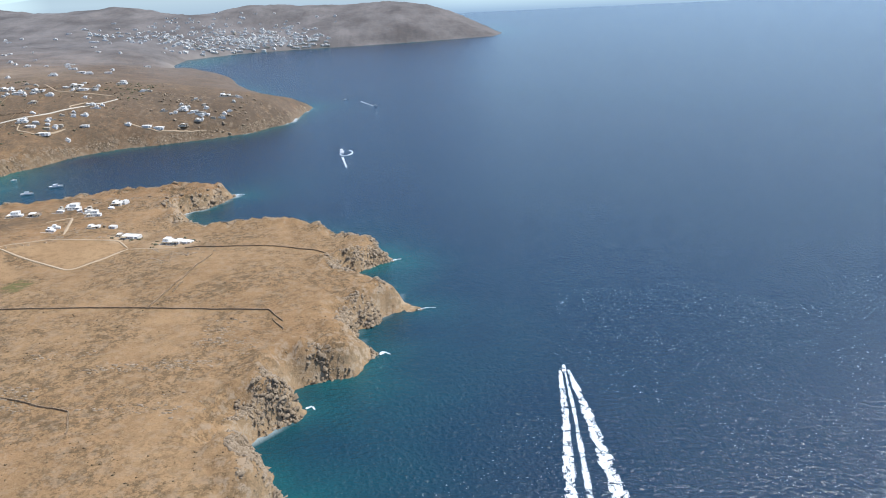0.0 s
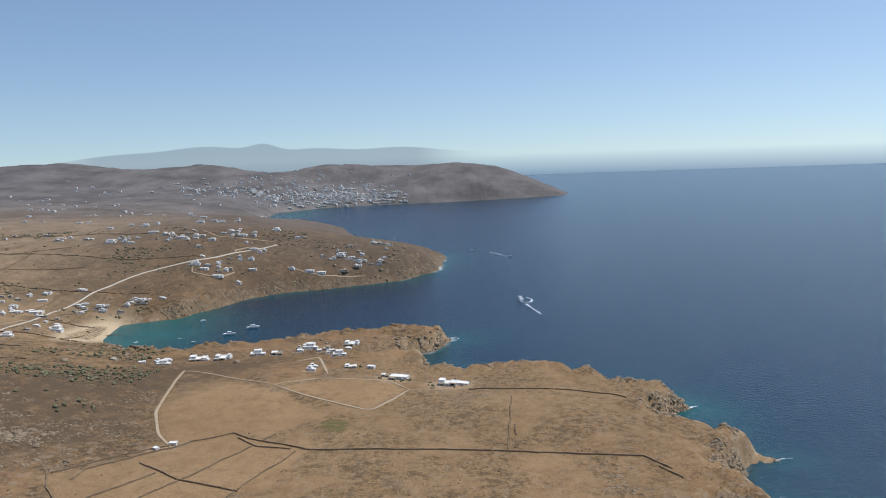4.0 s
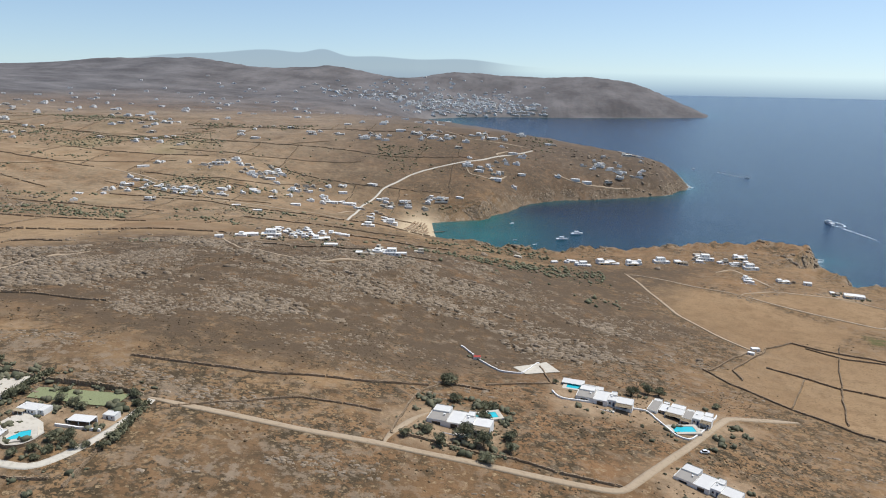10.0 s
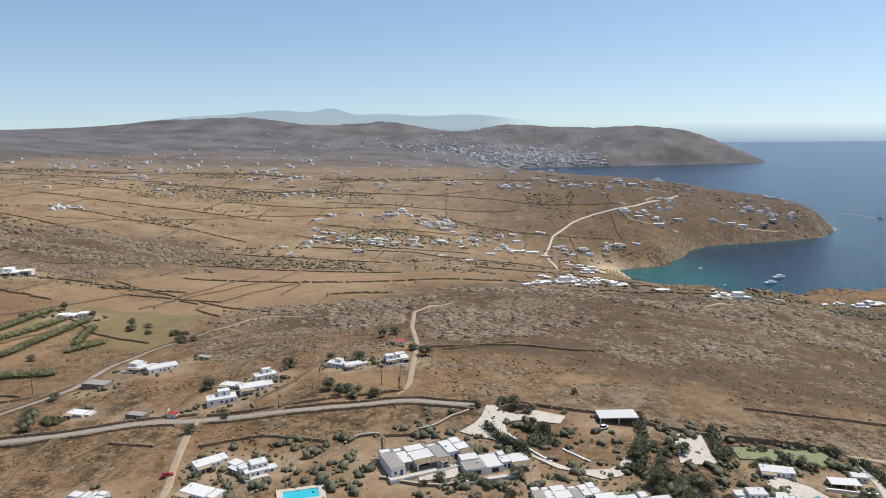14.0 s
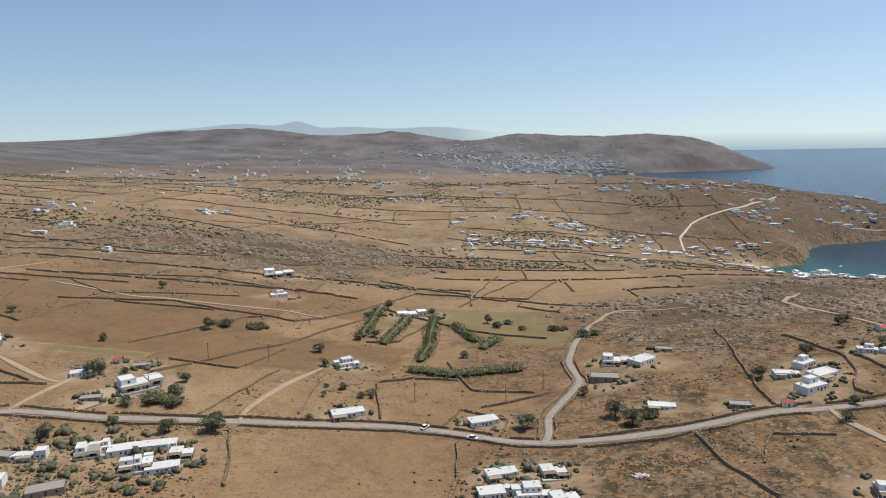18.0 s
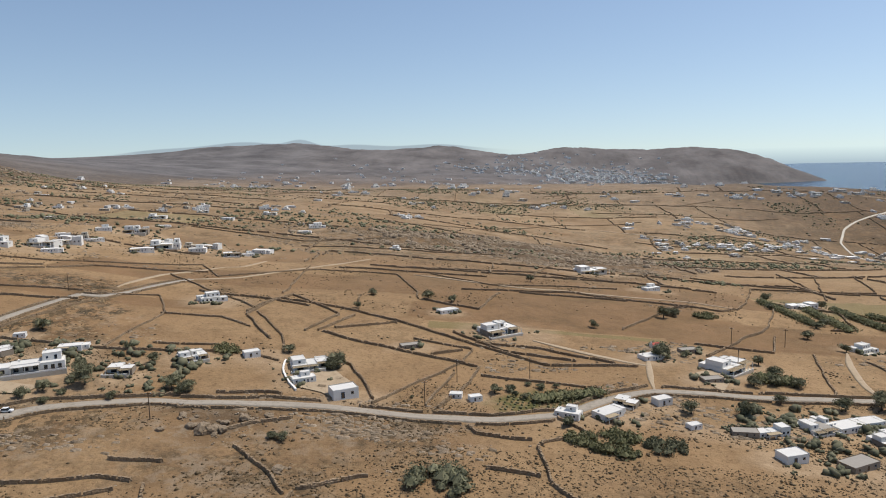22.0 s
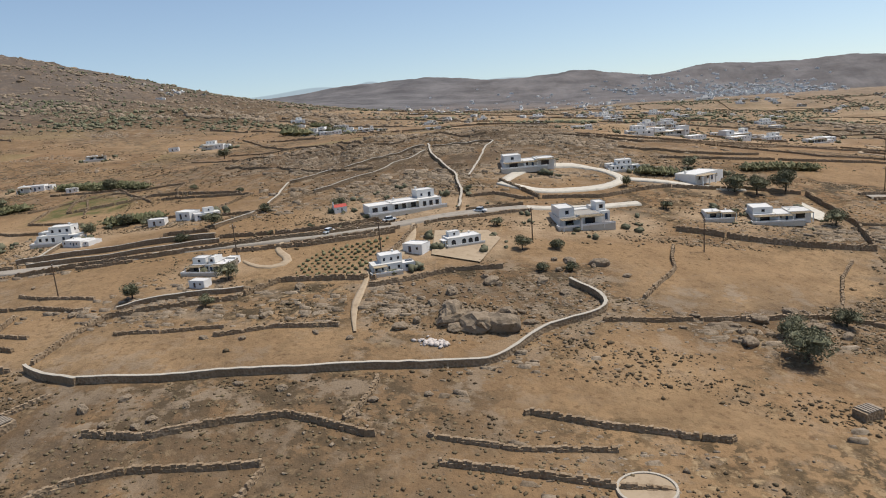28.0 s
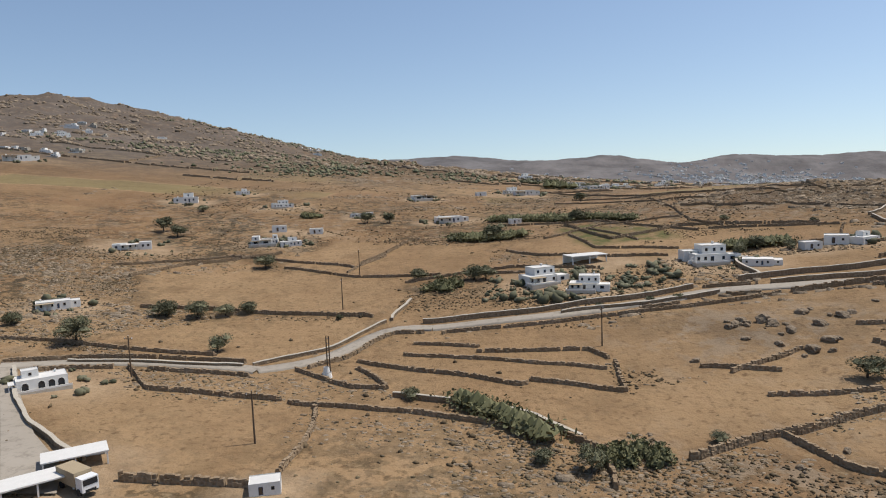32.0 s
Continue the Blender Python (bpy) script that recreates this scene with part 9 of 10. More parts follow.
placed = 0
TREE_MODELS = [tree_model(v) for v in range(4)]
_tr = np.random.RandomState(3)
for k, (x, y, wide) in enumerate(TREES):
    if y > 520:
        continue
    if wide > 7.0:
        thicket(x, y, wide)
        continue
    s = min(max(wide / 4.3, 0.3), 2.6)
    m = pose(x, y, float(ground_z(x, y)) - 0.05, 0, 0, _tr.rand() * 360) @ Matrix.Diagonal((s, s * (0.85 + 0.3 * _tr.rand()), s * (0.75 + 0.3 * _tr.rand()), 1))
    ob = TREE_MODELS[placed] if placed < 4 else copy_thing(TREE_MODELS[_tr.randint(4)], m)
    placed += 1
    ob.matrix_basis = m


def hedge(line, gen, high=1.6, wide=2.9, leaves="reed", label="olive-green hedge of reeds along a field edge"):
    p = resample(line, 0.9)
    verts, faces = [], []
    for x, y in p:
        z = float(ground_z(x, y))
        for _ in range(90):
            cx, cy, cz = x + gen.randn() * wide * 0.4, y + gen.randn() * wide * 0.4, z + high * (0.2 + 0.8 * gen.rand())
            u = gen.randn(3) * 0.15
            w = gen.randn(3) * 0.12
            b = len(verts)
            verts += [(cx - u[0], cy - u[1], cz - u[2]), (cx + w[0], cy + w[1], cz + w[2]), (cx + u[0], cy + u[1], cz + u[2]), (cx - w[0], cy - w[1], cz - w[2])]
            faces.append((b, b + 1, b + 2, b + 3))
        lump(None, verts, faces, (x, y, z + high * 0.45), wide * 0.5, 0.9, 0.5, gen)
    ob = raw("hedge", verts, faces, leaves)
    tagged(ob, label, "hedge", "field hedges" if leaves == "reed" else "garden hedges")


_hg = np.random.RandomState(11)
for line in HEDGES:
    hedge(line, _hg)
for line in GARDEN_HEDGES:
    hedge(line, _hg, 1.5, 1.3, "leaf", "dense dark green garden hedge on an estate")


_t = (1 + 5 ** 0.5) / 2
ICO = np.array([(-1, _t, 0), (1, _t, 0), (-1, -_t, 0), (1, -_t, 0), (0, -1, _t), (0, 1, _t), (0, -1, -_t), (0, 1, -_t), (_t, 0, -1), (_t, 0, 1), (-_t, 0, -1), (-_t, 0, 1)]) / math.hypot(1, _t)
ICO_FACES = np.array([(0, 11, 5), (0, 5, 1), (0, 1, 7), (0, 7, 10), (0, 10, 11), (1, 5, 9), (5, 11, 4), (11, 10, 2), (10, 7, 6), (7, 1, 8),
                      (3, 9, 4), (3, 4, 2), (3, 2, 6), (3, 6, 8), (3, 8, 9), (4, 9, 5), (2, 4, 11), (6, 2, 10), (8, 6, 7), (9, 8, 1)])


OCTA = np.array([(1, 0, 0), (0, 1, 0), (-1, 0, 0), (0, -1, 0), (0, 0, 1), (0, 0, -0.6)])
OCTA_FACES = np.array([(0, 1, 4), (1, 2, 4), (2, 3, 4), (3, 0, 4), (1, 0, 5), (2, 1, 5), (3, 2, 5), (0, 3, 5)])


def many(name, x, y, z, r, flat, jitter, material, gen, shape=(ICO, ICO_FACES), spin=6.283):
    """One mesh of many rough lumps, each turned and dented its own way."""
    n = len(x)
    corners, rims = shape
    k = len(corners)
    a = (gen.rand(n) - 0.5) * spin
    v = np.repeat(corners[None], n, 0) * (1 + jitter * (gen.rand(n, k, 1) - 0.5)) + jitter * 0.35 * (gen.rand(n, k, 3) - 0.5)
    v[..., 0] *= (0.75 + 0.7 * gen.rand(n))[:, None]
    v[..., 2] *= (flat * (0.7 + 0.6 * gen.rand(n)))[:, None]
    lean = (gen.rand(n) - 0.5)[:, None] * 0.8
    vx = v[..., 0] + lean * v[..., 2]
    c, s = np.cos(a)[:, None], np.sin(a)[:, None]
    p = np.stack([vx * c - v[..., 1] * s, vx * s + v[..., 1] * c, v[..., 2]], -1) * r[:, None, None] + np.stack([x, y, z], -1)[:, None]
    f = (rims[None] + (np.arange(n) * k)[:, None, None]).reshape(-1)
    me = bpy.data.meshes.new(name)
    me.vertices.add(n * k)
    me.vertices.foreach_set("co", p.ravel())
    me.loops.add(len(f))
    me.loops.foreach_set("vertex_index", f)
    me.polygons.add(len(f) // 3)
    me.polygons.foreach_set("loop_start", np.arange(0, len(f), 3))
    me.update(calc_edges=True)
    me.materials.append(MAT[material])
    return new(name, me)


def cluster_field(name, label, category, count, seed, area, size, chance, material, flat, sink, shape=(ICO, ICO_FACES), crowd=1.35, jitter=0.6, spin=6.283):
    """Very many small lumps strewn over the ground, as one object."""
    gen = np.random.RandomState(seed)
    xs, ys = np.zeros(0), np.zeros(0)
    while len(xs) < count:
        n = 30000
        x = area[0] + gen.rand(n) * (area[1] - area[0])
        y = area[2] + gen.rand(n) ** crowd * (area[3] - area[2])
        keep = gen.rand(n) < chance(x, y)
        xs, ys = np.concatenate([xs, x[keep]]), np.concatenate([ys, y[keep]])
    xs, ys = xs[:count], ys[:count]
    r = size[0] + (size[1] - size[0]) * gen.rand(count) ** 2.6
    ob = many(name, xs, ys, ground_z(xs, ys) + r * sink, r, flat, jitter, material, gen, shape, spin)
    tagged(ob, label, category, kind="stuff")


_FIELD = np.clip(_tilled + cover(GREEN_FIELDS), 0, 1)


def scrub_chance(x, y):
    open_land = 1 - looked_up(_FIELD, x, y) * 0.94
    patch = np.clip(0.12 + fbm(x, y, 16, 3, 2) * 3.2, 0.01, 1)
    return open_land * patch * np.where((x < -940) & (y < 150), 0.3, 1.0) * (1 - 0.7 * np.clip((x + 330) / 110, 0, 1)) * (near_road(x, y) > 0.4) * (shore(x / K, y / K) > 10)


def stone_chance(x, y):
    s = np.clip(stony(x / K, y / K) / 3.0, 0, 1)
    coast = np.clip(1 - np.abs(shore(x / K, y / K) - 8) / 14, 0, 1) * (y < 560)
    return np.clip(s * np.clip(0.1 + fbm(x, y, 14, 3, 5) * 3.2, 0, 1) + coast * 0.45 + 0.10 * np.clip(fbm(x, y, 20, 3, 0) * 5 - 1.2, 0, 1) + 0.002, 0, 1) * (near_road(x, y) > 0.6) * (looked_up(_FIELD, x, y) < 0.5)


def far_bush_chance(x, y):
    return np.clip(fbm(x * 0.5, y, 40, 3, 12) * 3 - 0.15, 0.01, 1) * (shore(x / K, y / K) > 14) * (looked_up(_FIELD, x, y) < 0.6)


cluster_field("dry_scrub", "low dry brown heath bushes over stony ground", "scrub", 54000, 61, (-1320, -30, 28, 330), (0.12, 0.46), scrub_chance, "scrub", 0.75, 0.1, (OCTA, OCTA_FACES), 1.9, 0.8)
SLAB = np.array([(-1, -0.55, -0.5), (1, -0.5, -0.5), (0.9, 0.55, -0.5), (-0.95, 0.5, -0.5), (-0.8, -0.38, 0.5), (0.78, -0.42, 0.42), (0.7, 0.36, 0.34), (-0.72, 0.4, 0.46)])
SLAB_FACES = np.array([(0, 1, 5), (0, 5, 4), (1, 2, 6), (1, 6, 5), (2, 3, 7), (2, 7, 6), (3, 0, 4), (3, 4, 7), (4, 5, 6), (4, 6, 7)])
_ROCKY = np.clip(_rocky + _stony * 0.8, 0, 1)


def ledge_chance(x, y):
    bands = fbm(x * 0.55, y * 1.5, 15, 3, 6) * 3.4
    zone = looked_up(_ROCKY, x, y)
    wild = np.clip(fbm(x, y, 55, 2, 8) * 3 - 0.25, 0, 0.35) * (looked_up(_FIELD, x, y) < 0.3)
    return np.clip(np.maximum(zone, wild) * np.clip(bands + 0.02, 0, 1) ** 1.4, 0, 1) * (near_road(x, y) > 0.7) * (looked_up(_FIELD, x, y) < 0.75) * (shore(x / K, y / K) > 6)


cluster_field("rock_ledges", "beige-grey granite ledges breaking out of the dry slopes", "rocks", 72000, 64, (-1340, -60, 30, 520), (0.12, 0.85), ledge_chance, "rock", 0.55, 0.08, (SLAB, SLAB_FACES), 1.7, 0.55, 0.55)
def crag_chance(x, y):
    return np.clip(looked_up(_ROCKY, x, y) * 1.3 - 0.25, 0, 1) * np.clip(fbm(x * 0.7, y * 1.3, 26, 4, 9) * 3.4 - 0.15, 0.01, 1) * (near_road(x, y) > 2.0)


cluster_field("crags", "weathered grey-brown rock outcrops along the ridges", "rocks", 12500, 66, (-900, -300, 225, 480), (0.35, 1.6), crag_chance, "rock", 0.8, 0.1, (SLAB, SLAB_FACES), 1.2, 0.75, 0.9)
cluster_field("hill_crags", "weathered rock outcrops on a stony rise", "rocks", 1500, 67, (-1190, -960, 150, 250), (0.25, 1.3), crag_chance, "rock", 0.75, 0.0, (SLAB, SLAB_FACES), 1.0, 0.75, 1.2)
def near_chance(x, y):
    return np.clip(fbm(x * 0.6, y * 1.3, 17, 3, 4) * 3.0 + 0.32, 0.03, 1) * (looked_up(_FIELD, x, y) < 0.55) * (near_road(x, y) > 0.5)


cluster_field("heath_tufts", "rounded grey-brown thorn cushions on the dry ground", "scrub", 26000, 68, (-1330, -940, 28, 150), (0.08, 0.26), near_chance, "tuft", 0.6, 0.1, (ICO, ICO_FACES), 1.25, 0.7)
cluster_field("broken_ledges", "small beige rock slabs between the thorn cushions", "rocks", 24000, 69, (-1330, -940, 28, 150), (0.07, 0.34), lambda x, y: near_chance(x, y) * np.clip(fbm(x, y, 30, 2, 7) * 3 + 0.15, 0, 1), "rock", 0.5, 0.1, (SLAB, SLAB_FACES), 1.25, 0.6, 0.7)


def band_chance(x, y):
    """Darker heath that runs in loose bands along the contours."""
    return np.clip(fbm(x * 0.45, y * 1.6, 12, 3, 10) * 4.0 - 0.2, 0, 1) * (looked_up(_FIELD, x, y) < 0.4) * (near_road(x, y) > 0.6)


cluster_field("dark_heath", "dark brown-green heath bushes in bands on the slopes", "scrub", 80000, 71, (-1330, -640, 28, 170), (0.08, 0.30), band_chance, "heath", 0.7, 0.1, (OCTA, OCTA_FACES), 1.5, 0.9)


def shore_chance(x, y):
    d = shore(x / K, y / K)
    return ((d > -3) & (d < 15)) * np.clip(fbm(x, y, 12, 2, 3) * 3 + 0.3, 0, 1) * (np.hypot(x / K + 750, y / K - 1000) > 95)


cluster_field("shore_rocks", "craggy brown cliff rocks along the waterline", "rocks", 13000, 70, (-480, 10, 170, 1000), (0.3, 1.25), shore_chance, "rock", 0.9, -0.1, (SLAB, SLAB_FACES), 1.6, 0.9)
cluster_field("far_bushes", "dark green bushes among the far houses and fields", "bushes", 11000, 65, (-1500, -330, 330, 900), (0.5, 1.7), far_bush_chance, "leaf", 0.8, 0.2, (OCTA, OCTA_FACES), 1.3, 0.8)
cluster_field("loose_stones", "grey-brown granite stones strewn over the slopes", "stones", 40000, 62, (-1320, -5, 36, 420), (0.08, 0.38), stone_chance, "rock", 0.6, 0.1, (OCTA, OCTA_FACES), 1.35, 0.9)
cluster_field("hill_stones", "grey granite blocks on the far rocky hills", "stones", 9000, 63, (-1650, -150, 380, 900), (0.5, 2.2), stone_chance, "rock", 0.7, 0.05)


def boulder_model(v):
    gen = np.random.RandomState(80 + v)
    bm = bmesh.new()
    bmesh.ops.create_icosphere(bm, subdivisions=3, radius=1.0)
    cuts = [(Vector(gen.randn(3)).normalized(), 0.55 + 0.35 * gen.rand()) for _ in range(9)]
    for q in bm.verts:
        for n, d in cuts:
            over = q.co.dot(n) - d
            if over > 0:
                q.co -= n * over * 0.85
        q.co *= 1 + 0.22 * noise.noise(q.co * 2.3 + Vector((v * 7, 0, 0)))
        q.co.z *= 0.72
    return tagged(part("boulder", bm, "rock", smooth=False), "large weathered grey-brown granite boulder", "boulder", "boulders")


BOULDER_MODELS = [boulder_model(v) for v in range(4)]
_br = np.random.RandomState(9)
_laid = 0
for x, y, wide in BOULDERS:
    heap = [(0, 0, wide * 0.30)]
    if wide > 6:
        heap = [(_br.randn() * wide * 0.20, _br.randn() * wide * 0.08, wide * (0.15 + 0.11 * _br.rand())) for _ in range(8)] + [(_br.randn() * wide * 0.42, _br.randn() * wide * 0.2, wide * (0.05 + 0.07 * _br.rand())) for _ in range(8)]
    elif wide > 3.2:
        heap += [(_br.randn() * wide * 0.35, _br.randn() * wide * 0.25, wide * (0.10 + 0.08 * _br.rand())) for _ in range(2)]
    for dx, dy, s in heap:
        s = max(0.35, s)
        m = pose(x + dx, y + dy, float(ground_z(x + dx, y + dy)) + s * 0.15, 0, 0, _br.rand() * 360) @ Matrix.Diagonal((s, s * (0.6 + 0.4 * _br.rand()), s * (0.65 + 0.45 * _br.rand()), 1))
        ob = BOULDER_MODELS[_laid] if _laid < 4 else copy_thing(BOULDER_MODELS[_br.randint(4)], m)
        ob.matrix_basis = m
        _laid += 1


# ---- planting round the houses ----
def gardens():
    gen = np.random.RandomState(77)
    px, py, pr = [], [], []
    for x, y, wide, turn, kind in HOUSES:
        if y > 420 or kind in "os":
            continue
        for _ in range(int(6 + wide * 0.7)):
            a, q = gen.rand() * 6.283, wide * (0.62 + 0.55 * gen.rand())
            px.append(x + q * math.cos(a))
            py.append(y + 2 + q * math.sin(a) * 0.8)
            pr.append(0.3 + 0.75 * gen.rand() ** 2)
    for x0, x1, y0, y1, n in ((-566, -470, 124, 172, 420), (-412, -384, 164, 198, 110), (-350, -318, 190, 215, 60), (-792, -752, 130, 160, 150), (-608, -572, 126, 158, 130), (-960, -905, 148, 172, 120), (-700, -676, 130, 152, 50), (-1190, -1158, 112, 130, 90)):
        px += list(x0 + (x1 - x0) * gen.rand(n))
        py += list(y0 + (y1 - y0) * gen.rand(n))
        pr += list(0.3 + 1.0 * gen.rand(n) ** 2)
    x, y, r = np.array(px), np.array(py), np.array(pr)
    keep = near_road(x, y) > 0.8
    for hx, hy, wide, turn, kind in HOUSES:
        keep &= np.hypot(x - hx, y - hy - 1.5) > wide * 0.45
    x, y, r = x[keep], y[keep], r[keep]
    ox = np.concatenate([x + gen.randn(len(x)) * r * 0.5 for _ in range(4)])
    oy = np.concatenate([y + gen.randn(len(x)) * r * 0.5 for _ in range(4)])
    rr = np.tile(r, 4) * (0.45 + 0.4 * gen.rand(len(ox)))
    ob = many("garden_shrubs", ox, oy, ground_z(ox, oy) + rr * 0.6, rr, 0.9, 0.9, "shrub", gen)
    tagged(ob, "dark green garden shrubs planted round the white houses", "shrubs", kind="stuff")


gardens()



# ---- boats ----
def hull_mesh(bm, length, beam, high):
    n = 9
    rows = []
    for k in range(n):
        u = k / (n - 1)
        w = beam / 2 * (1 - max(0, (u - 0.45) / 0.55) ** 2.2)
        x = (u - 0.5) * length
        rows.append([bm.verts.new(p) for p in ((x, -w, high * (1 + 0.25 * u)), (x, -w * 0.75, -0.2), (x, 0, -0.35), (x, w * 0.75, -0.2), (x, w, high * (1 + 0.25 * u)))])
    for a, b in zip(rows[:-1], rows[1:]):
        for k in range(4):
            bm.faces.new((a[k], a[k + 1], b[k + 1], b[k]))
        bm.faces.new((a[4], a[0], b[0], b[4]))
    bm.faces.new(rows[0])


def boat(x, y, turn, length, label, cabin=True):
    b = new("boat")
    b.matrix_basis = pose(x, y, 0.05, 0, 0, turn)
    bm = bmesh.new()
    hull_mesh(bm, length, length * 0.3, length * 0.1)
    part("hull", bm, "hull", b)
    if cabin:
        c = bmesh.new()
        box(c, -length * 0.2, length * 0.16, -length * 0.1, length * 0.1, length * 0.08, length * 0.24)
        part("cabin", c, "hull", b)
        g = bmesh.new()
        box(g, length * 0.161, length * 0.17, -length * 0.09, length * 0.09, length * 0.15, length * 0.22)
        part("windscreen", g, "glass", b)
    return tagged(b, label, "boat", "boats")


boat(51, 250, 82, 5.5, "white motorboat speeding ahead of its foaming wake")
boat(-85, 682, 100, 13.0, "white motor yacht turning in a ring of foam")
for bx, by, bt, bl in ((-339, 579, 10, 10.0), (-325, 600, 20, 11.0), (-362, 558, 30, 4.0), (-410, 562, 60, 3.5), (-377, 570, 15, 3.5), (-379, 632, 40, 5.0)):
    boat(bx, by, bt, bl, "white boat moored in the teal bay", bl > 4.5)
boat(-68, 962, -35, 7.0, "white motorboat running with a thin wake")
boat(-117, 1038, 30, 5.0, "small white boat far out on the sea")


def streak(name, line, w0, w1, label, seed, ragged=0.5):
    """A foam trail lying on the water: torn scraps, thinner to the sides and with age."""
    gen = np.random.RandomState(seed)
    p = resample(line, 0.38)
    n = sides(p)
    m, nc = len(p), 19
    w = (w0 + (w1 - w0) * np.linspace(0, 1, m) ** 0.55) * (1 + ragged * fbm(p[:, 0], p[:, 1], 5, 2, seed % 6))
    cols = np.linspace(-1, 1, nc)
    verts, faces = [], []
    q = p[:, None] + n[:, None] * (w[:, None] * 0.5 * cols[None])[..., None] + gen.randn(m, nc, 2) * 0.07
    thick = 0.62 - 0.5 * np.linspace(0, 1, m)[:, None] * np.abs(cols + 0.12)[None] - 0.25 * (np.abs(cols + 0.12) > 0.75)[None] + 1.2 * fbm(q[..., 0], q[..., 1], 1.6, 3, seed % 5)
    verts = np.column_stack([q.reshape(-1, 2), 0.06 + 0.14 * gen.rand(m * nc)])
    for k in range(m - 1):
        for c in range(nc - 1):
            if gen.rand() < thick[k, c] + 0.25:
                s = k * nc + c
                faces.append((s, s + nc, s + nc + 1, s + 1))
    return tagged(raw(name, verts, faces, "foam"), label, "wake", kind="structure")


def whitecaps():
    """Small white flecks laid on the open water in place of sun glitter."""
    gen = np.random.RandomState(90)
    n = 15000
    x, y = -10 + 240 * gen.rand(n), 60 + 270 * gen.rand(n) ** 1.3
    keep = (shore(x / K, y / K) < -45) & (fbm(x, y, 40, 2, 2) + 0.004 * (x - 75) > 0.0)
    x, y = x[keep], y[keep]
    r = 0.025 + 0.09 * gen.rand(len(x)) ** 3
    ob = many("whitecaps", x, y, np.full(len(x), 0.03), r, 0.25, 0.7, "foam", gen, (OCTA * np.array((3.2, 0.8, 1.0)), OCTA_FACES), 0.9)
    tagged(ob, "scattered small white flecks standing in for sun glints on the sea", "waves", kind="stuff")


whitecaps()
streak("wake", [(49.2, 249), (46, 222), (41, 190), (35, 150), (27, 100)], 1.0, 5.0, "broken white foam of a motorboat's wake", 1)
streak("wake", [(51, 247), (49, 220), (46, 190), (42, 150), (37, 100)], 0.6, 2.6, "broken white foam of a motorboat's wake", 2)
streak("wake", [(52.6, 249), (53.5, 222), (53.5, 190), (54, 150), (54, 100)], 1.0, 7.0, "broken white foam of a motorboat's wake", 3)
_ring = [(-80 + 6 * math.cos(a), 678 + 11 * math.sin(a)) for a in np.linspace(1.9, 7.6, 26)]
streak("wake", _ring, 1.0, 2.6, "curved foam wake of a turning yacht", 4, 0.8)
streak("wake", [(-82, 660), (-78, 640), (-74, 618)], 3.0, 2.0, "fading foam patch behind a yacht", 5, 1.2)
streak("wake", [(-72, 966), (-80, 985), (-92, 1010)], 0.8, 2.2, "thin foam wake of a far motorboat", 6)
_surf = np.random.RandomState(8)
for sx, sy, sl in ((-9, 315, 9), (-25, 383, 6), (-26, 272, 5), (-156, 545, 8), (-52, 232, 4), (-44, 418, 5), (-166, 868, 6)):
    streak("surf", [(sx, sy - 1), (sx + sl * 0.5, sy + 0.6), (sx + sl, sy + _surf.randn())], 2.0, 0.7, "white surf breaking round a rocky point", int(sl * 10 + sy), 1.4)


# ---- pools, beach umbrellas, poles, cars and small works ----
def pool(x, y, wide, k):
    p = empty("swimming_pool", x, y, (20, -15, 8, 30)[k % 4])
    w, d = max(wide, 6.0), max(wide, 6.0) * 0.5
    z = max(float(ground_z(x + a, y + b)) for a in (-w / 2, w / 2) for b in (-d / 2, d / 2)) + 0.1 - float(ground_z(x, y))
    bm = bmesh.new()
    for a in ((-w / 2 - 1.2, w / 2 + 1.2, -d / 2 - 1.0, -d / 2), (-w / 2 - 1.2, w / 2 + 1.2, d / 2, d / 2 + 1.0), (-w / 2 - 1.2, -w / 2, -d / 2, d / 2), (w / 2, w / 2 + 1.2, -d / 2, d / 2)):
        box(bm, *a, -2.5, z)
    part("surround", bm, "paving", p)
    q = bmesh.new()
    box(q, -w / 2, w / 2, -d / 2, d / 2, -2.4, z - 0.10)
    part("water", q, "pool", p)
    return tagged(p, "turquoise swimming pool with a pale stone surround", "pool", "pools")


for k, (x, y, wide) in enumerate(POOLS):
    pool(x, y, wide, k)


def pole_model():
    p = new("utility_pole")
    bm = bmesh.new()
    bmesh.ops.create_cone(bm, segments=8, radius1=0.11, radius2=0.07, depth=5.8, matrix=pose(0, 0, 2.5))
    part("shaft", bm, "wood", p, smooth=True)
    c = bmesh.new()
    box(c, -0.6, 0.6, -0.04, 0.04, 4.95, 5.05)
    part("crossarm", c, "wood", p)
    for x in (-0.5, 0.0, 0.5):
        i = bmesh.new()
        bmesh.ops.create_cone(i, segments=6, radius1=0.04, radius2=0.03, depth=0.14, matrix=pose(x, 0, 5.12 + (0.3 if x == 0 else 0)))
        part("insulator", i, "hull", p)
    return tagged(p, "wooden utility pole with a short crossarm in a field", "utility pole", "utility poles")


_pm = None
for k, (x, y, *_) in enumerate(POLES):
    m = pose(x, y, float(ground_z(x, y)), 0, 0, 20 + k * 37)
    if _pm is None:
        _pm = pole_model()
        _pm.matrix_basis = m
    else:
        copy_thing(_pm, m)


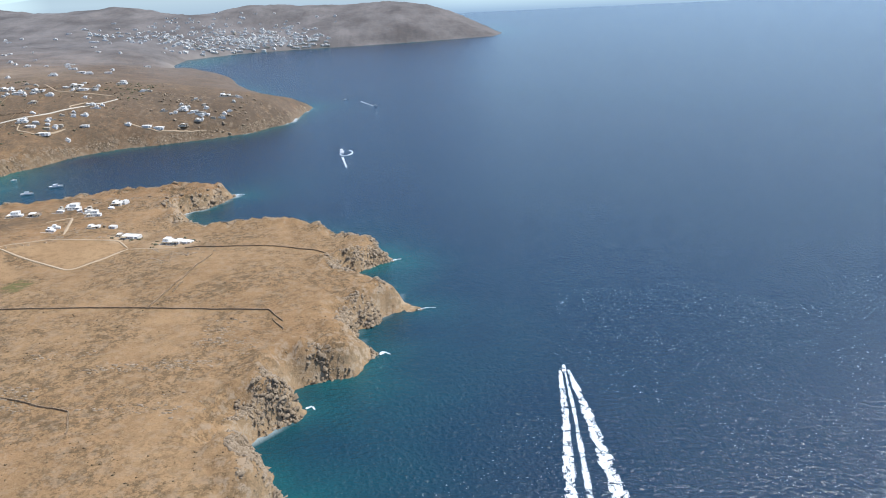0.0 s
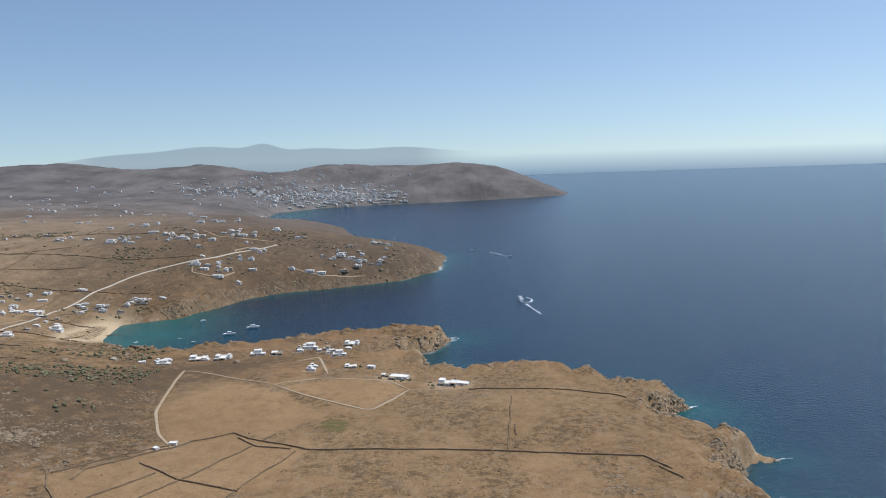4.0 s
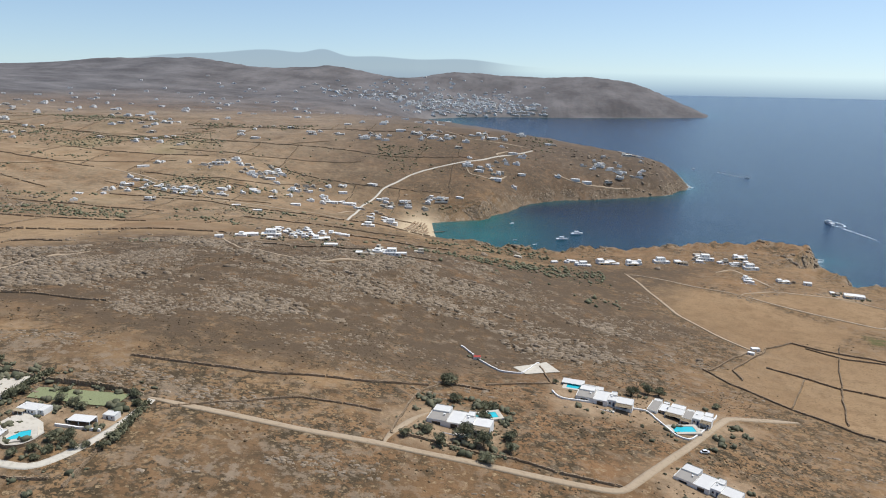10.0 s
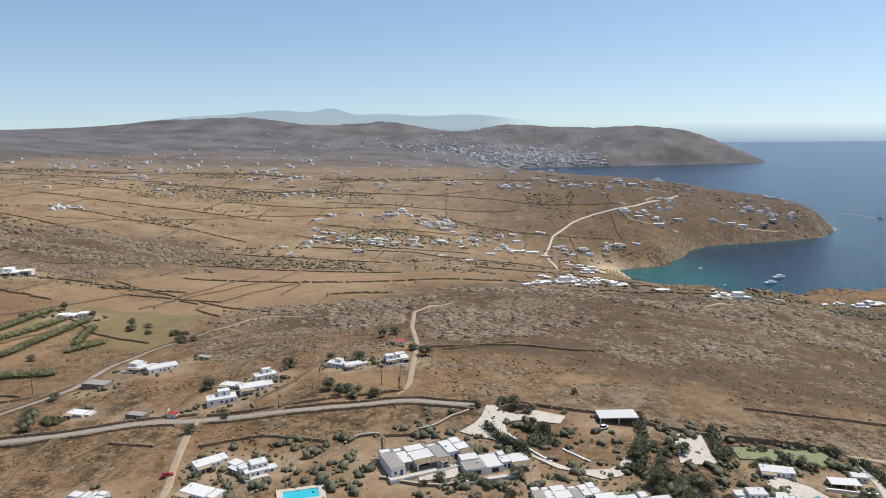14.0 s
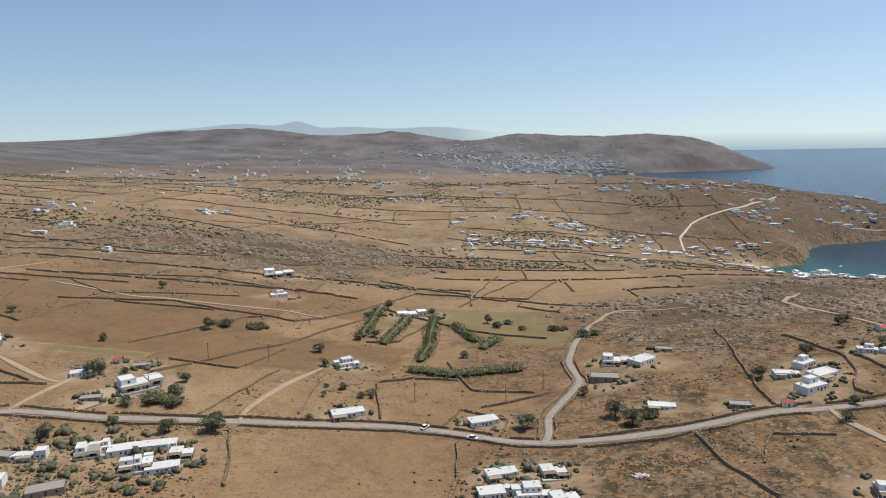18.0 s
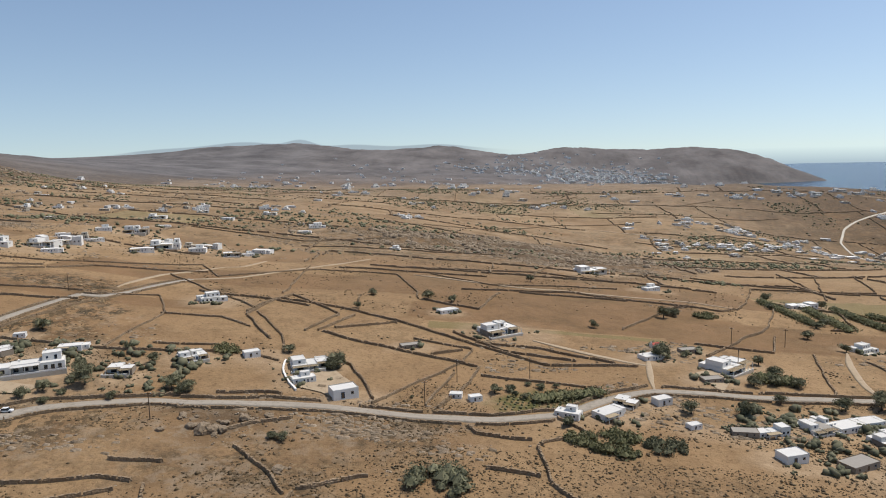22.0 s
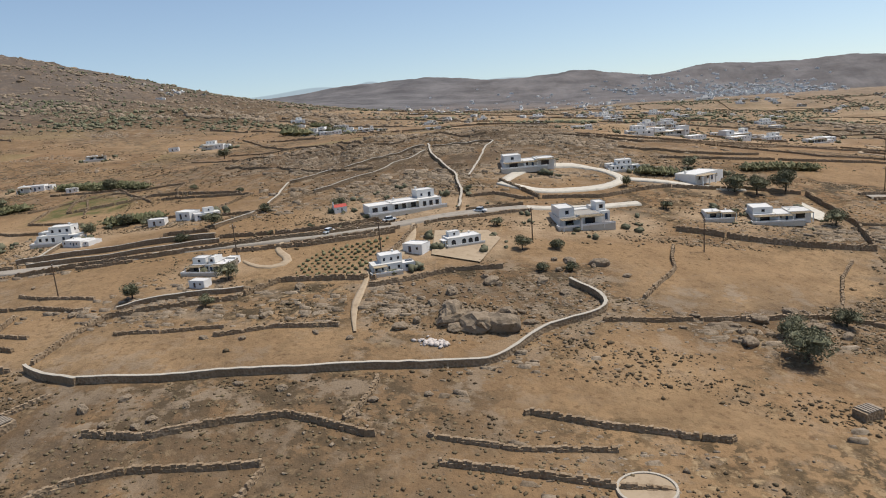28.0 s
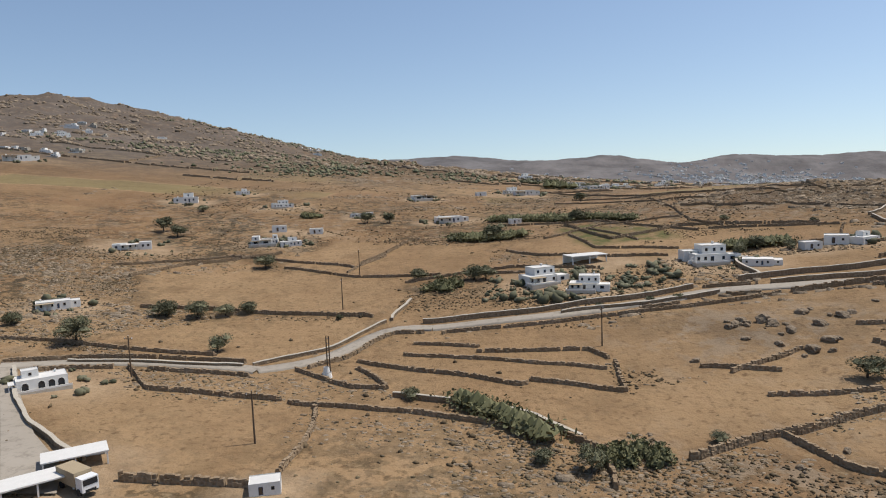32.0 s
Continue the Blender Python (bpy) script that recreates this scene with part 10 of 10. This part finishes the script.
def car(x, y, colour, turn):
    c = empty("car", x, y, turn)
    c.location.z += 0.16
    paint = "car_" + colour
    bm = bmesh.new()
    box(bm, -1.25, 1.25, -0.52, 0.52, 0.14, 0.48)
    bmesh.ops.bevel(bm, geom=bm.edges[:], offset=0.08, segments=2, affect="EDGES")
    part("body", bm, paint, c)
    cab = bmesh.new()
    fs = box(cab, -0.85, 0.6, -0.47, 0.47, 0.46, 0.86)
    for v in fs[1].verts:
        v.co.x *= 0.72
        v.co.y *= 0.86
    part("windows", cab, "glass", c)
    roof = bmesh.new()
    box(roof, -0.6, 0.42, -0.41, 0.41, 0.86, 0.90)
    part("roof", roof, paint, c)
    for wx in (-0.8, 0.8):
        for wy in (-0.5, 0.5):
            w = bmesh.new()
            bmesh.ops.create_cone(w, segments=12, radius1=0.19, radius2=0.19, depth=0.14, cap_ends=True, matrix=pose(wx, wy, 0.17, 90))
            part("wheel", w, "tyre", c)
    return tagged(c, colour + " car standing on the road beside the walls", "car", "cars")


for k, (x, y, _w, colour) in enumerate(CARS):
    car(x, y, colour, (8, 35, -20, 60)[k % 4])


def beach_umbrella():
    u = new("beach_umbrella")
    bm = bmesh.new()
    bmesh.ops.create_cone(bm, segments=8, radius1=0.05, radius2=0.05, depth=1.6, matrix=pose(0, 0, 0.7))
    part("pole", bm, "wood", u)
    t = bmesh.new()
    bmesh.ops.create_cone(t, segments=10, radius1=1.1, radius2=0.08, depth=0.5, matrix=pose(0, 0, 1.6))
    part("shade", t, "umbrella", u)
    return tagged(u, "straw beach umbrella on pale sand", "umbrella", "beach umbrellas")


_um = None
for r in range(7):
    for c in range(13):
        ux, uy = -466 + r * 2.8 + c * 0.25, 562 + c * 3.6
        if shore(np.array([ux / K]), np.array([uy / K]))[0] < 8:
            continue
        m = pose(ux, uy, float(ground_z(ux, uy)))
        if _um is None:
            _um = beach_umbrella()
            _um.matrix_basis = m
        else:
            copy_thing(_um, m)


def jetty():
    j = empty("jetty", -444, 588, 22, 0.0)
    bm = bmesh.new()
    box(bm, -7, 9, -0.7, 0.7, 0.45, 0.62)
    part("deck", bm, "wood", j)
    for x in np.linspace(-6, 8.5, 6):
        for y in (-0.5, 0.5):
            p = bmesh.new()
            bmesh.ops.create_cone(p, segments=7, radius1=0.1, radius2=0.1, depth=3.0, matrix=pose(x, y, -1.05))
            part("pile", p, "wood", j)
    tagged(j, "wooden bathing jetty running out over teal water", "jetty")


jetty()


def monument(x, y):
    m = empty("roadside_shrine", x, y)
    bm = bmesh.new()
    bmesh.ops.create_cone(bm, segments=16, radius1=0.75, radius2=0.6, depth=1.2, matrix=pose(0, 0, 0.1))
    part("base", bm, "white", m, smooth=True)
    t = bmesh.new()
    bmesh.ops.create_cone(t, segments=16, radius1=0.42, radius2=0.36, depth=0.7, matrix=pose(0, 0, 1.05))
    part("drum", t, "white", m, smooth=True)
    for q in (-0.35, 0.35):
        s = bmesh.new()
        bmesh.ops.create_cone(s, segments=8, radius1=0.1, radius2=0.08, depth=5.2, matrix=pose(-0.2 + q * 0.5, 1.6, 2.4))
        part("mast", s, "wood", m, smooth=True)
    for h in (2.4, 3.2, 4.0, 4.7):
        r = bmesh.new()
        box(r, -0.4, 0.0, 1.57, 1.63, h, h + 0.07)
        part("rung", r, "metal", m)
    tagged(m, "white round shrine base beside a twin-post mast", "shrine")


def truck(x, y, turn):
    c = empty("truck", x, y, turn)
    c.location.z += 0.2
    bm = bmesh.new()
    box(bm, -2.2, 0.9, -0.75, 0.75, 0.5, 1.75)
    part("cargo_box", bm, "cane", c)
    cab = bmesh.new()
    fs = box(cab, 0.95, 2.0, -0.7, 0.7, 0.3, 1.45)
    part("cab", cab, "car_white", c)
    g = bmesh.new()
    box(g, 2.0, 2.03, -0.6, 0.6, 0.85, 1.35)
    part("windscreen", g, "glass", c)
    ch = bmesh.new()
    box(ch, -2.2, 2.0, -0.45, 0.45, 0.28, 0.5)
    part("chassis", ch, "tyre", c)
    for wx in (-1.5, 1.4):
        for wy in (-0.68, 0.68):
            w = bmesh.new()
            bmesh.ops.create_cone(w, segments=12, radius1=0.3, radius2=0.3, depth=0.2, cap_ends=True, matrix=pose(wx, wy, 0.25, 90))
            part("wheel", w, "tyre", c)
    tagged(c, "box truck with a dusty cab parked beside a shed", "truck")


for x, y, _w in SHRINES:
    monument(x, y)
for x, y, _w in TRUCKS:
    truck(x, y, -28)


def ruin(x, y, wide, turn):
    r = empty("stone_hut", x, y, turn)
    w, d, h = wide * 0.5, wide * 0.32, wide * 0.36
    for name, a in (("front_wall", (-w, w, -d, -d + 0.3)), ("back_wall", (-w, w, d - 0.3, d)), ("side_wall", (-w, -w + 0.3, -d + 0.3, d - 0.3)), ("side_wall", (w - 0.3, w, -d + 0.3, d - 0.3))):
        bm = bmesh.new()
        box(bm, *a, -0.6, h)
        part(name, bm, "stone", r)
    for k in range(5):
        bm = bmesh.new()
        x0 = -w + 0.3 + (2 * w - 0.6) * k / 5
        box(bm, x0, x0 + 0.22, -d, d, h, h + 0.14)
        part("beam", bm, "masonry", r)
    return tagged(r, "small roofless field-stone hut with bare beams", "hut", "stone huts")


for k, (x, y, wide) in enumerate(RUINS):
    ruin(x, y, max(2.2, wide), (15, -20, 30)[k % 3])


def threshing_floor(x, y, wide):
    t = empty("threshing_floor", x, y)
    r = wide * 0.5
    bm = bmesh.new()
    bmesh.ops.create_cone(bm, segments=40, radius1=r, radius2=r, depth=0.5, cap_ends=True, matrix=pose(0, 0, 0.05))
    part("floor", bm, "dirt", t)
    k = bmesh.new()
    ring = [(math.cos(6.2832 * i / 40), math.sin(6.2832 * i / 40)) for i in range(40)]
    rows = [[k.verts.new((c * q, s * q, z)) for c, s in ring] for q, z in ((r + 0.22, -0.4), (r + 0.22, 0.40), (r, 0.40), (r, 0.2))]
    for a, b in zip(rows[:-1], rows[1:]):
        for i in range(40):
            k.faces.new((a[i], a[(i + 1) % 40], b[(i + 1) % 40], b[i]))
    part("kerb", k, "coping", t)
    return tagged(t, "round stone-kerbed threshing floor in a dry field", "threshing floor")


for x, y, wide in PADS:
    threshing_floor(x, y, wide)

for k, (x, y, wide) in enumerate(RUBBLE):
    _g = np.random.RandomState(30 + k)
    _x, _y = x + _g.randn(60) * wide * 0.22, y + _g.randn(60) * wide * 0.10
    _s = 0.12 + 0.28 * _g.rand(60)
    tagged(many("rubble_heap", _x, _y, ground_z(_x, _y) + _s * 0.3, _s, 0.6, 0.8, "litter", _g), "heap of pale rubble and refuse on bare earth", "rubble", kind="stuff")


def vine_rows(outline, step):
    """Low vines in straight rows over a small field."""
    gen = np.random.RandomState(55)
    o = np.array(outline)
    lo, hi = o.min(0), o.max(0)
    xx, yy = np.meshgrid(np.arange(lo[0], hi[0], step), np.arange(lo[1], hi[1], step))
    xx, yy = xx + (yy - lo[1]) * 0.3, yy
    x, y = xx.ravel() + gen.randn(xx.size) * 0.12, yy.ravel() + gen.randn(xx.size) * 0.12
    _, inside = edge_distance(x, y, o)
    x, y = x[inside], y[inside]
    r = 0.22 + 0.15 * gen.rand(len(x))
    tagged(many("vines", x, y, ground_z(x, y) + r * 0.5, r, 0.8, 0.8, "reed", gen), "low dry vines planted in rows on bare soil", "vines", kind="stuff")


for outline in VINEYARDS:
    vine_rows(outline, 1.25)
